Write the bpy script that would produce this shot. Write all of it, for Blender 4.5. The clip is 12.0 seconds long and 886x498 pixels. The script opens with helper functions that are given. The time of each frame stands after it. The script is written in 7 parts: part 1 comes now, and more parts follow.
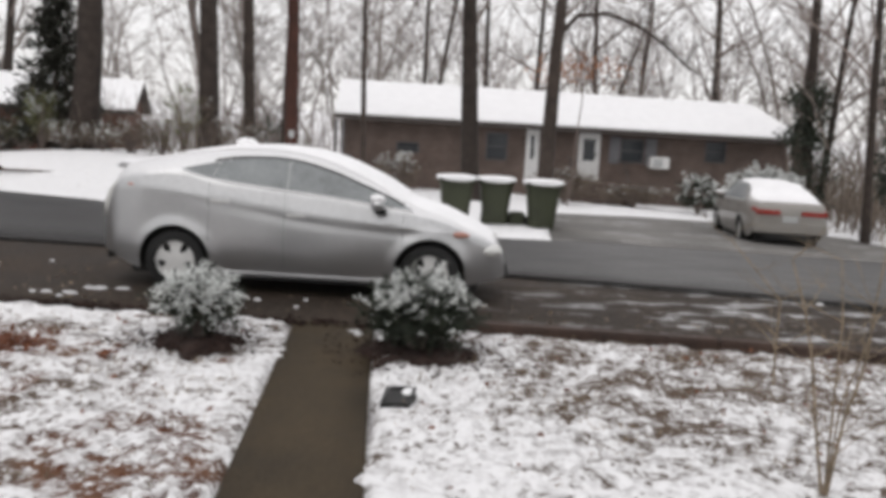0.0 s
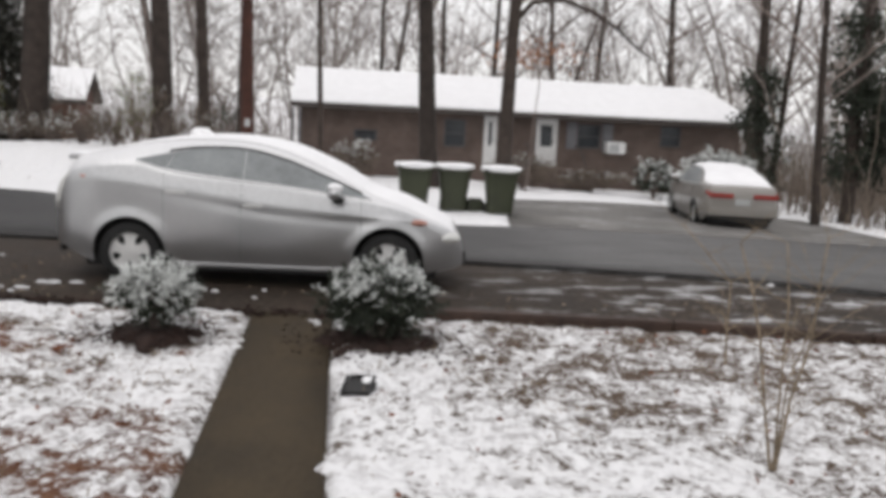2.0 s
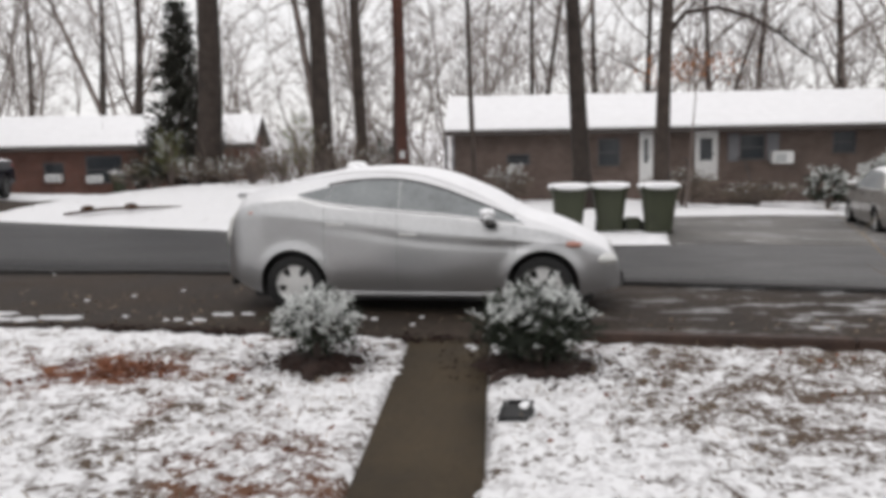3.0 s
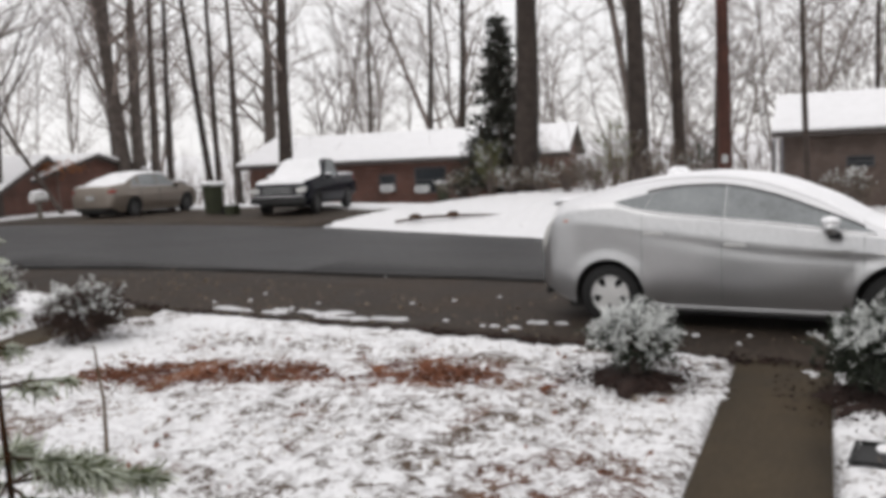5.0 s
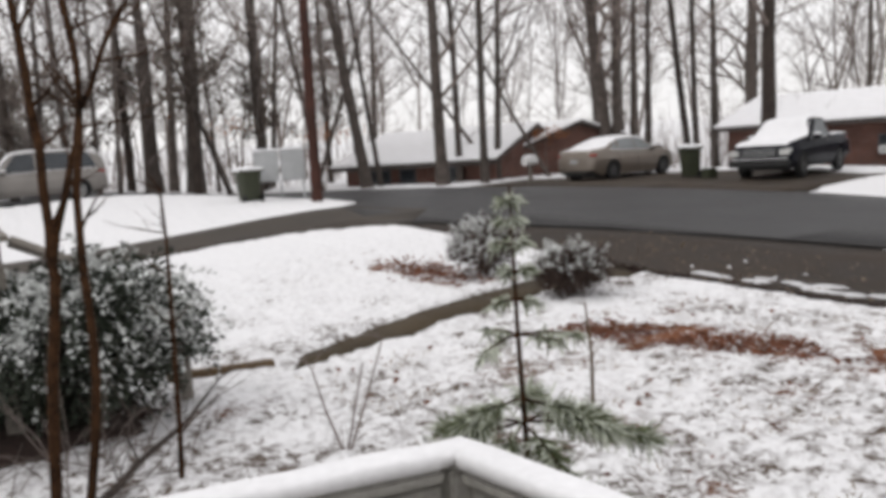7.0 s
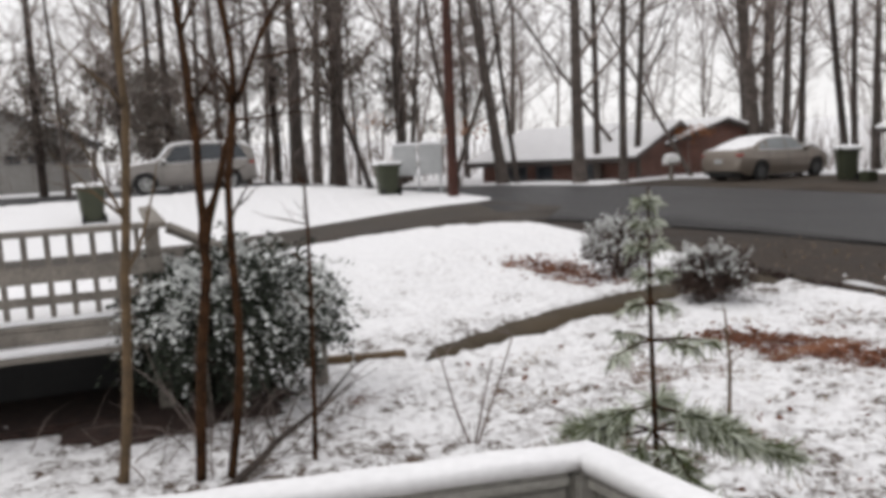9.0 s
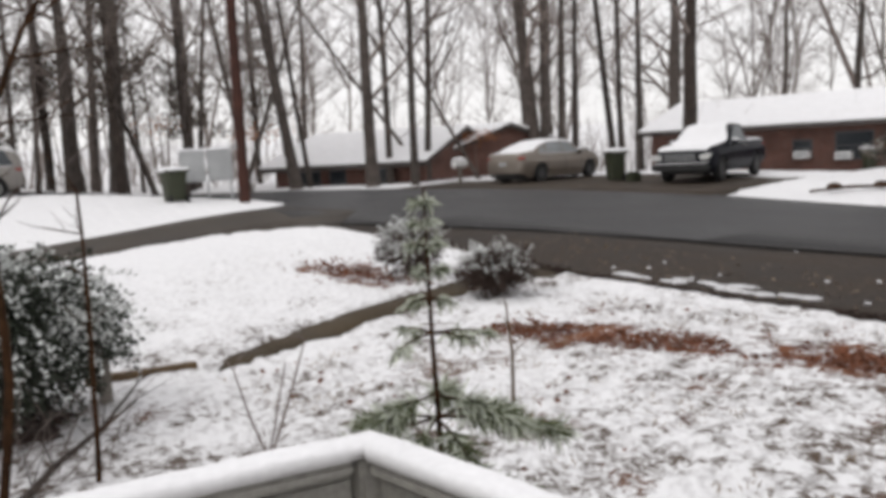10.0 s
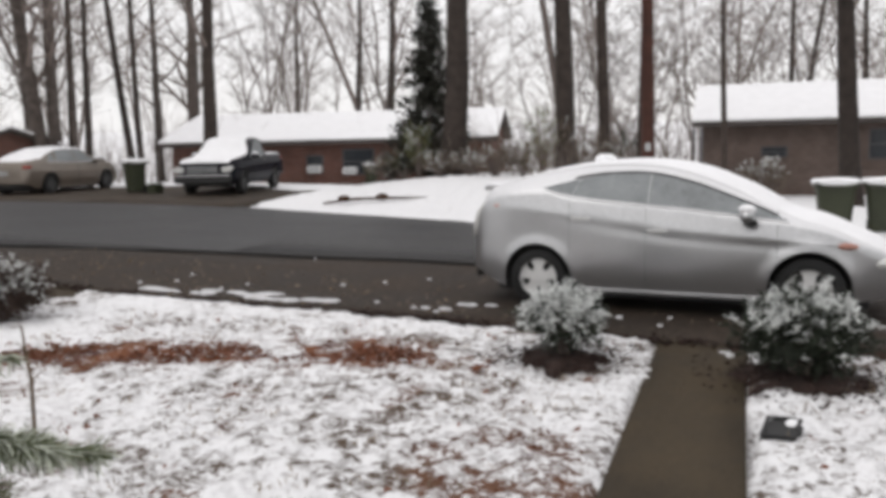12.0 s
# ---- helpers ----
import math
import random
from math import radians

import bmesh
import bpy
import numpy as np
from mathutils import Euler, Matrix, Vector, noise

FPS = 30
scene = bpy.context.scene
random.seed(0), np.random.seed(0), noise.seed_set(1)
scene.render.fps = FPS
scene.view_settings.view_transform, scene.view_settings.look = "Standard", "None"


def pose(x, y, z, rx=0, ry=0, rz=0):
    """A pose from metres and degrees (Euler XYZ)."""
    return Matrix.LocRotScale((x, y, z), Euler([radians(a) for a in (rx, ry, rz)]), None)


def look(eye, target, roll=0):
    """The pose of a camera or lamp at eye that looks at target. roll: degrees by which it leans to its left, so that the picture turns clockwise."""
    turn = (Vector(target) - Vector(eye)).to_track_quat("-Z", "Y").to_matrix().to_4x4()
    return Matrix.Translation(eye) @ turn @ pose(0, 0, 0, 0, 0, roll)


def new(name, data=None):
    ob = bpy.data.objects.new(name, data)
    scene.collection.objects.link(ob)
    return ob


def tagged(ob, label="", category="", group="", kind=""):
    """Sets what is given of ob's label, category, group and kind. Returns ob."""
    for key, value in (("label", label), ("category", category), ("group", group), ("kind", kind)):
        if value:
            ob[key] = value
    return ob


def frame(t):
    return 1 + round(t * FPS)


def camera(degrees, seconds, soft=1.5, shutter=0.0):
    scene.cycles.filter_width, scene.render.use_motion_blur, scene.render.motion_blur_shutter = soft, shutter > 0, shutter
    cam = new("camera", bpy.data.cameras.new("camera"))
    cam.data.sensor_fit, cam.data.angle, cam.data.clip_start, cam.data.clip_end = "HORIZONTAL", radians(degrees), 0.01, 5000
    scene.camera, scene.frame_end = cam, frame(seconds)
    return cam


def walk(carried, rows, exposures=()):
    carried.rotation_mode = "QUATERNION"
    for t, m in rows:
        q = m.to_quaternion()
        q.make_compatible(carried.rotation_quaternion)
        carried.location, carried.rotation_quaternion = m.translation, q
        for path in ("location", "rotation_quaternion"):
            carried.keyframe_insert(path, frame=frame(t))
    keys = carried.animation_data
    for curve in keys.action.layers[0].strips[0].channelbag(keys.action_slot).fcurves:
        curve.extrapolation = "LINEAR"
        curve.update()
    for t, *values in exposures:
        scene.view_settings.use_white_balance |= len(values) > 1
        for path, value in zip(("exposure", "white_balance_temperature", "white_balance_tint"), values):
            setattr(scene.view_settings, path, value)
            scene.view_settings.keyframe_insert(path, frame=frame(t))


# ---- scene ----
cam = camera(55.9, 12.0, soft=4.6)
PATH = [
    (0, 0.000, 0.000, 1.762, 81.92, -3.24, -0.77),
    (0.5, 0.000, 0.001, 1.762, 81.67, -3.41, -0.33),
    (1, 0.004, -0.004, 1.768, 81.37, -3.51, -0.37),
    (1.5, 0.009, -0.008, 1.767, 81.31, -2.91, -2.92),
    (2, 0.017, -0.033, 1.776, 81.17, -2.76, -3.60),
    (2.5, 0.037, -0.007, 1.762, 80.85, -2.08, -0.00),
    (3, 0.053, 0.022, 1.756, 82.72, 0.97, 6.77),
    (3.5, 0.033, 0.124, 1.732, 82.95, 2.31, 19.11),
    (3.7, 0.022, 0.158, 1.732, 83.37, 2.38, 22.28),
    (5.3, -0.086, 0.26, 1.745, 83.92, 2.7, 31.59),
    (5.5, -0.105, 0.260, 1.745, 83.57, 2.95, 35.61),
    (6, -0.149, 0.258, 1.742, 82.59, 4.21, 44.88),
    (6.5, -0.129, 0.220, 1.760, 82.96, 3.37, 52.68),
    (7, -0.177, 0.221, 1.752, 83.17, 3.85, 59.44),
    (7.5, -0.195, 0.231, 1.755, 83.26, 2.91, 63.85),
    (7.7, -0.195, 0.231, 1.755, 83.39, 2.9, 65.25),
    (8.5, -0.186, 0.226, 1.758, 83.45, 2.95, 69.4),
    (9.3, -0.16, 0.219, 1.761, 83.43, 3.0, 66.85),
    (9.5, -0.145, 0.217, 1.762, 83.43, 3.03, 63.64),
    (10, -0.081, 0.228, 1.754, 83.00, 3.29, 54.79),
    (10.5, -0.108, 0.252, 1.736, 82.88, 2.84, 47.04),
    (11, -0.127, 0.281, 1.740, 82.77, 2.18, 39.65),
    (11.5, -0.114, 0.257, 1.744, 82.99, 1.74, 33.08),
    (12, -0.075, 0.145, 1.756, 82.53, 1.30, 22.93),
]
walk(cam, [(t, pose(x, y, z, rx, ry, rz)) for t, x, y, z, rx, ry, rz in PATH])

# ---- light: overcast winter day ----
scene.view_settings.exposure = 0.04
world = bpy.data.worlds.new("overcast_sky")
scene.world = world
world.use_nodes = True
wn, wl = world.node_tree.nodes, world.node_tree.links
wn.clear()
w_out = wn.new("ShaderNodeOutputWorld")
w_bg = wn.new("ShaderNodeBackground")
w_sky = wn.new("ShaderNodeTexSky")
w_sky.sky_type, w_sky.sun_disc = "NISHITA", False
w_sky.sun_elevation, w_sky.sun_rotation = radians(38), radians(200)
w_co = wn.new("ShaderNodeTexCoord")
w_sep = wn.new("ShaderNodeSeparateXYZ")
w_ramp = wn.new("ShaderNodeValToRGB")
w_ramp.color_ramp.elements[0].position, w_ramp.color_ramp.elements[0].color = 0.0, (1.31, 1.285, 1.29, 1)
w_ramp.color_ramp.elements[1].position, w_ramp.color_ramp.elements[1].color = 0.9, (1.45, 1.415, 1.435, 1)
w_noise = wn.new("ShaderNodeTexNoise")
w_noise.inputs["Scale"].default_value, w_noise.inputs["Detail"].default_value = 2.2, 4.0
w_cloud = wn.new("ShaderNodeMapRange")
w_cloud.inputs["To Min"].default_value, w_cloud.inputs["To Max"].default_value = 0.9, 1.1
w_mul = wn.new("ShaderNodeVectorMath")
w_mul.operation = "SCALE"
w_dim = wn.new("ShaderNodeVectorMath")
w_dim.operation = "SCALE"
w_dim.inputs["Scale"].default_value = 0.1
w_mix = wn.new("ShaderNodeMixRGB")
w_mix.inputs[0].default_value = 0.08
wl.new(w_co.outputs["Generated"], w_sep.inputs[0])
wl.new(w_co.outputs["Generated"], w_noise.inputs["Vector"])
wl.new(w_sep.outputs["Z"], w_ramp.inputs[0])
wl.new(w_noise.outputs["Fac"], w_cloud.inputs["Value"])
wl.new(w_ramp.outputs[0], w_mul.inputs[0])
wl.new(w_cloud.outputs[0], w_mul.inputs["Scale"])
wl.new(w_sky.outputs[0], w_dim.inputs[0])
wl.new(w_mul.outputs[0], w_mix.inputs[1])
wl.new(w_dim.outputs[0], w_mix.inputs[2])
wl.new(w_mix.outputs[0], w_bg.inputs[0])
wl.new(w_bg.outputs[0], w_out.inputs[0])
w_bg.inputs["Strength"].default_value = 0.74
sun = new("sun", bpy.data.lights.new("sun", "SUN"))
sun.data.energy, sun.data.angle, sun.data.color = 0.5, radians(40), (1.0, 0.97, 0.93)
sun.matrix_world = look((0, 0, 30), (8, 22, 0))


# ---- materials ----
def mat(name, color, rough=0.7, metal=0.0, var=0.12, scale=6.0, fine=60.0, bump=0.15, color2=None, spec=0.5, rand=0.0, coat=0.0):
    """Base colour with two scales of variation and fine relief, in metres of the object."""
    m = bpy.data.materials.new(name)
    m.use_nodes = True
    n, l = m.node_tree.nodes, m.node_tree.links
    b = n["Principled BSDF"]
    co = n.new("ShaderNodeTexCoord")
    a = n.new("ShaderNodeTexNoise")
    a.inputs["Scale"].default_value, a.inputs["Detail"].default_value = scale, 5
    f = n.new("ShaderNodeTexNoise")
    f.inputs["Scale"].default_value, f.inputs["Detail"].default_value = fine, 3
    for q in (a, f):
        l.new(co.outputs["Object"], q.inputs["Vector"])
    add = n.new("ShaderNodeMath")
    add.operation = "MULTIPLY_ADD"
    add.inputs[1].default_value = 0.5
    l.new(f.outputs["Fac"], add.inputs[0])
    half = n.new("ShaderNodeMath")
    half.operation = "MULTIPLY"
    half.inputs[1].default_value = 0.5
    l.new(a.outputs["Fac"], half.inputs[0])
    l.new(half.outputs[0], add.inputs[2])
    r = n.new("ShaderNodeValToRGB")
    c1 = [max(0, c * (1 - 2.2 * var)) for c in color[:3]]
    c2 = [min(1, c * (1 + 2.2 * var)) for c in color[:3]] if color2 is None else color2
    r.color_ramp.elements[0].position, r.color_ramp.elements[0].color = 0.33, (*c1, 1)
    r.color_ramp.elements[1].position, r.color_ramp.elements[1].color = 0.67, (*c2, 1)
    l.new(add.outputs[0], r.inputs[0])
    col = r.outputs[0]
    if rand:
        oi = n.new("ShaderNodeObjectInfo")
        mr = n.new("ShaderNodeMapRange")
        mr.inputs["To Min"].default_value, mr.inputs["To Max"].default_value = 1 - rand, 1 + rand
        l.new(oi.outputs["Random"], mr.inputs["Value"])
        sc = n.new("ShaderNodeVectorMath")
        sc.operation = "SCALE"
        l.new(col, sc.inputs[0])
        l.new(mr.outputs[0], sc.inputs["Scale"])
        col = sc.outputs[0]
    l.new(col, b.inputs["Base Color"])
    b.inputs["Roughness"].default_value, b.inputs["Metallic"].default_value = rough, metal
    b.inputs["Specular IOR Level"].default_value = spec
    b.inputs["Coat Weight"].default_value = coat
    b.inputs["Coat Roughness"].default_value = 0.08
    if bump:
        bp = n.new("ShaderNodeBump")
        bp.inputs["Strength"].default_value, bp.inputs["Distance"].default_value = bump, 0.02
        l.new(add.outputs[0], bp.inputs["Height"])
        l.new(bp.outputs[0], b.inputs["Normal"])
    return m


def lawn_material():
    """Thin patchy snow over winter grass, leaf litter and red clay; attributes bare and red say where the cover is thin."""
    m = bpy.data.materials.new("patchy_snow_lawn")
    m.use_nodes = True
    n, l = m.node_tree.nodes, m.node_tree.links
    b = n["Principled BSDF"]
    co = n.new("ShaderNodeTexCoord")

    def tex(scale, detail, rough=0.6):
        q = n.new("ShaderNodeTexNoise")
        q.inputs["Scale"].default_value, q.inputs["Detail"].default_value, q.inputs["Roughness"].default_value = scale, detail, rough
        l.new(co.outputs["Object"], q.inputs["Vector"])
        return q.outputs["Fac"]

    def math_(op, x, y, clamp=False):
        q = n.new("ShaderNodeMath")
        q.operation, q.use_clamp = op, clamp
        for k, v in enumerate((x, y)):
            if isinstance(v, (int, float)):
                q.inputs[k].default_value = v
            else:
                l.new(v, q.inputs[k])
        return q.outputs[0]

    def attr(name):
        q = n.new("ShaderNodeAttribute")
        q.attribute_name = name
        return q.outputs["Fac"]

    def mix(f, x, y):
        q = n.new("ShaderNodeMixRGB")
        for k, v in enumerate((f, x, y)):
            if isinstance(v, tuple):
                q.inputs[k].default_value = (*v, 1)
            else:
                l.new(v, q.inputs[k])
        return q.outputs[0]

    n1, n2, n3, n4 = tex(8, 3, 0.6), tex(2.2, 4), tex(34, 4, 0.7), tex(13, 5, 0.65)
    vo = n.new("ShaderNodeTexVoronoi")
    vo.inputs["Scale"].default_value = 21
    warp = n.new("ShaderNodeTexNoise")
    warp.inputs["Scale"].default_value, warp.inputs["Detail"].default_value = 9, 3
    va = n.new("ShaderNodeVectorMath")
    va.operation = "MULTIPLY_ADD"
    va.inputs[1].default_value = (0.16, 0.16, 0.16)
    l.new(co.outputs["Object"], warp.inputs["Vector"])
    l.new(warp.outputs["Color"], va.inputs[0])
    l.new(co.outputs["Object"], va.inputs[2])
    l.new(va.outputs[0], vo.inputs["Vector"])
    clump = math_("SUBTRACT", 1.0, vo.outputs["Distance"])
    # cover: 1 snow, 0 bare
    h = math_("ADD", math_("ADD", math_("MULTIPLY", n1, 0.44), math_("MULTIPLY", n3, 0.38)), math_("MULTIPLY", clump, 0.16))
    th = math_("MULTIPLY_ADD", attr("bare"), 0.26)
    n_th = th.node
    n_th.inputs[2].default_value = 0.085
    th = math_("ADD", th, math_("MULTIPLY", n2, 0.38))
    d = math_("SUBTRACT", h, th)
    cover = math_("MULTIPLY", math_("ADD", d, 0.03), 10, True)
    litter = mix(n3, (0.03, 0.021, 0.015), (0.17, 0.125, 0.09))
    litter2 = mix(n1, litter, (0.11, 0.08, 0.062))
    dark = n.new("ShaderNodeMapRange")
    dark.inputs["From Min"].default_value, dark.inputs["From Max"].default_value = 0.4, 0.6
    l.new(n2, dark.inputs["Value"])
    clay = mix(dark.outputs[0], mix(n3, (0.035, 0.014, 0.01), (0.13, 0.045, 0.03)), mix(n3, (0.1, 0.036, 0.018), (0.27, 0.115, 0.055)))
    ground = mix(attr("red"), litter2, clay)
    thin = n.new("ShaderNodeMapRange")
    thin.inputs["From Min"].default_value, thin.inputs["From Max"].default_value = 0.36, 0.54
    l.new(n4, thin.inputs["Value"])
    slush = mix(math_("MULTIPLY", attr("bare"), 1.7, True), (0.80, 0.80, 0.81), (0.46, 0.45, 0.45))
    snow = mix(thin.outputs[0], slush, mix(n2, (0.79, 0.79, 0.8), (0.87, 0.87, 0.875)))
    col = mix(cover, ground, snow)
    l.new(col, b.inputs["Base Color"])
    b.inputs["Roughness"].default_value = 0.85
    b.inputs["Specular IOR Level"].default_value = 0.2
    bp = n.new("ShaderNodeBump")
    bp.inputs["Strength"].default_value, bp.inputs["Distance"].default_value = 0.6, 0.03
    l.new(math_("ADD", h, math_("MULTIPLY", cover, 0.35)), bp.inputs["Height"])
    l.new(bp.outputs[0], b.inputs["Normal"])
    return m


def hard_material(name, c_dark, c_light, wet, snow_sheen_amount, big=0.7, by_x=False, grain=70, slush=(0.7, 0.7, 0.71), film=0.08, stretch=(0.5, 2.2, 1)):
    """Wet asphalt, concrete or gravel with stains and slush left in patches. On the street the film is painted sheen.
    """
    m = bpy.data.materials.new(name)
    m.use_nodes = True
    n, l = m.node_tree.nodes, m.node_tree.links
    b = n["Principled BSDF"]
    co = n.new("ShaderNodeTexCoord")

    def tex(scale, detail, rough=0.6, stretch=None):
        q = n.new("ShaderNodeTexNoise")
        q.inputs["Scale"].default_value, q.inputs["Detail"].default_value, q.inputs["Roughness"].default_value = scale, detail, rough
        src = co.outputs["Object"]
        if stretch:
            mp = n.new("ShaderNodeMapping")
            mp.inputs["Scale"].default_value = stretch
            l.new(src, mp.inputs[0])
            src = mp.outputs[0]
        l.new(src, q.inputs["Vector"])
        return q.outputs["Fac"]

    def ramp(f, a, c, p=0.35, q=0.65):
        r = n.new("ShaderNodeValToRGB")
        r.color_ramp.elements[0].position, r.color_ramp.elements[0].color = p, (*a, 1)
        r.color_ramp.elements[1].position, r.color_ramp.elements[1].color = q, (*c, 1)
        l.new(f, r.inputs[0])
        return r.outputs[0]

    g, s, pt = tex(grain, 5, 0.8), tex(big, 5), tex(1.6, 6, 0.7, stretch)
    base = ramp(g, c_dark, c_light)
    st = n.new("ShaderNodeMixRGB")
    st.blend_type = "MULTIPLY"
    st.inputs[0].default_value = 0.8
    l.new(base, st.inputs[1])
    l.new(ramp(s, (0.6, 0.6, 0.6), (1.15, 1.13, 1.1)), st.inputs[2])
    col = st.outputs[0]
    if snow_sheen_amount:
        mx = n.new("ShaderNodeMixRGB")
        cover = ramp(pt, (0, 0, 0), (1, 1, 1), 0.70 - snow_sheen_amount, 0.70 + film - snow_sheen_amount)
        if by_x:
            sp, mr = n.new("ShaderNodeSeparateXYZ"), n.new("ShaderNodeMapRange")
            l.new(co.outputs["Object"], sp.inputs[0])
            l.new(sp.outputs["X"], mr.inputs["Value"])
            mr.inputs["From Min"].default_value, mr.inputs["From Max"].default_value = 0.2, 3.2
            mu = n.new("ShaderNodeMath")
            mu.operation = "MULTIPLY"
            l.new(cover, mu.inputs[0])
            l.new(mr.outputs[0], mu.inputs[1])
            cover = mu.outputs[0]
        l.new(cover, mx.inputs[0])
        l.new(col, mx.inputs[1])
        mx.inputs[2].default_value = (*slush, 1)
        col = mx.outputs[0]
    l.new(col, b.inputs["Base Color"])
    b.inputs["Specular IOR Level"].default_value = 0.22
    rr = n.new("ShaderNodeMapRange")
    rr.inputs["To Min"].default_value, rr.inputs["To Max"].default_value = wet, min(1, wet + 0.35)
    l.new(s, rr.inputs["Value"])
    l.new(rr.outputs[0], b.inputs["Roughness"])
    bp = n.new("ShaderNodeBump")
    bp.inputs["Strength"].default_value, bp.inputs["Distance"].default_value = 0.5, 0.012
    l.new(g, bp.inputs["Height"])
    l.new(bp.outputs[0], b.inputs["Normal"])
    return m


def brick_material(name, c1, c2, mortar):
    m = bpy.data.materials.new(name)
    m.use_nodes = True
    n, l = m.node_tree.nodes, m.node_tree.links
    b = n["Principled BSDF"]
    co, mp = n.new("ShaderNodeTexCoord"), n.new("ShaderNodeMapping")
    mp.inputs["Rotation"].default_value = (radians(90), 0, 0)
    br = n.new("ShaderNodeTexBrick")
    br.inputs["Color1"].default_value, br.inputs["Color2"].default_value, br.inputs["Mortar"].default_value = (*c1, 1), (*c2, 1), (*mortar, 1)
    br.inputs["Scale"].default_value = 1.0
    br.inputs["Brick Width"].default_value, br.inputs["Row Height"].default_value, br.inputs["Mortar Size"].default_value = 0.21, 0.075, 0.006
    no = n.new("ShaderNodeTexNoise")
    no.inputs["Scale"].default_value, no.inputs["Detail"].default_value = 1.2, 5
    l.new(co.outputs["Object"], mp.inputs[0])
    l.new(mp.outputs[0], br.inputs["Vector"])
    l.new(co.outputs["Object"], no.inputs["Vector"])
    r = n.new("ShaderNodeValToRGB")
    r.color_ramp.elements[0].position, r.color_ramp.elements[0].color = 0.3, (0.7, 0.7, 0.7, 1)
    r.color_ramp.elements[1].position, r.color_ramp.elements[1].color = 0.7, (1.2, 1.2, 1.2, 1)
    l.new(no.outputs["Fac"], r.inputs[0])
    mx = n.new("ShaderNodeMixRGB")
    mx.blend_type = "MULTIPLY"
    mx.inputs[0].default_value = 1
    l.new(br.outputs["Color"], mx.inputs[1])
    l.new(r.outputs[0], mx.inputs[2])
    l.new(mx.outputs[0], b.inputs["Base Color"])
    b.inputs["Roughness"].default_value = 0.9
    bp = n.new("ShaderNodeBump")
    bp.inputs["Strength"].default_value, bp.inputs["Distance"].default_value, bp.invert = 0.6, 0.008, True
    l.new(br.outputs["Fac"], bp.inputs["Height"])
    l.new(bp.outputs[0], b.inputs["Normal"])
    return m


M_LAWN = lawn_material()
# the slush film here paints brighter sky sheen towards the street's right
M_ASPHALT = hard_material("wet_asphalt", (0.023, 0.0228, 0.0235), (0.062, 0.0615, 0.0625), 0.36, 0.5, 0.25, True, slush=(0.15, 0.148, 0.146), film=0.5)
M_GRAVEL = hard_material("wet_gravel", (0.018, 0.013, 0.01), (0.095, 0.075, 0.058), 0.6, 0.0, 0.9, False, 22)
M_SHOULDER = hard_material("slushy_gravel", (0.011, 0.008, 0.006), (0.07, 0.052, 0.039), 0.6, 0.17, 0.9, True, 22, film=0.1, stretch=(0.8, 1.9, 1), slush=(0.5, 0.5, 0.505))
M_CONCRETE = hard_material("wet_concrete", (0.038, 0.028, 0.017), (0.089, 0.068, 0.042), 0.62, 0.0, 1.1)
M_SIDEDRIVE = hard_material("damp_leafy_asphalt", (0.03, 0.025, 0.021), (0.095, 0.08, 0.066), 0.5, 0.0, 0.8, False, 30)
M_DRIVE = hard_material("damp_driveway", (0.115, 0.11, 0.104), (0.25, 0.243, 0.235), 0.5, 0.12, 0.5)
M_SNOW = mat("snow", (0.86, 0.86, 0.87), 0.9, 0, 0.03, 3, 40, 0.35, spec=0.15)
M_BARK = mat("grey_brown_bark", (0.044, 0.033, 0.027), 0.95, 0, 0.3, 4, 40, 0.6, rand=0.3)
# lighter bark colour paints haze onto the trunks beyond x = -25
M_BARKHAZE = mat("haze_paled_bark", (0.08, 0.065, 0.056), 0.95, 0, 0.3, 4, 40, 0.6, rand=0.3)
# tone raised a little to stand for haze on distant crowns
M_TWIG = mat("twig_bark", (0.19, 0.155, 0.138), 0.95, 0, 0.2, 3, 30, 0.2, rand=0.25)
# paler than M_TWIG: distance haze is painted into this colour
M_FARTWIG = mat("haze_paled_twigs", (0.21, 0.18, 0.163), 0.95, 0, 0.25, 0.4, 30, 0.2)
M_SAPLING = mat("golden_brown_bark", (0.1, 0.064, 0.031), 0.8, 0, 0.25, 8, 60, 0.4)
M_PINELIMB = mat("mauve_brown_pine_foliage", (0.12, 0.098, 0.083), 0.9, 0, 0.3, 3, 30, 0.1)
M_TAUPE = mat("dull_taupe_car_paint", (0.2, 0.185, 0.17), 0.4, 0.3, 0.1, 1.5, 60, 0.03, coat=0.2)
M_SAPDARK = mat("dark_brown_bark", (0.042, 0.02, 0.009), 0.95, 0, 0.4, 8, 40, 0.4, spec=0.15)
M_POLE = mat("creosoted_pole_wood", (0.055, 0.02, 0.013), 0.9, 0, 0.25, 3, 50, 0.4)
M_BRICK_TAN = brick_material("tan_brown_brick", (0.105, 0.075, 0.062), (0.14, 0.1, 0.083), (0.15, 0.128, 0.115))
M_BRICK_RED = brick_material("red_brown_brick", (0.1, 0.042, 0.03), (0.14, 0.062, 0.044), (0.155, 0.12, 0.105))
M_WHITE = mat("white_paint", (0.72, 0.72, 0.71), 0.5, 0, 0.05, 3, 40, 0.05)
M_GREYWOOD = mat("weathered_grey_wood", (0.2, 0.18, 0.155), 0.85, 0, 0.18, 5, 50, 0.4)
M_RAILWOOD = mat("painted_porch_rail", (0.34, 0.33, 0.30), 0.7, 0, 0.12, 5, 60, 0.3)
M_TRIM = mat("brown_trim_paint", (0.05, 0.04, 0.035), 0.6, 0, 0.1, 3, 40, 0.1)
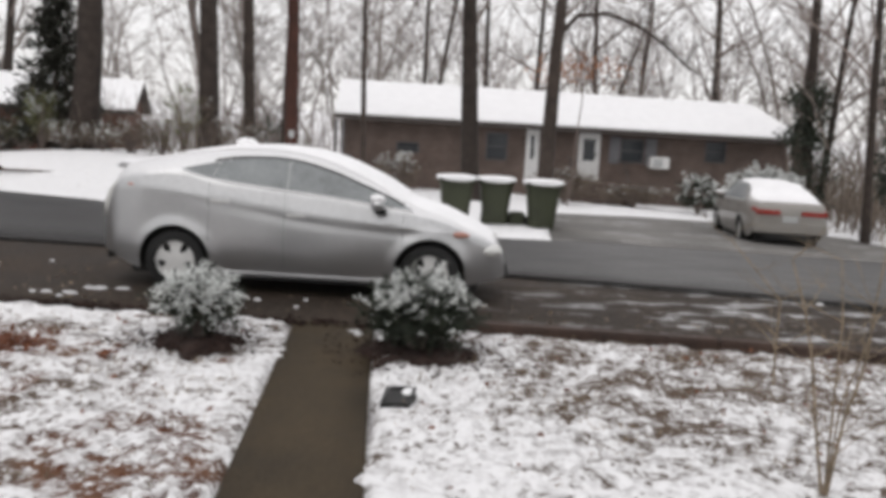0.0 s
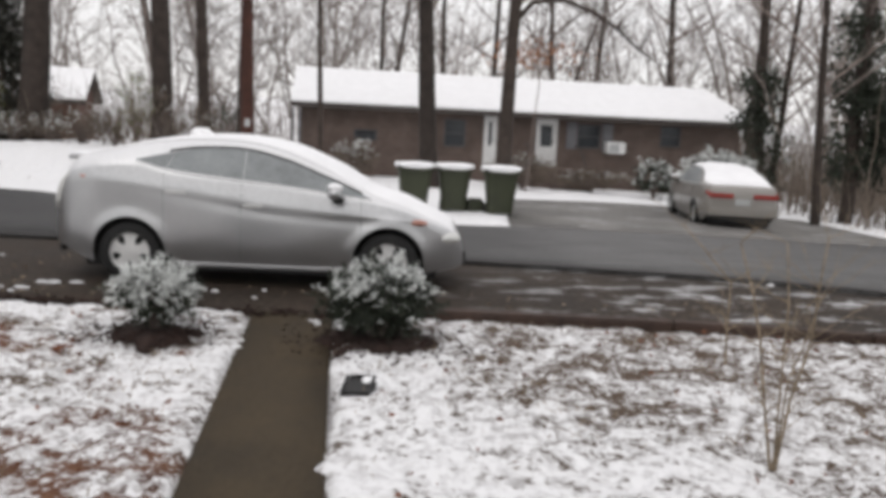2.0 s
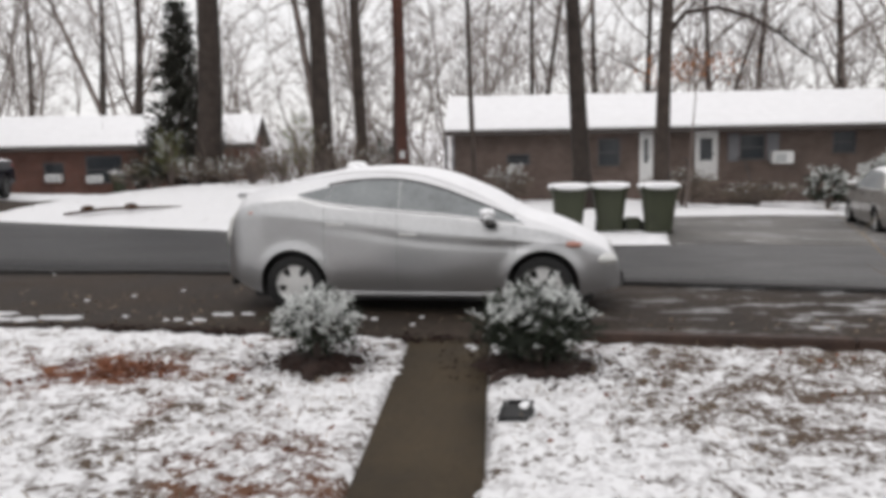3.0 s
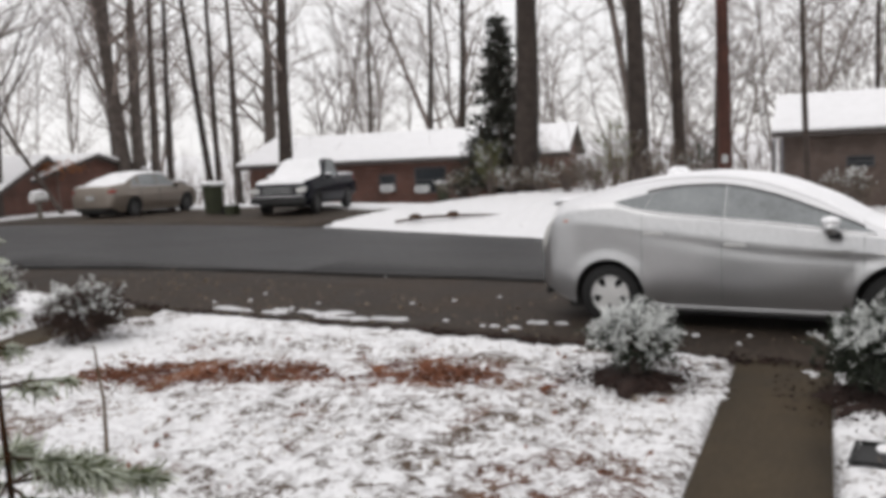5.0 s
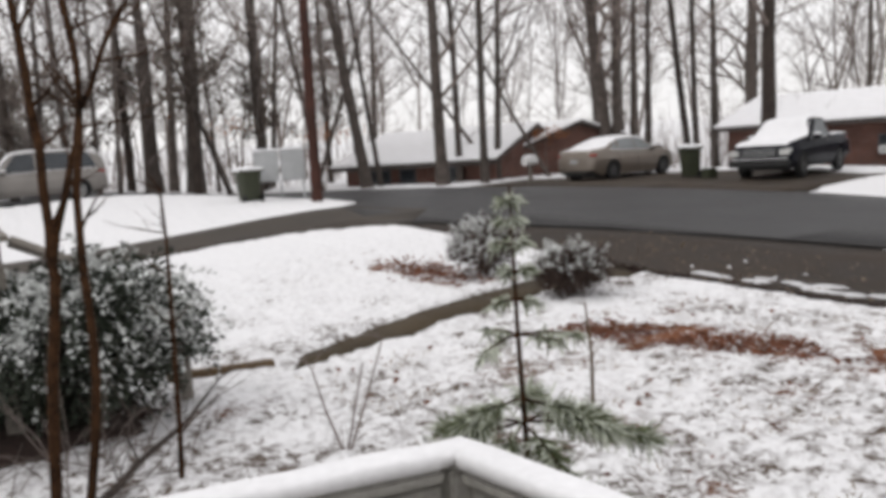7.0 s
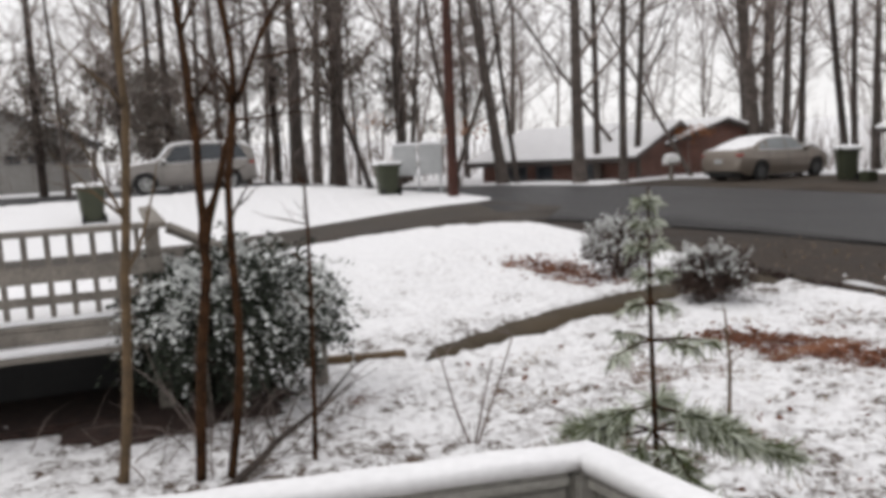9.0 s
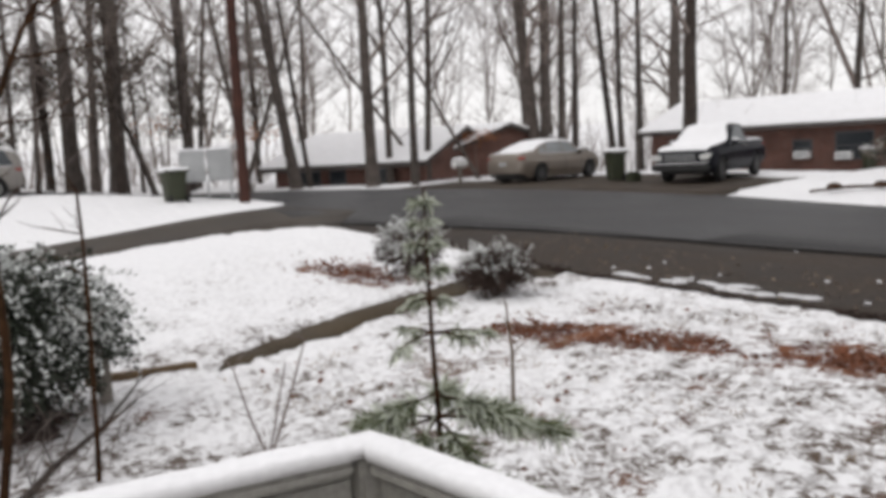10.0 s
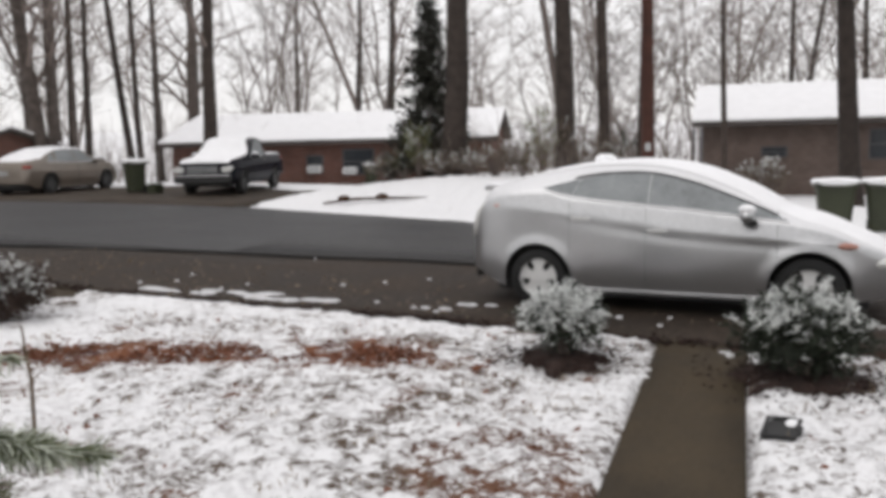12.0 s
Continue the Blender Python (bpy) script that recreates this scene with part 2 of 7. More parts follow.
M_GREYTRIM = mat("grey_eave_paint", (0.15, 0.15, 0.16), 0.6, 0, 0.1, 3, 40, 0.1)
M_SASH = mat("dull_window_sash", (0.075, 0.075, 0.08), 0.6, 0, 0.1, 3, 40, 0.1)
M_SILVER = mat("silver_car_paint", (0.47, 0.475, 0.48), 0.32, 0.86, 0.05, 1.5, 90, 0.03, coat=0.3)


def dusted(m, lo, hi, amount):
    """Wet snow clinging to the upward faces of a painted body, thinner in speckles."""
    n, l = m.node_tree.nodes, m.node_tree.links
    b = n["Principled BSDF"]
    geo, sep, mr = n.new("ShaderNodeNewGeometry"), n.new("ShaderNodeSeparateXYZ"), n.new("ShaderNodeMapRange")
    l.new(geo.outputs["Normal"], sep.inputs[0])
    co, no, ad = n.new("ShaderNodeTexCoord"), n.new("ShaderNodeTexNoise"), n.new("ShaderNodeMath")
    no.inputs["Scale"].default_value, no.inputs["Detail"].default_value = 24, 5
    l.new(co.outputs["Object"], no.inputs["Vector"])
    ad.operation = "MULTIPLY_ADD"
    ad.inputs[1].default_value = 0.3
    l.new(no.outputs["Fac"], ad.inputs[0])
    l.new(sep.outputs["Z"], ad.inputs[2])
    mr.inputs["From Min"].default_value, mr.inputs["From Max"].default_value, mr.inputs["To Max"].default_value = lo, hi, amount
    l.new(ad.outputs[0], mr.inputs["Value"])
    mx, src = n.new("ShaderNodeMixRGB"), b.inputs["Base Color"].links[0].from_socket
    l.new(mr.outputs[0], mx.inputs[0])
    l.new(src, mx.inputs[1])
    mx.inputs[2].default_value = (0.8, 0.8, 0.81, 1)
    l.new(mx.outputs[0], b.inputs["Base Color"])
    iv = n.new("ShaderNodeMapRange")
    iv.inputs["To Min"].default_value, iv.inputs["To Max"].default_value = b.inputs["Metallic"].default_value, 0.0
    l.new(mr.outputs[0], iv.inputs["Value"])
    l.new(iv.outputs[0], b.inputs["Metallic"])
    return m


dusted(M_SILVER, 0.36, 0.8, 0.8)
M_BEIGE = mat("beige_car_paint", (0.2, 0.168, 0.138), 0.35, 0.4, 0.05, 1.5, 90, 0.02, coat=0.5)
M_PALE = mat("pale_silver_car_paint", (0.26, 0.245, 0.225), 0.35, 0.35, 0.05, 1.5, 90, 0.02, coat=0.5)
M_NAVY = mat("dark_blue_car_paint", (0.005, 0.006, 0.011), 0.3, 0.0, 0.1, 1.5, 90, 0.0, spec=0.06)
M_GLASS = mat("frosted_car_glass", (0.21, 0.225, 0.23), 0.5, 0, 0.14, 3, 45, 0.1)
M_DARKGLASS = mat("dark_window_glass", (0.03, 0.035, 0.04), 0.15, 0, 0.2, 2, 30, 0.0)
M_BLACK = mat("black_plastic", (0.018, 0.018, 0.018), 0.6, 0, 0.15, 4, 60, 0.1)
M_TYRE = mat("tyre_rubber", (0.012, 0.012, 0.012), 0.85, 0, 0.2, 6, 80, 0.3)
M_RIM = mat("alloy_wheel", (0.45, 0.45, 0.44), 0.4, 0.5, 0.08, 4, 60, 0.02)
M_RED = mat("red_tail_lamp", (0.28, 0.03, 0.022), 0.25, 0, 0.1, 4, 60, 0.0)
M_AMBER = mat("amber_lamp", (0.45, 0.22, 0.17), 0.3, 0, 0.1, 4, 60, 0.0)
M_LAMP = mat("headlamp_lens", (0.6, 0.6, 0.58), 0.2, 0, 0.06, 4, 60, 0.0)
M_BIN = mat("dark_green_bin_plastic", (0.031, 0.036, 0.017), 0.55, 0, 0.15, 3, 50, 0.1)
M_LEAF = mat("dark_evergreen_leaf", (0.02, 0.027, 0.015), 0.6, 0, 0.3, 3, 20, 0.1)
M_FROST = mat("snow_dusted_leaf", (0.68, 0.7, 0.68), 0.85, 0, 0.2, 6, 40, 0.1)
M_SILL = mat("darker_silver_sill", (0.3, 0.3, 0.305), 0.5, 0.4, 0.1, 2, 50, 0.03)
M_HUBCAP = mat("silver_hubcap", (0.62, 0.62, 0.61), 0.45, 0.25, 0.06, 4, 60, 0.02)
M_DARKRIM = mat("dark_steel_wheel", (0.09, 0.09, 0.09), 0.6, 0.2, 0.15, 4, 60, 0.05)
M_SEAM = hard_material("dark_asphalt_edge", (0.012, 0.011, 0.011), (0.04, 0.037, 0.035), 0.5, 0.0, 1.4)
M_PINE = mat("pine_needle", (0.085, 0.102, 0.04), 0.6, 0, 0.25, 5, 40, 0.1)
M_PINEFROST = mat("snowy_pine_needle", (0.52, 0.55, 0.46), 0.85, 0, 0.12, 5, 40, 0.1)
M_UNDER = mat("olive_winter_leaf", (0.085, 0.085, 0.045), 0.85, 0, 0.35, 3, 30, 0.1)
M_OLIVE = mat("yellow_green_leaf", (0.13, 0.135, 0.05), 0.8, 0, 0.35, 3, 30, 0.1)
M_FIR = mat("fir_needle", (0.02, 0.021, 0.014), 0.7, 0, 0.3, 2, 20, 0.1)
M_BEECH = mat("dry_rust_leaf", (0.32, 0.13, 0.055), 0.8, 0, 0.25, 5, 40, 0.1)
M_DRYLEAF = mat("dry_fallen_leaf", (0.16, 0.06, 0.03), 0.85, 0, 0.3, 9, 60, 0.1)
M_BRUSH = mat("winter_brush_leaf", (0.15, 0.12, 0.095), 0.9, 0, 0.3, 5, 40, 0.1)
M_SLUSH = mat("wet_slush", (0.62, 0.62, 0.63), 0.6, 0, 0.1, 8, 60, 0.3)
M_STRAW = mat("dead_grass", (0.23, 0.18, 0.125), 0.9, 0, 0.3, 9, 60, 0.1)
# red mulch colour, darkened further to stand for shade under bushes
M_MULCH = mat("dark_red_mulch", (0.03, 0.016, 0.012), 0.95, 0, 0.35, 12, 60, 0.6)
M_TIMBER = mat("dark_wet_timber", (0.05, 0.03, 0.022), 0.8, 0, 0.25, 4, 50, 0.4)
M_GREYMETAL = mat("grey_metal", (0.42, 0.43, 0.43), 0.5, 0.3, 0.08, 3, 40, 0.05)
M_SIDING = mat("grey_siding", (0.26, 0.25, 0.235), 0.7, 0, 0.08, 3, 40, 0.1)


# ---- mesh helpers ----
def part(name, bm, material, parent=None, label=""):
    """Link a bmesh as one mesh object, under a thing or a part."""
    me = bpy.data.meshes.new(name)
    bm.to_mesh(me)
    bm.free()
    me.materials.append(material)
    ob = new(name, me)
    if parent is not None:
        ob.parent = parent
    if label:
        tagged(ob, label)
    return ob


def raw(name, verts, faces, material, parent=None, label="", smooth=False):
    me = bpy.data.meshes.new(name)
    me.from_pydata([tuple(v) for v in verts], [], [tuple(f) for f in faces])
    me.materials.append(material)
    if smooth:
        me.polygons.foreach_set("use_smooth", [True] * len(me.polygons))
    ob = new(name, me)
    if parent is not None:
        ob.parent = parent
    if label:
        tagged(ob, label)
    return ob


def box(bm, x0, x1, y0, y1, z0, z1, bevel=0.0):
    """Add a box to bm, its edges rounded by bevel."""
    g = bmesh.ops.create_cube(bm, size=1, matrix=Matrix.LocRotScale(((x0 + x1) / 2, (y0 + y1) / 2, (z0 + z1) / 2), None, (abs(x1 - x0), abs(y1 - y0), abs(z1 - z0))))
    if bevel:
        ed = list({e for v in g["verts"] for e in v.link_edges})
        bmesh.ops.bevel(bm, geom=ed, offset=bevel, segments=2, affect="EDGES", clamp_overlap=True)
    return bm


def boxes(*rows, bevel=0.0):
    bm = bmesh.new()
    for q in rows:
        box(bm, *q, bevel=bevel)
    return bm


def thing(name, label, category, m=None, group="", kind=""):
    ob = new(name)
    ob.empty_display_size = 0.2
    if m is not None:
        ob.matrix_basis = m
    return tagged(ob, label, category, group, kind)


def tube_into(V, Fc, pts, radii, sides):
    """Append a tapered tube along pts to the vertex and face lists."""
    start = len(V)
    pts = [Vector(p) for p in pts]
    ax = (pts[-1] - pts[0]).normalized()
    ref = Vector((1, 0, 0)) if abs(ax.x) < 0.8 else Vector((0, 1, 0))
    for i, p in enumerate(pts):
        d = (pts[min(i + 1, len(pts) - 1)] - pts[max(i - 1, 0)]).normalized()
        u = d.cross(ref).normalized()
        w = d.cross(u)
        for k in range(sides):
            a = 2 * math.pi * k / sides
            V.append(p + (u * math.cos(a) + w * math.sin(a)) * radii[i])
    for i in range(len(pts) - 1):
        for k in range(sides):
            a, b = start + i * sides + k, start + i * sides + (k + 1) % sides
            Fc.append((a, b, b + sides, a + sides))
    tip = start + (len(pts) - 1) * sides
    Fc.append(tuple(range(tip, tip + sides)))


def smooth_step(a, b, v):
    u = np.clip((v - a) / (b - a), 0, 1)
    return u * u * (3 - 2 * u)


def gz(x, y):
    """Height of the bare terrain."""
    left = smooth_step(-5, -22, x) * 0.42 * smooth_step(1, 9, y)
    near = 0.85 * smooth_step(-19, -30, x) * (1 - smooth_step(3, 11, y))
    far = np.maximum(-0.024 * np.maximum(y - 9.5, 0) * (1 - 0.75 * smooth_step(-6, -15, x)), -0.75)
    right = np.maximum(-0.03 * np.maximum(x - 3, 0) * smooth_step(9, 18, y), -0.6)
    mound = 0.88 * smooth_step(17.9, 22.5, y) * smooth_step(-15.5, -8.2, x) * (1 - smooth_step(-8, -1.5, x)) * (1 - smooth_step(26, 33, y) * smooth_step(-14, -8, x))
    drop = -0.55 * smooth_step(24, 36, y) * smooth_step(-10, -18, x)
    return left + near + far + right + drop + mound


def ground_z(x, y):
    return float(gz(np.float64(x), np.float64(y)))


# ---- ground, street and paths ----
def vnoise(x, y, scale, seed):
    """Smooth value noise in 0..1 on arrays."""
    x, y = x * scale + seed * 17.3, y * scale + seed * 9.1
    xi, yi = np.floor(x), np.floor(y)
    fx, fy = x - xi, y - yi
    fx, fy = fx * fx * (3 - 2 * fx), fy * fy * (3 - 2 * fy)

    def h(a, b):
        v = np.sin(a * 127.1 + b * 311.7 + seed * 74.7) * 43758.5453
        return v - np.floor(v)
    return (h(xi, yi) * (1 - fx) + h(xi + 1, yi) * fx) * (1 - fy) + (h(xi, yi + 1) * (1 - fx) + h(xi + 1, yi + 1) * fx) * fy


def signed(x, y, poly):
    """Distance to a polygon's edge, negative inside."""
    d = np.full(x.shape, 1e9)
    inside = np.zeros(x.shape, bool)
    for (ax, ay), (bx, by) in zip(poly, poly[1:] + poly[:1]):
        ex, ey = bx - ax, by - ay
        if ex == 0 and ey == 0:
            continue
        t = np.clip(((x - ax) * ex + (y - ay) * ey) / (ex * ex + ey * ey), 0, 1)
        d = np.minimum(d, np.hypot(x - ax - t * ex, y - ay - t * ey))
        cross = ((ay > y) != (by > y)) & (x < (bx - ax) * (y - ay) / (by - ay + 1e-12) + ax)
        inside ^= cross
    return np.where(inside, -d, d)


LAWN_EDGE = [(-16.2, 7.9), (-12, 8.0), (-9.6, 7.9), (-8, 7.6), (-4.6, 7.5), (-2.9, 7.36), (-1.2, 7.2), (0.4, 7.2), (2.6, 7.05), (4.3, 6.8), (9, 6.1), (24, 3.2)]
NEAR_ASPHALT = [(-16.2, 7.9), (-14.2, 9.0), (-11.5, 10.3), (-8.8, 11.0), (-5.5, 11.35), (-2, 11.0), (1, 10.4), (4.3, 9.75), (6, 9.0), (9, 7.9), (24, 4.8)]
FAR_ASPHALT = [(24, 10), (11.5, 16.3), (4, 15.2), (1.2, 15.0), (-2.5, 16.3), (-7.3, 18.2), (-9.3, 18.2), (-13.5, 17.8), (-20, 16.9), (-29.8, 13.9), (-36, 9.5), (-37.5, 0), (-36, -12)]
LEFT_NEAR = [(-28, -12), (-29.2, 0), (-29.4, 6), (-28.6, 9.3), (-25, 10.3), (-21.3, 9.9), (-20.3, 8.9)]
STREET = NEAR_ASPHALT + FAR_ASPHALT + LEFT_NEAR
SHOULDER = LAWN_EDGE + NEAR_ASPHALT[::-1]
WALK = [(-0.74, 0.9), (-0.05, 0.9), (-0.23, 3.8), (-0.36, 6.0), (-0.42, 7.4), (-1.18, 7.4), (-1.12, 7.1), (-0.92, 3.73)]
PATH_TWO = [(-8.65, 7.9), (-8.65, 6.3), (-8.1, 4.5), (-7.6, 3.5), (-7.2, 2.75), (-6.72, 2.5), (-6.95, 3.3), (-7.4, 4.3), (-7.95, 6.2), (-7.9, 7.9)]
SIDE_DRIVE = [(-15.2, 8.2), (-16.5, 6.6), (-16.6, 4.5), (-16, 1), (-15, -8), (-18.6, -8), (-19.4, 1), (-19.8, 5.4), (-20.4, 9.2), (-17.5, 9.9)]
DRIVE_RIGHT = [(2.3, 15.05), (11.4, 16.0), (11.6, 22.5), (8.4, 25), (6.0, 24.2), (3.2, 22.6)]
DRIVE_LEFT = [(-13.3, 17.6), (-24.5, 15.2), (-26, 19), (-19.5, 24.5), (-13.8, 22.8)]
HARD = [STREET, SHOULDER, WALK, PATH_TWO, SIDE_DRIVE, DRIVE_RIGHT, DRIVE_LEFT]


def axis(fine0, fine1, step, lo, hi):
    """Coordinates with an even fine stretch and ever wider steps out to lo and hi."""
    mid = list(np.arange(fine0, fine1 + 1e-6, step))
    for sign, edge, out in ((-1, lo, []), (1, hi, [])):
        p, s = (mid[0] if sign < 0 else mid[-1]), step
        while sign * (edge - p) > 0:
            s = min(s * 1.06, 0.28 + 0.04 * max(0, abs(p) - 45))
            p += sign * s
            out.append(p)
        mid = out[::-1] + mid if sign < 0 else mid + out
    return np.array(mid)


def snow_ground():
    xs, ys = axis(-8.5, 4.2, 0.042, -420, 420), axis(2.0, 7.7, 0.042, -300, 520)
    X, Y = np.meshgrid(xs, ys)
    sd = np.full(X.shape, 1e9)
    for p in HARD:
        sd = np.minimum(sd, signed(X, Y, p))
    jit = (vnoise(X, Y, 4.0, 1) - 0.5) * 0.13 + (vnoise(X, Y, 11.0, 2) - 0.5) * 0.13
    k = smooth_step(-0.07, 0.09, sd + jit)
    lump = (vnoise(X, Y, 1.4, 3) - 0.5) * 0.05 + (vnoise(X, Y, 6, 4) - 0.5) * 0.05 + (vnoise(X, Y, 12, 5) - 0.5) * 0.04
    Z = gz(X, Y) - 0.07 + k * 0.105 + k * lump * np.clip(sd / 0.3, 0.3, 1)
    # low wooded rise far behind the houses
    Z = Z + 5.0 * smooth_step(60, 160, np.hypot(X, Y)) * smooth_step(-20, 30, Y)
    bare = np.full(X.shape, 0.05)
    bare += 0.13 * smooth_step(-0.3, 0.6, X) * (Y < 8) * (Y > 0)
    bare += 0.24 * smooth_step(-7.2, -5.0, X) * (Y < 8) * (Y > 0)
    bare += 0.15 * smooth_step(0.0, 0.9, X) * smooth_step(3.8, 5.4, Y) * (Y < 8)
    bare -= 0.1 * smooth_step(4.6, 3.4, Y) * smooth_step(-0.4, 0.2, X) * smooth_step(1.6, 0.6, X)
    bare += 0.42 * (vnoise(X, Y, 1.3, 6) - 0.5) * (Y < 8) * smooth_step(-16, -7, X)
    bare += 0.16 * smooth_step(-11.5, -8.0, X) * (Y < 8)
    bare += 0.06 * smooth_step(-3.2, -2.4, X) * smooth_step(-0.9, -1.1, X) * smooth_step(3.3, 4.2, Y) * (Y < 8)
    bare += 0.14 * smooth_step(-15.0, -12.5, X) * smooth_step(-6.0, -7.5, X) * (Y < 8) * (Y > 2)
    bare += 0.12 * smooth_step(-7.0, -6.2, X) * smooth_step(-3.2, -4.2, X) * smooth_step(2.6, 1.6, Y) * (Y > -3)
    bare -= 0.3 * smooth_step(1.0, 0.5, np.hypot((X + 2.3) / 0.8, (Y - 3.2) / 0.6))
    band = np.abs(Y - (5.66 + 0.25 * np.sin(X * 1.3) + 0.16 * (X + 4.2))) + 0.5 * (vnoise(X, Y, 2.3, 7) - 0.5) + 0.3 * (vnoise(X, Y, 6.3, 7) - 0.5)
    red = smooth_step(0.75, 0.25, band) * smooth_step(-6.4, -5.6, X) * smooth_step(-1.7, -3.0, X)
    red = red * (0.68 + 0.32 * smooth_step(0.22, 0.45, vnoise(X, Y, 1.5, 14)))
    seam = np.abs(Y - (5.42 + 0.2 * np.sin(X * 1.3) + 0.16 * (X + 4.2)) + 0.22 * (vnoise(X, Y, 2.9, 16) - 0.5))
    red = np.maximum(red, smooth_step(0.2, 0.07, seam) * smooth_step(-6.4, -5.6, X) * smooth_step(-2.0, -3.2, X) * (0.4 + 0.6 * smooth_step(0.25, 0.5, vnoise(X, Y, 2.2, 17))))
    spot = np.hypot((X + 10.2) / 1.6, (Y - 5.75) / 0.55) + 0.9 * (vnoise(X, Y, 1.7, 8) - 0.5)
    red2 = smooth_step(1.0, 0.6, spot)
    spot3 = np.hypot((X + 1.45) / 0.7, (Y - 4.2) / 1.1) + 0.9 * (vnoise(X, Y, 2.1, 9) - 0.5)
    red3 = smooth_step(1.0, 0.4, spot3) * 0.62
    bare = np.maximum(bare, np.maximum(red * 0.95, np.maximum(red2 * 0.8, red3 * 1.25)))
    # last two spots bare the snow to paint shade below the deck shrub
    for bx, by, br in ((-1.78, 6.35, 0.5), (0.05, 6.3, 0.62), (-7.41, 6.0, 0.45), (-3.1, 6.6, 0.55), (-6.4, 0.7, 1.0), (-6.0, 0.2, 0.9)):
        bare = np.maximum(bare, smooth_step(br, br * 0.45, np.hypot(X - bx, Y - by) + 0.3 * (vnoise(X, Y, 3, 12) - 0.5)) * 0.62)
    behind = Y - (5.66 + 0.25 * np.sin(X * 1.3) + 0.16 * (X + 4.2)) + 0.3 * (vnoise(X, Y, 3.1, 13) - 0.5)
    bare = np.maximum(bare, 0.6 * smooth_step(0.0, 0.2, behind) * smooth_step(0.85, 0.5, behind) * smooth_step(-5.2, -4.0, X) * smooth_step(-1.5, -2.4, X))
    bare += 0.22 * smooth_step(0.16, 0.02, sd + 2 * jit) * (Y < 8) * (Y > 0)
    scrap = smooth_step(0.66, 0.8, vnoise(X, Y, 2.6, 15)) * smooth_step(-7.0, -6.0, X) * smooth_step(-0.9, -1.3, X) * (Y < 6.6) * (Y > 1.5)
    bare = np.maximum(bare, scrap * 0.55)
    red = np.maximum(np.maximum(red, scrap * 0.6), np.maximum(red2, red3))
    nx, ny = len(xs), len(ys)
    idx = np.arange(nx * ny).reshape(ny, nx)
    faces = np.stack([idx[:-1, :-1], idx[:-1, 1:], idx[1:, 1:], idx[1:, :-1]], -1).reshape(-1, 4)
    me = bpy.data.meshes.new("ground")
    me.vertices.add(nx * ny)
    me.vertices.foreach_set("co", np.stack([X, Y, Z], -1).astype(np.float32).ravel())
    me.loops.add(faces.size)
    me.loops.foreach_set("vertex_index", faces.astype(np.int32).ravel())
    me.polygons.add(len(faces))
    me.polygons.foreach_set("loop_start", np.arange(0, faces.size, 4, dtype=np.int32))
    me.polygons.foreach_set("use_smooth", np.ones(len(faces), bool))
    for name, v in (("bare", bare), ("red", red)):
        me.attributes.new(name, "FLOAT", "POINT").data.foreach_set("value", np.clip(v, 0, 1).astype(np.float32).ravel())
    me.update(calc_edges=True)
    me.validate()
    me.materials.append(M_LAWN)
    return tagged(new("ground", me), "lawn under thin patchy snow with leaf litter and red clay showing", "ground", kind="structure")


snow_ground()


def slab(name, poly, material, lift, label, category, step=0.5, kind="structure"):
    """A paved sheet that follows the terrain inside poly, with a skirt below its edge."""
    px = [p[0] for p in poly]
    py = [p[1] for p in poly]
    bm = bmesh.new()
    pts = []
    for (ax, ay), (bx, by) in zip(poly, poly[1:] + poly[:1]):
        n = max(1, int(math.hypot(bx - ax, by - ay) / step))
        pts += [(ax + (bx - ax) * i / n, ay + (by - ay) * i / n) for i in range(n)]
    bm.faces.new([bm.verts.new((x, y, 0)) for x, y in pts])
    big = step * 1.6
    for lo, hi, no in ((min(px), max(px), (1, 0, 0)), (min(py), max(py), (0, 1, 0))):
        c = lo + big
        while c < hi:
            bmesh.ops.bisect_plane(bm, geom=bm.verts[:] + bm.edges[:] + bm.faces[:], plane_co=(c, c, 0), plane_no=no)
            c += big
    bmesh.ops.triangulate(bm, faces=bm.faces[:])
    bmesh.ops.recalc_face_normals(bm, faces=bm.faces[:])
    if bm.faces[:] and sum(f.normal.z for f in bm.faces) < 0:
        bmesh.ops.reverse_faces(bm, faces=bm.faces[:])
    for v in bm.verts:
        v.co.z = ground_z(v.co.x, v.co.y) + lift
    rim = [e for e in bm.edges if e.is_boundary]
    g = bmesh.ops.extrude_edge_only(bm, edges=rim)
    for v in g["geom"]:
        if isinstance(v, bmesh.types.BMVert):
            v.co.z -= 0.15
    for f in bm.faces:
        f.smooth = True
    return tagged(part(name, bm, material), label, category, kind=kind)


slab("road", STREET, M_ASPHALT, 0.025, "wet dark grey asphalt street curving past the houses", "road", 1.2)
slab("gravel_shoulder", SHOULDER[:-1], M_SHOULDER, -0.012, "wet brown gravel parking strip with streaks of slush", "road shoulder")
slab("walkway", WALK, M_CONCRETE, 0.005, "wet brown concrete front walk between two bushes", "walkway", 0.4)
slab("garden_path", PATH_TWO, M_CONCRETE, 0.0, "narrow wet concrete path crossing the snowy lawn", "path", 0.4)
slab("road_edge", NEAR_ASPHALT[:9] + [(x + 0.05, y + 0.2 + 0.09 * math.sin(3.1 * x) * math.sin(1.3 * y)) for x, y in NEAR_ASPHALT[8::-1]], M_SEAM, 0.029, "dark strip along the near edge of the asphalt", "road edge", 0.7)
slab("side_driveway", SIDE_DRIVE, M_SIDEDRIVE, 0.029, "wet asphalt driveway branching off between snowy lawns", "driveway", 1.0)
slab("driveway", DRIVE_RIGHT, M_DRIVE, 0.029, "damp pale driveway with a parked sedan", "driveway", 1.0)
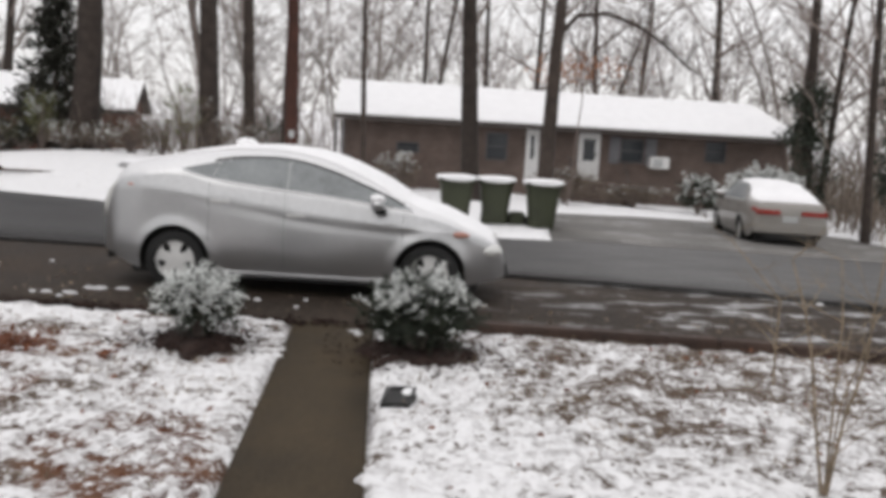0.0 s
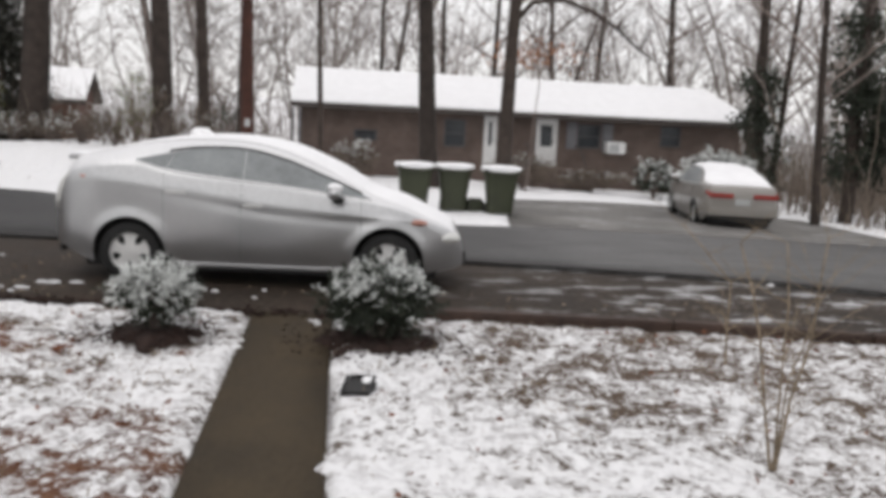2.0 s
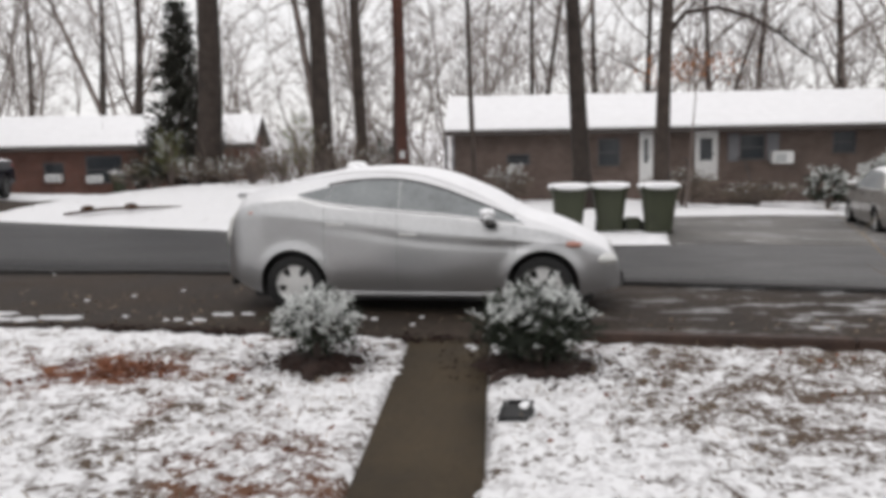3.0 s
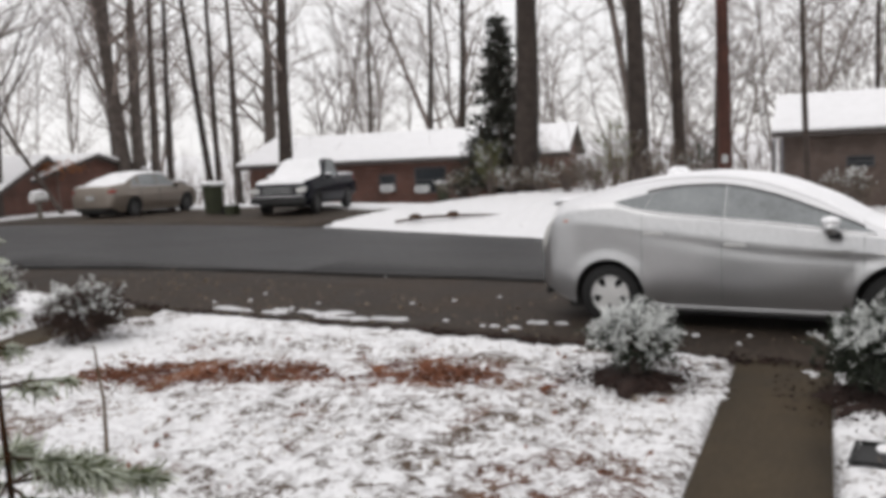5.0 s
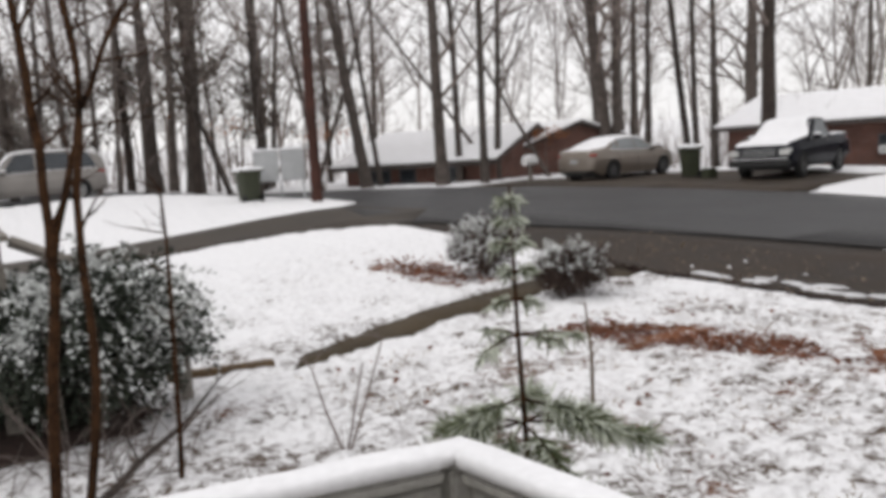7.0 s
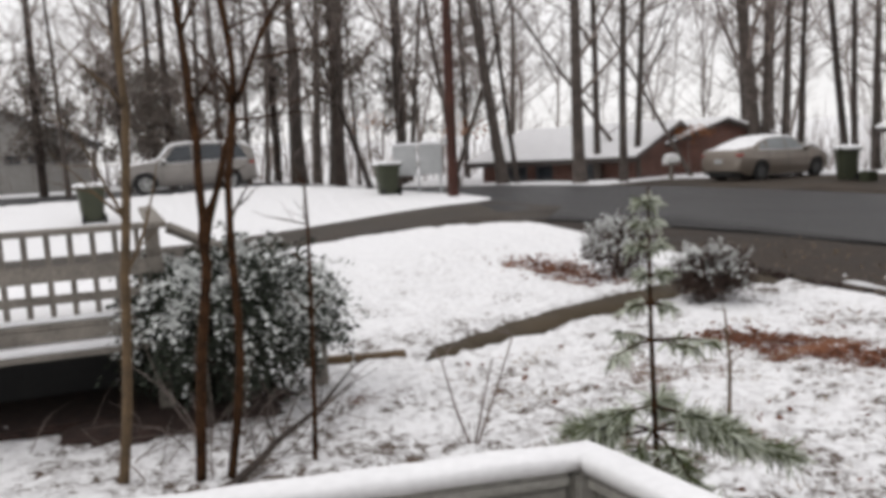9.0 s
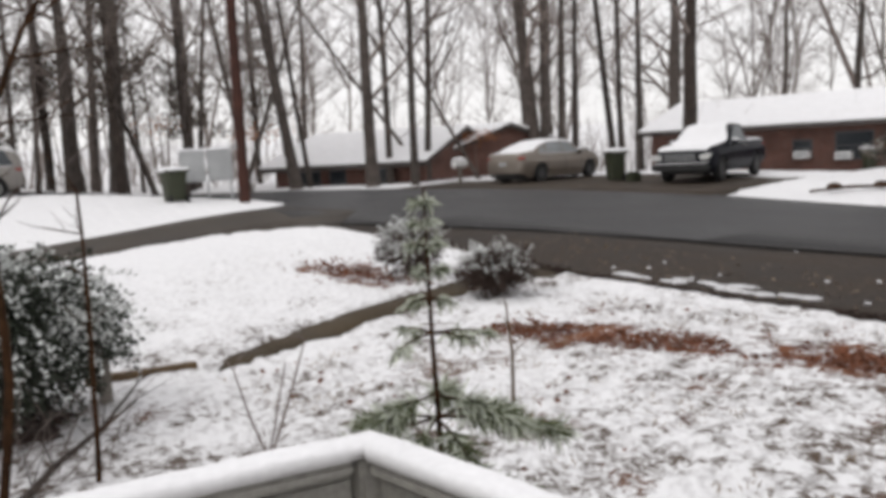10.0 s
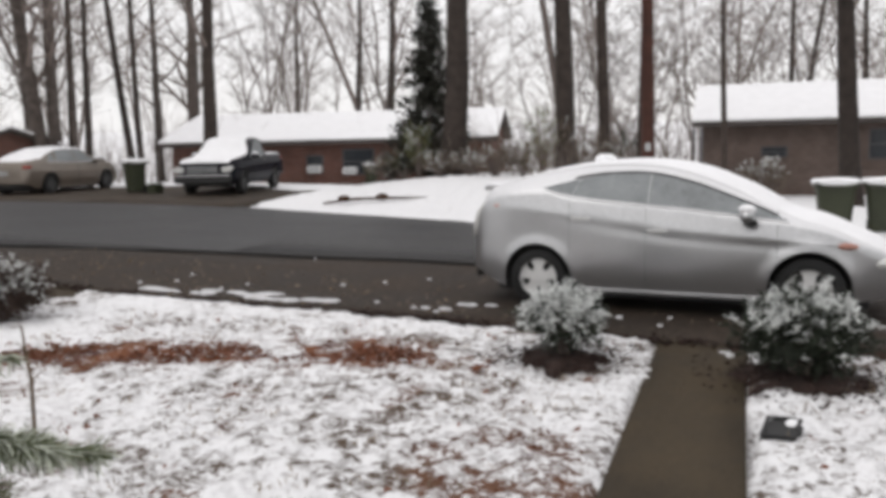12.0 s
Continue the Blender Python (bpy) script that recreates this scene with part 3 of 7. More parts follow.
slab("driveway", DRIVE_LEFT, M_GRAVEL, 0.029, "dark gravel driveway where a sedan and a pickup stand", "driveway", 1.0)


# ---- vehicles ----
def knots(tab):
    """A smooth curve through (x, value) rows."""
    xs = [p[0] for p in tab]
    vs = [p[1] for p in tab]

    def f(x):
        if x <= xs[0]:
            return vs[0]
        for i in range(len(xs) - 1):
            if x <= xs[i + 1]:
                d = xs[i + 1] - xs[i]
                u = (x - xs[i]) / d

                def slope(k):
                    if k <= 0 or k >= len(xs) - 1:
                        k = min(max(k, 0), len(xs) - 2)
                        return (vs[k + 1] - vs[k]) / (xs[k + 1] - xs[k])
                    a = (vs[k] - vs[k - 1]) / (xs[k] - xs[k - 1])
                    b = (vs[k + 1] - vs[k]) / (xs[k + 1] - xs[k])
                    return 0.0 if a * b <= 0 else 2 * a * b / (a + b)
                m0, m1 = slope(i) * d, slope(i + 1) * d
                return (2 * u**3 - 3 * u**2 + 1) * vs[i] + (u**3 - 2 * u**2 + u) * m0 + (-2 * u**3 + 3 * u**2) * vs[i + 1] + (u**3 - u**2) * m1
        return vs[-1]
    return f


def wheel(parent, x, y, r, side, spokes=5, width=0.2, rim=None):
    """Tyre with a spoked rim; side is -1 or 1, the outward y."""
    V, Fc = [], []
    prof = [(r * 0.66, -width / 2), (r * 0.93, -width / 2), (r, -width / 2 + 0.03), (r, width / 2 - 0.03), (r * 0.93, width / 2), (r * 0.66, width / 2)]
    n = 32
    for i in range(n):
        a = 2 * math.pi * i / n
        for rr, yy in prof:
            V.append((rr * math.cos(a), yy, rr * math.sin(a)))
    m = len(prof)
    for i in range(n):
        for j in range(m - 1):
            a, b = i * m + j, ((i + 1) % n) * m + j
            Fc.append((a, b, b + 1, a + 1))
    w = new("wheel")
    w.parent = parent
    w.matrix_basis = pose(x, y, r)
    raw("tyre", V, Fc, M_TYRE, w, smooth=True)
    bm = bmesh.new()
    yo = side * (width / 2 - 0.035)
    for i in range(n):
        a0, a1 = 2 * math.pi * i / n, 2 * math.pi * (i + 1) / n
        q = []
        for rr, dy in ((r * 0.66, 0.02), (r * 0.6, -0.01)):
            q.append([bm.verts.new((rr * math.cos(a), yo + side * dy, rr * math.sin(a))) for a in (a0, a1)])
        bm.faces.new((q[0][0], q[0][1], q[1][1], q[1][0]))
    bmesh.ops.create_cone(bm, cap_ends=True, segments=16, radius1=r * 0.16, radius2=r * 0.13, depth=0.03, matrix=Matrix.Translation((0, yo, 0)) @ pose(0, 0, 0, 90, 0, 0))
    if rim is M_HUBCAP:
        for s in range(spokes):
            a = 2 * math.pi * (s + 0.25) / spokes
            ring = []
            for rr, wd in ((0.1, 0.16), (0.28, 0.17), (0.42, 0.17), (0.56, 0.27), (0.66, 0.38)):
                ring.append([bm.verts.new((r * (rr * math.cos(a) - k * wd * math.sin(a)), yo + side * 0.02 * (1 - rr), r * (rr * math.sin(a) + k * wd * math.cos(a)))) for k in (-1, 1)])
            for q0, q1 in zip(ring, ring[1:]):
                bm.faces.new((q0[0], q0[1], q1[1], q1[0]))
        spokes = 0
    for s in range(spokes):
        for off in (-0.11, 0.11):
            a = 2 * math.pi * s / spokes + 0.3
            box_m = pose(0, yo, 0) @ pose(0, 0, 0, 0, -math.degrees(a), 0) @ Matrix.Translation((r * 0.36, 0, off * r))
            bmesh.ops.create_cube(bm, size=1, matrix=box_m @ Matrix.Diagonal((r * 0.5, 0.022, r * 0.12, 1)))
    part("rim", bm, rim or M_RIM, w, "dark steel rim" if rim is M_DARKRIM else "dusty alloy rim")
    bm = bmesh.new()
    bmesh.ops.create_cone(bm, cap_ends=True, segments=24, radius1=r * 0.66, radius2=r * 0.66, depth=0.02, matrix=Matrix.Translation((0, yo - side * 0.05, 0)) @ pose(0, 0, 0, 90, 0, 0))
    part("brake_disc", bm, M_BLACK, w)
    return w


def car(name, label, m, paint, L, W, top, belt, plan, wheels, r, windows, sill=0.2, roof_w=0.62, snow_from=None, hood_snow=0.02, spokes=5, category="car", tail=None, rim=None, crease=None, glass=None, mirror_x=None, pane=None):
    """A car body lofted across stations, with arches, glass, lamps, mirrors and a cover of snow. Front towards +x."""
    ztop, zbelt, wid = knots(top), knots(belt), knots(plan)
    zcrease = knots(crease) if crease else None
    glow, ghigh = (knots(glass[0]), knots(glass[1])) if glass else (None, None)
    h, arch = L / 2, 1.22 if crease else 1.16
    root = thing(name, label, category, m)

    def half(x, z):
        """Half width of the body at a height."""
        w = wid(x) * W / 2
        zb, zt = zbelt(x), ztop(x)
        if zcrease is not None:
            zc = min(zcrease(x), zb - 0.03)

            def flank(q):
                tuck = 0.085 * max(0.0, 1 - (q - sill) / 0.42) ** 2
                groove = 0.013 * math.exp(-(((q - zc + 0.055) / 0.05) ** 2)) * float(smooth_step(-1.4, 0.0, x)) * (1 - float(smooth_step(0.9, 1.3, x))) if q < zc else 0.0
                lip = 0.02 * sum(math.exp(-(((math.hypot(x - wx, q - r) - r * 1.2) / 0.07) ** 2)) for wx in wheels)
                return w * (1 - 0.10 * max(0.0, 0.5 - (q - sill) / 0.8) ** 2) - tuck * 0.5 - groove + lip - 0.26 * max(0.0, q - zc)
            if z <= zb:
                return flank(z)
            t = min(1.0, (z - zb) / max(zt - zb, 1e-3))
            k = min(1.0, (zt - zb) / 0.3)
            wb = flank(zb)
            return wb - k * (wb - roof_w * w) * t**1.2
        if z <= zb:
            t = (z - sill) / max(zb - sill, 0.05)
            return w * (1 - 0.10 * max(0.0, (0.5 - t) / 0.5) ** 2 - 0.065 * max(0.0, (t - 0.66) / 0.34) ** 1.1 + 0.008 * math.exp(-(((t - 0.66) / 0.06) ** 2)))
        t = min(1.0, (z - zb) / max(zt - zb, 1e-3))
        k = min(1.0, (zt - zb) / 0.4)
        return w * (0.935 - k * (0.935 - roof_w) * t**1.25)

    def low(x):
        z = sill + 0.06 * smooth_step(h - 0.5, h, abs(x)) + 0.1 * smooth_step(h - 0.45, h, -x)
        for wx in wheels:
            R = r * arch
            if abs(x - wx) < R:
                z = max(z, r + math.sqrt(R * R - (x - wx) ** 2))
        return float(z)

    xs = sorted(set([-h + L * i / 110 for i in range(111)] + [wx + s * r * arch * math.sin(q * math.pi / 28) for wx in wheels for s in (-1, 1) for q in range(15)]))
    xs = [x for i, x in enumerate(xs) if i == 0 or x - xs[i - 1] > 0.004]
    NS, NG, NR = (26 if crease else 9), 6, 6

    def section(x, off=0.0, upper=False):
        zb, zt, zl = zbelt(x), ztop(x), low(x)
        zb = min(max(zb, zl + 0.02), zt)
        rows = []
        if not upper:
            rows += [(half(x, zl + (zb - zl) * i / NS), zl + (zb - zl) * i / NS) for i in range(NS)]
        edge = zb + (zt - zb) * 0.9
        rows += [(half(x, zb + (edge - zb) * i / NG), zb + (edge - zb) * i / NG) for i in range(NG)]
        ye = half(x, edge)
        rows += [(ye * math.cos(a), edge + (zt - edge) * math.sin(a)) for a in [math.pi / 2 * i / NR for i in range(NR + 1)]]
        return rows

    V, Fc = [], []
    per = None
    for x in xs:
        s = section(x)
        ring = [(x, -y, z) for y, z in s] + [(x, y, z) for y, z in s[-2::-1]]
        per = len(ring)
        V += ring
    for i in range(len(xs) - 1):
        for k in range(per - 1):
            a = i * per + k
            Fc.append((a, a + per, a + per + 1, a + 1))
    Fc.append(tuple(range(per)))
    Fc.append(tuple(reversed(range((len(xs) - 1) * per, len(xs) * per))))
    body = raw("body", V, Fc, paint, root, smooth=True)
    # underside and dark arch linings
    bm = boxes((-h + 0.3, h - 0.3, -W * 0.36, W * 0.36, sill - 0.07, sill + 0.45), (min(wheels) + r * 1.15, max(wheels) - r * 1.15, -W * 0.43, W * 0.43, sill - 0.06, sill + 0.2))
    part("underbody", bm, M_BLACK, root)
    for wx in wheels:
        for s in (-1, 1):
            wheel(root, wx, s * (W / 2 - 0.13), r, s, spokes, rim=rim)
    if crease:
        for wx in wheels:
            for s in (-1, 1):
                V2, F2 = [], []
                arc = [(wx + r * arch * math.cos(a), r + r * arch * math.sin(a)) for a in [math.pi * (0.0 + q / 24) for q in range(25)]]
                tube_into(V2, F2, [(x, s * (half(x, z) - 0.012), z) for x, z in arc], [0.014] * 25, 6)
                raw("arch_lip", V2, F2, paint, root, smooth=True)
    # glass along the sides
    for s in (-1, 1):
        for x0, x1, cut0, cut1 in windows:
            rowsv, fc = [], []
            n, q = 16, 5
            for i in range(n + 1):
                x = x0 + (x1 - x0) * i / n
                zb = zbelt(x) + 0.035
                zt = zbelt(x) + (ztop(x) - zbelt(x)) * 0.86 - 0.015
                if glass:
                    zb, zt = glow(x), max(glow(x) + 0.004, ghigh(x))
                f0 = min(1.0, (i / n) / cut0) if cut0 else 1.0
                f1 = min(1.0, (1 - i / n) / cut1) if cut1 else 1.0
                f0 = min(1.0, (i / n) / -cut0) if cut0 < 0 else f0
                f1 = min(1.0, (1 - i / n) / -cut1) if cut1 < 0 else f1
                if glass:
                    pass
                elif cut0 < 0:
                    zb = zt - max(0.0, zt - zb) * min(f0, f1)
                else:
                    zt = zb + max(0.0, zt - zb) * min(f0, f1)
                for j in range(q + 1):
                    z = zb + (zt - zb) * j / q
                    xl = x + ((cut0 * (1 - i / n) + cut1 * i / n) * j / q if glass else 0.0)
                    rowsv.append((xl, s * (half(xl, z) + 0.007), z))
            for i in range(n):
                for j in range(q):
                    a = i * (q + 1) + j
                    fc.append((a, a + q + 1, a + q + 2, a + 1))
            raw("side_window", rowsv, fc, pane or M_GLASS, root, "dark side window" if pane else "side window frosted with snow", smooth=True)
    # window surround line
    for s in (-1, 1):
        x0, x1 = min(q[0] for q in windows), max(q[1] for q in windows)
        V2, F2 = [], []
        xl = [x0 + (x1 - x0) * i / 24 for i in range(25)]
        zl = [(glow(q) - 0.008 if glass else zbelt(q) + 0.02) for q in xl]
        pts = [(q, s * (half(q, z) + 0.004), z) for q, z in zip(xl, zl)]
        tube_into(V2, F2, pts, [0.009] * 25, 6)
        raw("snow_ledge", V2, F2, M_SNOW, root, smooth=True)
        V2, F2 = [], []
        wx0, wx1 = windows[0 if len(windows) < 3 else 1][0], windows[-1][1] - 0.1
        ws = [wx0 + (wx1 - wx0) * i / 24 for i in range(25)]
        wz = [(ghigh(q) + 0.006 if glass else zbelt(q) + (ztop(q) - zbelt(q)) * 0.86 - 0.005) for q in ws]
        tube_into(V2, F2, [(q, s * (half(q, z) + 0.004), z) for q, z in zip(ws, wz)], [0.012] * 25, 6)
        raw("window_trim", V2, F2, M_BLACK, root, smooth=True)
        # door seams and handles
        for hx in [q[0] + 0.1 for q in windows if q[1] - q[0] > 0.7]:
            z = zcrease(hx) - 0.015 if crease else zbelt(hx) - 0.1
            bm = boxes((hx - 0.1, hx + 0.1, -0.02, 0.02, z - 0.016, z + 0.016), bevel=0.01)
            hd = part("door_handle", bm, M_HUBCAP if crease else M_PALE, root)
            hd.location = (0, s * (half(hx, z) + 0.018), 0)
        for sx in [q[0] - 0.02 for q in windows if q[1] - q[0] > 0.7] + [max(q[1] for q in windows) - 0.1]:
            V2, F2 = [], []
            zz = [sill + 0.1 + (zbelt(sx) - sill - 0.1) * i / 10 for i in range(11)]
            zz = [z for z in zz if z > low(sx)]
            if len(zz) > 2:
                tube_into(V2, F2, [(sx, s * (half(sx, z) - 0.001), z) for z in zz], [0.003 if crease else 0.005] * len(zz), 4)
                raw("door_seam", V2, F2, M_BLACK, root)
        # sill strip
        V2, F2 = [], []
        xa, xb = min(wheels) + r * 1.2, max(wheels) - r * 1.2
        tube_into(V2, F2, [(xa + (xb - xa) * i / 12, s * (half(xa + (xb - xa) * i / 12, sill) - 0.012), sill + 0.01) for i in range(13)], [0.035] * 13, 6)
        raw("sill", V2, F2, M_SILL if crease else paint, root, smooth=True)
        # mirror
        mx = mirror_x or max(q[1] for q in windows) - 0.18
        mz = zbelt(mx) + (0.05 if mirror_x else 0.08)
        bm = bmesh.new()
        bmesh.ops.create_icosphere(bm, subdivisions=2, radius=1, matrix=Matrix.LocRotScale((mx, s * (half(mx, mz) + 0.13), mz), None, (0.075, 0.12, 0.075)))
        mirror = part("mirror", bm, paint, root)
        part("stalk", boxes((mx - 0.02, mx + 0.09, s * half(mx, mz) - 0.02, s * (half(mx, mz) + 0.16), mz - 0.1, mz - 0.05), bevel=0.015), M_BLACK, mirror)
        bm = bmesh.new()
        bmesh.ops.create_icosphere(bm, subdivisions=2, radius=1, matrix=Matrix.LocRotScale((mx, s * (half(mx, mz) + 0.13), mz + 0.055), None, (0.08, 0.115, 0.045)))
        part("snow_cap", bm, M_SNOW, root, "snow on the mirror")
    # snow over roof, glass and bonnet
    V, Fc = [], []
    sel = [x for x in xs if -h + 0.1 < x < h - 0.1]
    per = None
    for x in sel:
        zb, zt = zbelt(x), ztop(x)
        green = zt - zb > 0.12
        thick = 0.028 if green else hood_snow
        e0 = (0.93 - 0.13 * float(smooth_step(-0.3, 0.9, x)) if crease else 0.80) if green else 0.35
        rows = []
        N = 10
        edge = zb + (zt - zb) * e0
        ye = half(x, edge) * (1.0 if green else 0.985)
        for i in range(N + 1):
            a = math.pi / 2 * i / N
            w = thick * (0.35 + 0.65 * math.sin(a)) * (0.8 + 0.4 * noise.noise(Vector((x * 2.2, a * 2, 3))))
            if i == 0:
                rows.append((ye - 0.012, edge - 0.012))
                continue
            rows.append((ye * math.cos(a) + 0.006, edge + (zt - edge) * min(1, math.sin(a) ** 0.9) + 0.004 + max(w, 0.004)))
        ring = [(x, -y, z) for y, z in rows] + [(x, y, z) for y, z in rows[-2::-1]]
        per = len(ring)
        V += ring
    for i in range(len(sel) - 1):
        for k in range(per - 1):
            a = i * per + k
            Fc.append((a, a + per, a + per + 1, a + 1))
    Fc.append(tuple(range(per)))
    Fc.append(tuple(reversed(range((len(sel) - 1) * per, len(sel) * per))))
    raw("snow_cover", V, Fc, M_SNOW, root, "thin wet snow on roof and bonnet", smooth=True)
    # lamps and plates at both ends
    for s in (-1, 1):
        if crease:
            V2, F2 = [], []
            line = [(-1.9, 1.07), (-1.97, 0.96), (-2.03, 0.82), (-2.06, 0.7)]
            tube_into(V2, F2, [(x, s * (half(x, z) - 0.02), z) for x, z in line], [0.02, 0.045, 0.05, 0.03], 8)
            raw("tail_lamp", V2, F2, tail, root, "clear tail lamp dusted with snow", smooth=True)
        for x, mt, nm, zf in ((h - 0.22, M_LAMP, "headlamp", 0.80), (-h + 0.2, tail or M_RED, "tail_lamp", 0.86))[:1 if crease else 2]:
            z = sill + (zbelt(x) - sill) * zf
            bm = bmesh.new()
            bmesh.ops.create_icosphere(bm, subdivisions=2, radius=1, matrix=Matrix.LocRotScale((x, s * (half(x, z) - 0.1), z), None, (0.17, 0.13, 0.075)))
            part(nm, bm, mt, root)
    z = sill + 0.28
    part("number_plate", boxes((-h - 0.012, -h + 0.01, -0.16, 0.16, z + 0.12, z + 0.26), bevel=0.004), M_GREYMETAL, root)
    part("grille", boxes((h - 0.04, h + 0.012, -0.42, 0.42, sill + 0.05, sill + 0.2), bevel=0.01), M_BLACK, root)
    part("bumper", boxes((-h - 0.015, -h + 0.03, -W * 0.3, W * 0.3, sill + 0.04, sill + 0.12), bevel=0.01), M_BLACK, root)
    return root, half, zbelt, ztop


def car_pose(wr, wf, x_rear, half_track):
    """Pose of a car from its right rear and right front hub on the ground, front towards +x."""
    a = Vector((wr[0], wr[1]))
    d = (Vector((wf[0], wf[1])) - a).normalized()
    nrm = Vector((-d.y, d.x))
    c = a - d * x_rear + nrm * half_track
    yaw = math.degrees(math.atan2(d.y, d.x))
    zr, zf = ground_z(wr[0], wr[1]), ground_z(wf[0], wf[1])
    return pose(c.x, c.y, 0.5 * (zr + zf), 0, -math.degrees(math.atan2(zf - zr, (Vector((wf[0], wf[1])) - a).length)), yaw)


hatch, hatch_half, hatch_belt, hatch_top = car(
    "hatchback_car", "silver hatchback car dusted with snow, parked on the gravel strip", car_pose((-2.54, 8.47), (0.05, 8.37), -1.29, 0.79),
    M_SILVER, 4.2, 1.72,
    [(-2.1, 0.5), (-2.095, 0.66), (-2.06, 0.82), (-2.0, 0.98), (-1.93, 1.12), (-1.86, 1.215), (-1.8, 1.25), (-1.59, 1.31), (-1.29, 1.38), (-0.99, 1.44), (-0.69, 1.475), (-0.39, 1.485), (-0.1, 1.47), (0.2, 1.415), (0.51, 1.31), (0.75, 1.2),
     (1.0, 1.04), (1.15, 0.975), (1.42, 0.895), (1.7, 0.775), (1.9, 0.68), (2.02, 0.57), (2.08, 0.45), (2.1, 0.32)],
    [(-2.1, 0.48), (-2.06, 0.72), (-2.0, 0.88), (-1.93, 1.02), (-1.85, 1.1), (-1.6, 1.165), (-1.23, 1.19), (-0.96, 1.13), (-0.22, 1.055), (0.28, 1.01), (0.86, 0.94), (1.15, 0.9), (1.42, 0.84), (1.7, 0.73), (1.9, 0.64), (2.02, 0.53), (2.1, 0.3)],
    [(-2.1, 0.68), (-2.05, 0.78), (-1.9, 0.9), (-1.55, 0.97), (-0.8, 1.0), (0.8, 1.0), (1.35, 0.98), (1.7, 0.9), (1.95, 0.76), (2.05, 0.64), (2.1, 0.5)],
    (-1.29, 1.3), 0.305, [(-1.24, -0.932, 0, 0.06), (-0.925, -0.167, 0.06, 0), (-0.161, 1.12, 0, 0)], roof_w=0.66, tail=M_LAMP, rim=M_HUBCAP, mirror_x=0.76,
    crease=[(-2.1, 0.9), (-1.7, 1.04), (-0.85, 0.955), (0.3, 0.805), (0.98, 0.765), (1.5, 0.74), (2.1, 0.5)],
    glass=([(-1.24, 1.235), (-0.96, 1.165), (-0.22, 1.085), (0.28, 1.04), (0.86, 0.97), (1.12, 0.94)],
           [(-1.24, 1.24), (-0.93, 1.325), (-0.62, 1.375), (-0.3, 1.385), (-0.12, 1.37), (0.25, 1.285), (0.55, 1.175), (0.85, 1.06), (1.12, 0.945)]))
for s in (-1, 1):
    bm = bmesh.new()
    bmesh.ops.create_icosphere(bm, subdivisions=2, radius=1, matrix=Matrix.LocRotScale((1.58, s * (hatch_half(1.58, 0.725) - 0.012), 0.725), None, (0.12, 0.03, 0.035)))
    part("marker_lamp", bm, M_AMBER, hatch, "pinkish amber marker lamp")
    bm = bmesh.new()
    bmesh.ops.create_icosphere(bm, subdivisions=2, radius=1, matrix=Matrix.LocRotScale((-1.74, s * (hatch_half(-1.74, 1.05) - 0.014), 1.05), None, (0.045, 0.02, 0.02)))
    part("reflector", bm, M_AMBER, hatch, "pinkish side reflector")

spoiler = part("spoiler", boxes((-2.0, -1.72, -0.56, 0.56, 1.195, 1.24), bevel=0.018), M_SILVER, hatch)
part("snow_strip", boxes((-1.985, -1.74, -0.53, 0.53, 1.236, 1.268), bevel=0.014), M_SNOW, spoiler)
snow_lump = bmesh.new()
bmesh.ops.create_icosphere(snow_lump, subdivisions=3, radius=1)
for v in snow_lump.verts:
    v.co *= 1 + 0.3 * noise.noise(v.co * 1.7 + Vector((4, 2, 9)))
    v.co = Vector((v.co.x * 0.12, v.co.y * 0.1, v.co.z * 0.07))
lump = part("snow_clump", snow_lump, M_SNOW, hatch, "lump of snow left on the roof")
lump.location = (-0.72, -0.25, 1.5)

SEDAN_TOP = [(-2.35, 0.6), (-2.32, 0.92), (-2.2, 1.03), (-1.75, 1.08), (-1.2, 1.3), (-0.7, 1.42), (0.0, 1.44), (0.5, 1.36), (1.1, 1.02), (1.6, 0.92), (2.1, 0.8), (2.3, 0.62), (2.35, 0.45)]
SEDAN_BELT = [(-2.35, 0.58), (-2.2, 0.95), (-1.7, 0.98), (-0.8, 0.95), (0.6, 0.92), (1.3, 0.88), (1.9, 0.78), (2.25, 0.62), (2.35, 0.42)]
SEDAN_PLAN = [(-2.35, 0.75), (-2.2, 0.9), (-1.6, 0.98), (0, 1.0), (1.4, 0.98), (2.0, 0.88), (2.25, 0.74), (2.35, 0.55)]
SEDAN_WIN = [(-1.45, -1.05, 0.8, 0), (-1.0, -0.12, 0.15, 0), (-0.05, 0.95, 0, 0.55)]


def heading_pose(x, y, hx, hy):
    return pose(x, y, ground_z(x, y) + 0.005, 0, 0, math.degrees(math.atan2(hy, hx)))


beige, *_ = car("sedan_car", "beige sedan with snow on its roof, parked beside green bins", heading_pose(-22.35, 20.4, -0.16, 0.98), M_BEIGE, 4.7, 1.8,
                SEDAN_TOP, SEDAN_BELT, SEDAN_PLAN, (-1.36, 1.38), 0.32, SEDAN_WIN, rim=M_DARKRIM)
old, *_ = car("sedan_car", "pale older sedan with red lamp band, snow-covered, in the driveway", heading_pose(8.25, 20.35, 0.135, 0.99), M_PALE, 4.6, 1.75,
              SEDAN_TOP, SEDAN_BELT, SEDAN_PLAN, (-1.32, 1.38), 0.31, SEDAN_WIN, hood_snow=0.05)
for s in (-1, 1):
    part("lamp_band", boxes((-2.36, -2.27, s * 0.22, s * 0.76, 0.76, 0.86), bevel=0.02), M_RED, old, "wide red tail lamp")
part("bumper", boxes((-2.44, -2.25, -0.78, 0.78, 0.36, 0.56), bevel=0.04), M_PALE, old)
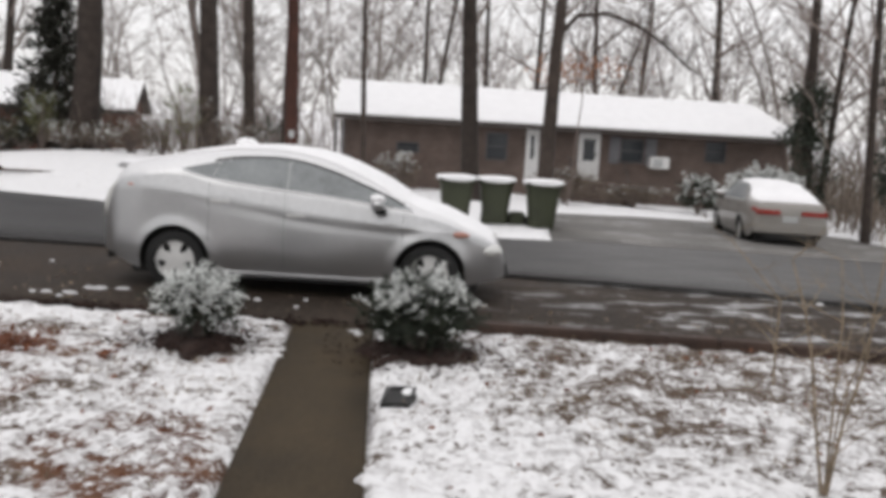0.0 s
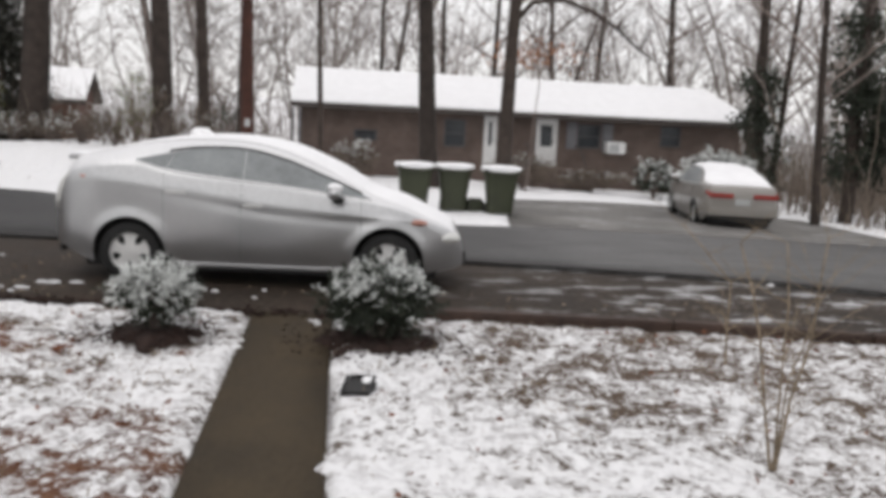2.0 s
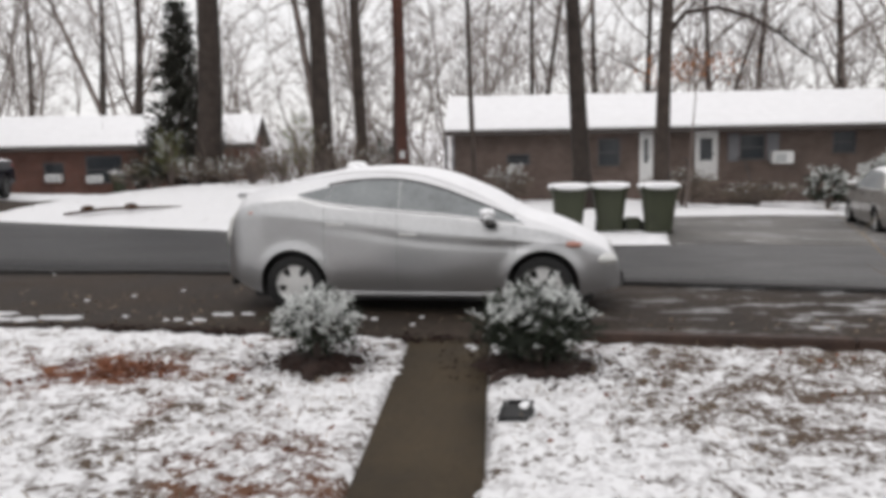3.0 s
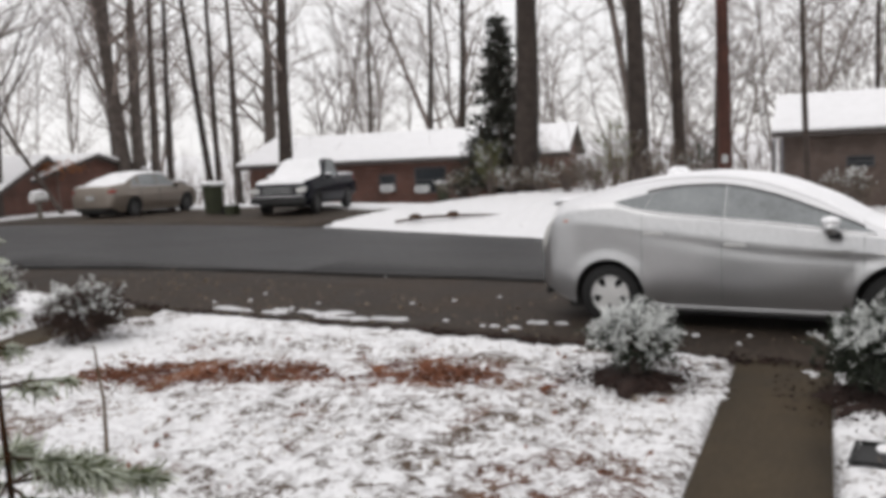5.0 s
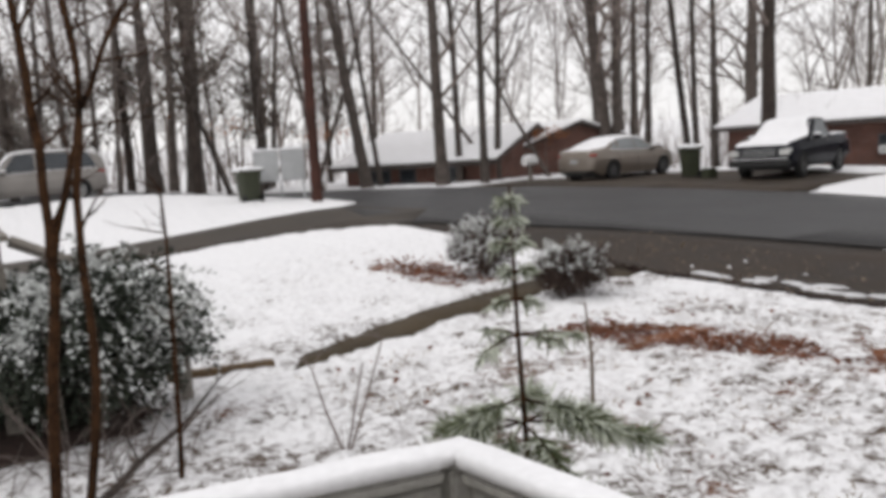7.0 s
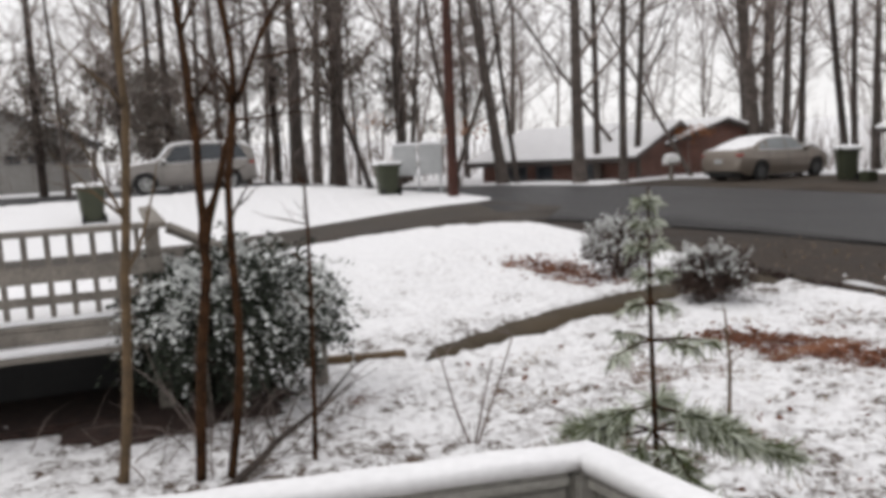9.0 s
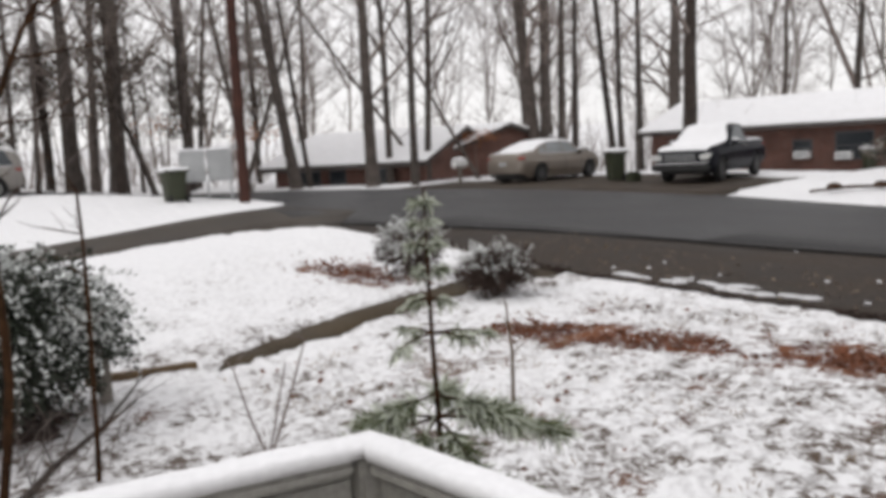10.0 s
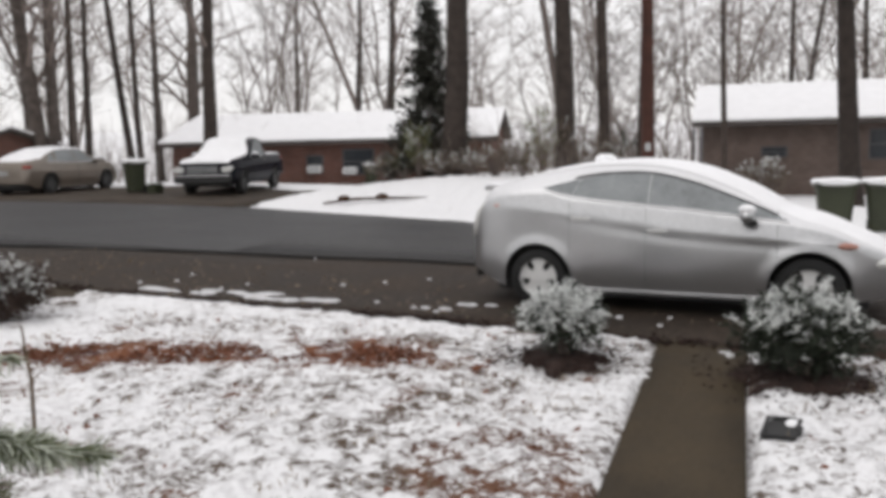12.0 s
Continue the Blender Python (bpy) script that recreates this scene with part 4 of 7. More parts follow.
suv, *_ = car("suv_car", "taupe sport utility car half covered with snow on the side street", pose(-30.6, 2.45, ground_z(-30.4, 2.4) - 0.02, 0, 0, -90), M_TAUPE, 4.6, 1.85,
              [(-2.3, 0.7), (-2.27, 1.2), (-2.05, 1.62), (-1.4, 1.7), (0.0, 1.72), (0.45, 1.66), (1.05, 1.14), (1.6, 1.05), (2.1, 0.95), (2.26, 0.75), (2.3, 0.5)],
              [(-2.3, 0.7), (-2.2, 1.05), (-1.0, 1.04), (0.6, 1.0), (1.3, 0.98), (1.9, 0.88), (2.25, 0.7), (2.3, 0.48)],
              SEDAN_PLAN, (-1.35, 1.4), 0.36, hood_snow=0.05, windows=[(-2.0, -1.25, 0.3, 0), (-1.18, -0.22, 0, 0), (-0.14, 0.95, 0, 0.5)], sill=0.3, roof_w=0.74, category="suv", pane=M_DARKGLASS)
truck, *_ = car("pickup_truck", "dark blue pickup truck with snow-covered bonnet and cab roof", heading_pose(-16.85, 22.4, 0.29, -0.95), M_NAVY, 5.1, 1.85,
                [(-2.55, 0.75), (-2.53, 1.1), (-2.45, 1.16), (-0.75, 1.16), (-0.66, 1.5), (-0.55, 1.7), (0.0, 1.74), (0.45, 1.68), (0.95, 1.24), (1.4, 1.14), (2.2, 1.06), (2.48, 0.92), (2.55, 0.6)],
                [(-2.55, 0.7), (-2.4, 1.12), (-0.8, 1.12), (0.6, 1.08), (1.2, 1.05), (2.2, 0.98), (2.5, 0.85), (2.55, 0.55)],
                [(-2.55, 0.94), (-2.4, 0.97), (0, 1.0), (1.8, 0.98), (2.3, 0.92), (2.55, 0.8)], (-1.6, 1.55), 0.37, [(-0.52, 0.85, 0.08, 0.5)], sill=0.34, roof_w=0.76, hood_snow=0.06, category="truck", rim=M_DARKRIM)
part("front_bumper", boxes((2.46, 2.66, -0.86, 0.86, 0.38, 0.6), bevel=0.04), M_BLACK, truck)
for y in (-0.72, 0.72):
    part("headlamp", boxes((2.5, 2.6, y - 0.15, y + 0.15, 0.7, 0.86), bevel=0.03), M_LAMP, truck)
part("grille", boxes((2.5, 2.585, -0.5, 0.5, 0.66, 0.9), bevel=0.02), M_BLACK, truck, "black grille")
for z in (0.72, 0.79, 0.86):
    part("grille_bar", boxes((2.586, 2.6, -0.46, 0.46, z - 0.012, z + 0.012)), M_GREYMETAL, truck)
part("bumper_snow", boxes((2.47, 2.65, -0.8, 0.8, 0.602, 0.625), bevel=0.01), M_SNOW, truck)
# black panel on the closed bed paints the shaded inside of an open one
part("bed_shade_panel", boxes((-2.42, -0.85, -0.74, 0.74, 1.13, 1.19), bevel=0.02), M_BLACK, truck)


# ---- wheeled bins ----
def wheeled_bin(x, y, yaw, label, snow=0.05, s=1.02):
    root = thing("wheeled_bin", label, "trash bin", pose(x, y, ground_z(x, y) + 0.01, 0, 0, yaw))
    bm = bmesh.new()
    rows = [(0.23, 0.26, 0.06), (0.245, 0.28, 0.3), (0.275, 0.33, 0.78), (0.285, 0.345, 0.86), (0.31, 0.37, 0.865), (0.31, 0.37, 0.92)]
    rings = []
    for a, b, z in rows:
        q = []
        for k in range(24):
            t = 2 * math.pi * k / 24
            c, si = math.cos(t), math.sin(t)
            q.append(bm.verts.new((s * a * math.copysign(abs(c) ** 0.45, c), s * b * math.copysign(abs(si) ** 0.45, si), s * z)))
        rings.append(q)
    for r0, r1 in zip(rings, rings[1:]):
        for k in range(24):
            bm.faces.new((r0[k], r0[(k + 1) % 24], r1[(k + 1) % 24], r1[k]))
    bm.faces.new(list(reversed(rings[0])))
    bm.faces.new(rings[-1])
    part("body", bm, M_BIN, root)
    bm = boxes((-0.33 * s, 0.33 * s, -0.4 * s, 0.4 * s, 0.92 * s, 0.98 * s), bevel=0.03)
    lid = part("lid", bm, M_BIN, root)
    bm = bmesh.new()
    bmesh.ops.create_icosphere(bm, subdivisions=3, radius=1, matrix=Matrix.LocRotScale((0, 0, 0.965 * s), None, (0.34 * s, 0.41 * s, snow + 0.03)))
    for v in bm.verts:
        c = v.co
        c.x, c.y = (math.copysign(min(abs(c.x) * 1.25, 0.33 * s), c.x), math.copysign(min(abs(c.y) * 1.25, 0.4 * s), c.y))
        c.z += 0.012 * noise.noise(c * 7)
    part("snow_cap", bm, M_SNOW, root, "cap of snow")
    V, Fc = [], []
    tube_into(V, Fc, [(0.3 * s, -0.24 * s, 0.9 * s), (0.36 * s, -0.24 * s, 0.92 * s), (0.36 * s, 0.24 * s, 0.92 * s), (0.3 * s, 0.24 * s, 0.9 * s)], [0.016] * 4, 6)
    raw("handle", V, Fc, M_BIN, root)
    for sy in (-1, 1):
        bm = bmesh.new()
        bmesh.ops.create_cone(bm, cap_ends=True, segments=20, radius1=0.12, radius2=0.12, depth=0.05, matrix=Matrix.Translation((0.24 * s, sy * 0.27 * s, 0.12)) @ pose(0, 0, 0, 90, 0, 0))
        part("wheel", bm, M_TYRE, root)
    return root


for x, y, yaw, lab in ((0.58, 17.5, 95, "dark green wheeled bin with snow on its lid"), (1.44, 17.75, 86, "dark green wheeled bin with snow on its lid"), (2.39, 17.4, 92, "dark green wheeled bin standing apart, snow on its lid"),
                       (-24.6, 7.85, 10, "dark green wheeled bin on the snow beside a utility pole"), (-18.9, 20.2, 60, "dark green wheeled bin by the parked sedan"),
                       (-24.2, -0.5, 10, "dark green wheeled bin with snow cap on far lawn"), (-17.4, 32.9, 60, "dark green wheeled bin against the brick house")):
    tagged(wheeled_bin(x, y, yaw, lab), group="wheeled bins")
tub = part("recycling_tub", boxes((1.75, 2.1, 17.7, 18.15, ground_z(2, 17.9), ground_z(2, 17.9) + 0.32), bevel=0.04), M_BIN)
tagged(tub, "low dark green recycling tub between the bins", "recycling tub")
tub = part("recycling_tub", boxes((-18.3, -17.95, 20.0, 20.4, ground_z(-18, 20.2), ground_z(-18, 20.2) + 0.34), bevel=0.04), M_BIN)
tagged(tub, "small green recycling tub near the sedan", "recycling tub")


# ---- houses ----
def house(name, label, m, length, depth, wall_h, rise, brick, openings, ridge="x", over=0.6, trim=None, rake=0.35):
    """A single-storey house with real openings in its front wall (local y = 0) and a snow-covered gable roof."""
    trim = trim or M_TRIM
    root = thing(name, label, "house", m)
    th = 0.25
    xs = sorted({0.0, length} | {v for o in openings for v in o[1:3]})
    zs = sorted({0.0, wall_h} | {v for o in openings for v in o[3:5]})
    bm = bmesh.new()
    solid = {(i, j) for i in range(len(xs) - 1) for j in range(len(zs) - 1)
             if not any(o[1] <= xs[i] and xs[i + 1] <= o[2] and o[3] <= zs[j] and zs[j + 1] <= o[4] for o in openings)}
    vs = {}

    def wv(i, y, j):
        if (i, y, j) not in vs:
            vs[i, y, j] = bm.verts.new((xs[i], y, zs[j]))
        return vs[i, y, j]

    for i, j in solid:
        bm.faces.new((wv(i, 0, j), wv(i + 1, 0, j), wv(i + 1, 0, j + 1), wv(i, 0, j + 1)))
        bm.faces.new((wv(i, th, j), wv(i, th, j + 1), wv(i + 1, th, j + 1), wv(i + 1, th, j)))
        for di, dj, a, b in ((-1, 0, (i, j + 1), (i, j)), (1, 0, (i + 1, j), (i + 1, j + 1)), (0, -1, (i, j), (i + 1, j)), (0, 1, (i + 1, j + 1), (i, j + 1))):
            if (i + di, j + dj) not in solid:
                bm.faces.new((wv(a[0], 0, a[1]), wv(a[0], th, a[1]), wv(b[0], th, b[1]), wv(b[0], 0, b[1])))
    bmesh.ops.recalc_face_normals(bm, faces=bm.faces[:])
    part("wall", bm, brick, root)
    part("wall", boxes((0, length, depth - th, depth, 0, wall_h)), brick, root)
    for x0 in (0, length - th):
        part("wall", boxes((x0 + 0.002, x0 + th - 0.002, th, depth - th, 0, wall_h)), brick, root)
    part("ceiling", boxes((th, length - th, th, depth - th, wall_h - 0.15, wall_h - 0.05)), M_TRIM, root)

    if ridge == "x":
        ymid = depth / 2
        for x0, x1 in ((0, th), (length - th, length)):
            V = [(x0, 0, wall_h), (x0, depth, wall_h), (x0, ymid, wall_h + rise), (x1, 0, wall_h), (x1, depth, wall_h), (x1, ymid, wall_h + rise)]
            raw("gable_wall", V, [(0, 2, 1), (3, 4, 5), (0, 1, 4, 3), (1, 2, 5, 4), (2, 0, 3, 5)], brick, root)
        slope = rise / ymid
        for s in (0, 1):
            for nm, mt, lift, t, ex in (("roof", trim, 0.0, 0.16, 0.0), ("roof_snow", M_SNOW, 0.163, 0.08, 0.01)):
                V = []
                for x in (-rake - ex, length + rake + ex):
                    for y, z in ((-over - ex, wall_h - slope * over), (ymid, wall_h + rise)):
                        yy = y if s == 0 else depth - y
                        V += [(x, yy, z + lift), (x, yy, z + lift + t)]
                F2 = [(0, 1, 3, 2), (4, 6, 7, 5), (0, 4, 5, 1), (2, 3, 7, 6), (1, 5, 7, 3), (0, 2, 6, 4)]
                raw(nm, V, F2, mt, root)
        part("fascia", boxes((-rake, length + rake, -over - 0.03, -over - 0.004, wall_h - slope * over - 0.03, wall_h - slope * over + 0.15)), trim, root)
    else:
        xmid = length / 2
        for y0, y1 in ((0, th), (depth - th, depth)):
            V = [(0, y0, wall_h), (length, y0, wall_h), (xmid, y0, wall_h + rise), (0, y1, wall_h), (length, y1, wall_h), (xmid, y1, wall_h + rise)]
            raw("gable_wall", V, [(0, 1, 2), (3, 5, 4), (0, 3, 4, 1), (1, 4, 5, 2), (2, 5, 3, 0)], brick, root)
        slope = rise / xmid
        for s in (0, 1):
            for nm, mt, lift, t, ex in (("roof", trim, 0.0, 0.16, 0.0), ("roof_snow", M_SNOW, 0.163, 0.08, 0.01)):
                V = []
                for y in (-rake - ex, depth + rake + ex):
                    for x, z in ((-over - ex, wall_h - slope * over), (xmid, wall_h + rise)):
                        xx = x if s == 0 else length - x
                        V += [(xx, y, z + lift), (xx, y, z + lift + t)]
                raw(nm, V, [(0, 1, 3, 2), (4, 6, 7, 5), (0, 4, 5, 1), (2, 3, 7, 6), (1, 5, 7, 3), (0, 2, 6, 4)], mt, root)
    for kind_, x0, x1, z0, z1 in openings:
        if kind_ == "window":
            w = new("window")
            w.parent = root
            f = 0.06
            part("frame", boxes((x0, x0 + f, 0.02, 0.1, z0, z1), (x1 - f, x1, 0.02, 0.1, z0, z1), (x0 + f, x1 - f, 0.02, 0.1, z0, z0 + f), (x0 + f, x1 - f, 0.02, 0.1, z1 - f, z1), (x0 + f, x1 - f, 0.03, 0.09, (z0 + z1) / 2 - 0.025, (z0 + z1) / 2 + 0.025)), M_SASH, w)
            part("pane", boxes((x0 + f, x1 - f, 0.055, 0.065, z0 + f, (z0 + z1) / 2 - 0.025)), M_DARKGLASS, w)
            part("pane", boxes((x0 + f, x1 - f, 0.055, 0.065, (z0 + z1) / 2 + 0.025, z1 - f)), M_DARKGLASS, w)
            part("sill", boxes((x0 - 0.05, x1 + 0.05, -0.06, 0.015, z0 - 0.07, z0 - 0.003), bevel=0.01), brick, w)
        elif kind_ == "door":
            d = new("door")
            d.parent = root
            f = 0.09
            part("frame", boxes((x0, x0 + f, -0.02, 0.1, z0, z1), (x1 - f, x1, -0.02, 0.1, z0, z1), (x0 + f, x1 - f, -0.02, 0.1, z1 - f, z1)), M_WHITE, d)
            zc = z0 + 0.75
            part("leaf", boxes((x0 + f, x1 - f, 0.03, 0.07, z0, zc), (x0 + f, x0 + f + 0.1, 0.03, 0.07, zc, z1 - f), (x1 - f - 0.1, x1 - f, 0.03, 0.07, zc, z1 - f), (x0 + f + 0.1, x1 - f - 0.1, 0.03, 0.07, z1 - f - 0.18, z1 - f)), M_WHITE, d, "white storm door")
            part("pane", boxes((x0 + f + 0.1, x1 - f - 0.1, 0.045, 0.055, zc, z1 - f - 0.18)), M_DARKGLASS, d)
            part("door_handle", boxes((x1 - f - 0.08, x1 - f - 0.05, -0.01, 0.03, z0 + 0.92, z0 + 1.05)), M_BLACK, d)
    return root


ZA = -0.95
HA = [(k, x0 + 0.35, x1 + 0.35, z0, z1) for k, x0, x1, z0, z1 in [("window", 1.67, 2.56, 1.8, 2.2), ("window", 5.16, 6.0, 1.69, 2.75), ("door", 6.73, 7.24, 1.05, 2.98), ("door", 8.82, 9.68, 1.1, 2.97), ("window", 10.5, 11.45, 1.85, 2.8), ("window", 13.95, 14.81, 2.05, 2.88)]]
house_a = house("brick_house", "long low tan brick ranch house with a snow-white roof", pose(-3.35, 32.3, ZA, 0, 0, 4), 17.7, 9.0, 3.14, 1.3, M_BRICK_TAN, HA)
for x0, x1 in ((10.4, 10.81), (11.85, 12.3)):
    part("shutter", boxes((x0, x1, -0.05, -0.004, 1.8, 2.85), bevel=0.01), M_GREYTRIM, house_a, "grey window shutter")
ac = new("window_air_conditioner")
ac.parent = house_a
part("case", boxes((11.97, 12.73, -0.45, -0.055, 1.7, 2.16), bevel=0.03), M_WHITE, ac, "white air conditioner case")
part("grille", boxes((12.05, 12.45, -0.462, -0.452, 1.76, 2.08)), M_GREYMETAL, ac)
for x in (-0.28, -0.02):
    part("porch_post", boxes((x - 0.05, x + 0.05, -0.5, -0.4, 0, 2.9), bevel=0.01), M_GREYTRIM, house_a)
stoop = thing("stoop", "brick entrance stoop with steps and iron rails", "steps", pose(0, 0, 0))
for i in range(5):
    part("step", boxes((5.2, 7.3, 31.35 - 0.28 * (i + 1), 32.58, ZA, 0.13 - 0.18 * i - (0.003 * i)), bevel=0.01), M_BRICK_TAN, stoop)
for x in (5.25, 7.25):
    V, Fc = [], []
    tube_into(V, Fc, [(x, 32.5, 1.0), (x, 31.4, 1.0), (x, 30.1, 0.15), (x, 30.1, -0.85)], [0.02] * 4, 6)
    raw("handrail", V, Fc, M_BLACK, stoop)

house_b = house("brick_house", "low red brick house with dark eaves and snowy roof", pose(-26.3, 30.55, -0.55, 0, 0, 14), 14.5, 7.4, 2.42, 1.1, M_BRICK_RED,
                [("window", 6.3, 7.1, 0.95, 1.75), ("window", 7.95, 9.4, 0.85, 2.0), ("window", 1.6, 2.8, 1.0, 1.95), ("window", 12.2, 13.3, 0.95, 1.95)])
for x0, x1, z0 in ((6.45, 7.05, 0.98), (8.05, 8.65, 0.9)):
    unit = new("window_air_conditioner")
    unit.parent = house_b
    part("case", boxes((x0, x1, -0.4, 0.01, z0, z0 + 0.3), bevel=0.03), M_WHITE, unit, "white air conditioner case")
    part("grille", boxes((x0 + 0.06, x1 - 0.06, -0.412, -0.402, z0 + 0.05, z0 + 0.25)), M_GREYMETAL, unit)
house_c = house("brick_house", "red brick house set below the street, roof white with snow", pose(-33.1, 14.8, -1.15, 0, 0, 32), 6.9, 8.0, 2.42, 1.15, M_BRICK_RED,
                [("window", 1.0, 2.2, 1.2, 2.2), ("window", 2.6, 3.4, 1.2, 2.2), ("window", 4.3, 5.3, 1.2, 2.2)])
house_d = house("brick_wing", "front gable wing of the red brick house, dark wooden rake", pose(-29.35, 20.45, -1.15, 0, 0, 84), 7.4, 9.0, 2.4, 1.2, M_BRICK_RED,
                [("window", 4.6, 5.4, 1.1, 2.1)], ridge="y")
house_g = house("grey_house", "grey sided house with a low gable beyond the side street", pose(-43, -11.2, 0.55, 0, 0, 92), 10.2, 8.0, 2.6, 2.1, M_SIDING,
                [("window", 6.6, 7.3, 1.7, 2.1), ("window", 7.6, 8.3, 1.7, 2.1), ("window", 8.6, 9.3, 1.7, 2.1)], ridge="y", trim=M_GREYTRIM)


# ---- trees ----
RNG = random.Random(7)


def bough(V, Fc, p, d, length, r, sides, segs, droop, rng):
    """A crooked tapered limb; returns its points."""
    pts, rad = [Vector(p)], [r]
    d = Vector(d).normalized()
    for i in range(segs):
        d = (d + Vector((rng.uniform(-1, 1), rng.uniform(-1, 1), rng.uniform(-1, 1))) * 0.2 + Vector((0, 0, droop))).normalized()
        pts.append(pts[-1] + d * length / segs)
        rad.append(r * (1 - 0.82 * (i + 1) / segs))
    tube_into(V, Fc, pts, rad, sides)
    return pts


def limbs(V, Fc, base_pts, radii, start, count, rng, scale, depth=2):
    """Limbs and twigs along a trunk."""
    n = len(base_pts) - 1
    for c in range(count):
        f = start + (1 - start) * (c + rng.random()) / count
        i = min(int(f * n), n - 1)
        p = base_pts[i].lerp(base_pts[i + 1], f * n - i)
        r = radii[i] * rng.uniform(0.25, 0.5)
        a = rng.uniform(0, 6.28)
        L = scale * (1.15 - 0.6 * f) * rng.uniform(0.6, 1.2)
        pts = bough(V, Fc, p, (math.cos(a), math.sin(a), rng.uniform(0.35, 1.1)), L, max(r, 0.012), 5, 5, 0.1, rng)
        if depth:
            for k in range(5):
                q = pts[rng.randint(1, 5)]
                b = a + rng.uniform(-1.2, 1.2)
                pt2 = bough(V, Fc, q, (math.cos(b), math.sin(b), rng.uniform(0.1, 1.2)), L * rng.uniform(0.3, 0.6), max(r * 0.4, 0.009), 4, 3, 0.06, rng)
                if depth > 1:
                    for _ in range(3):
                        b2 = b + rng.uniform(-1.3, 1.3)
                        bough(V, Fc, pt2[rng.randint(1, 3)], (math.cos(b2), math.sin(b2), rng.uniform(0, 1.2)), L * rng.uniform(0.15, 0.3), 0.007, 3, 2, 0.03, rng)


def bare_tree(x, y, r, lx, ly, label="tall bare grey-brown tree in the winter wood", height=None, low=0.25, count=13, fork=None):
    """A tall winter tree: tapered, slightly crooked trunk and a crown of bare limbs. lx, ly: lean per metre."""
    rng = random.Random(int(x * 131 + y * 977))
    h = height or rng.uniform(13, 17)
    root = thing("tree", label, "tree", pose(x, y, ground_z(x, y) - 0.05), group="bare trees")
    n = 12
    pts, rad = [], []
    for i in range(n + 1):
        f = i / n
        z = f * h
        wob = 0.10 * r / 0.2
        pts.append(Vector((lx * z + wob * noise.noise((x, y, z * 0.25)), ly * z + wob * noise.noise((y, x, z * 0.25 + 9)), z)))
        rad.append(r * (1.28 if i == 0 else 1.0) * (1 - 0.78 * f**1.2))
    V, Fc = [], []
    tube_into(V, Fc, pts, rad, 12)
    raw("trunk", V, Fc, M_BARKHAZE if x < -25 else M_BARK, root, smooth=True)
    V, Fc = [], []
    if fork:
        fz, fx, fy, fr = fork
        i = int(fz / h * n)
        p0 = pts[i]
        q = [p0 + Vector((fx * k, fy * k, (h - fz) * 0.13 * k)) for k in range(7)]
        tube_into(V, Fc, q, [fr * (1 - 0.1 * k) for k in range(7)], 8)
        limbs(V, Fc, q, [fr] * 7, 0.3, 6, rng, 2.5, 1)
    limbs(V, Fc, pts, rad, low, count, rng, 4.4)
    raw("crown", V, Fc, M_TWIG, root)
    return root


NEAR_TREES = [(-9.55, 23.6, 0.385, 0.02, 0.01), (-6.09, 23.38, 0.3, -0.008, 0), (-5.93, 27.5, 0.21, -0.019, 0), (-4.12, 23.8, 0.12, 0.012, 0), (-1.96, 24.9, 0.085, -0.026, 0),
              (1.3, 25.9, 0.29, -0.07, 0), (3.59, 25.7, 0.24, 0.016, 0), (-20.7, 26.0, 0.29, 0.035, 0.025)]
for k, (x, y, r, lx, ly) in enumerate(NEAR_TREES):
    trunk_tree = bare_tree(x, y, r, lx, ly, low=0.33, count=11, fork=((1.6, -0.24, -0.05, 0.12) if k == 1 else None))
    if k == 6:
        # a long limb arching down over the driveway
        V, Fc = [], []
        arch_rng = random.Random(15)
        g = ground_z(x, y) - 0.05
        arc = [Vector((dx, 0.0, z - g)) for dx, z in ((0.02, 4.7), (0.6, 5.4), (1.5, 5.5), (2.4, 5.22), (3.2, 4.75), (3.95, 4.15), (4.6, 3.75))]
        tube_into(V, Fc, arc, [0.085, 0.075, 0.065, 0.055, 0.045, 0.03, 0.012], 8)
        for q in range(26):
            bough(V, Fc, arc[arch_rng.randint(1, 6)], (arch_rng.uniform(-0.3, 1), arch_rng.uniform(-1, 1), arch_rng.uniform(-0.4, 1)), arch_rng.uniform(0.5, 1.8), 0.016, 4, 4, 0.03, arch_rng)
        raw("limb", V, Fc, M_BARK, trunk_tree, smooth=True)
BACK_TREES = [(-0.56, 45, 0.15, 0.006, 0), (-0.38, 45.3, 0.165, 0.14, 0), (8.7, 44.1, 0.18, -0.06, 0.01), (14.6, 42.8, 0.25, -0.05, 0.02), (11.3, 21.2, 0.11, -0.05, 0.03),
              (14.4, 30.8, 0.14, 0.055, -0.03), (5.5, 47, 0.2, 0.03, 0), (3.1, 50, 0.22, -0.02, 0), (11.5, 48, 0.2, 0.04, 0), (17.5, 40, 0.22, 0.02, 0), (19.5, 34, 0.16, -0.03, 0), (15.9, 26.5, 0.12, 0.03, 0.0)]
for x, y, r, lx, ly in BACK_TREES:
    bare_tree(x, y, r, lx, ly, low=0.15, count=20)
LEANING = [(-28.6, 19.6, 0.09, -0.45, -0.5), (-26.5, 20.6, 0.08, -0.4, -0.35), (-31, 12.5, 0.1, 0.1, 0.35), (-34.5, 10.2, 0.11, -0.1, -0.3), (-18, 45, 0.12, -0.13, 0.1), (7.5, 41, 0.14, 0.3, 0)]
for x, y, r, lx, ly in LEANING:
    bare_tree(x, y, r, lx, ly, "thin leaning bare tree in the winter wood", height=9, low=0.2, count=14)
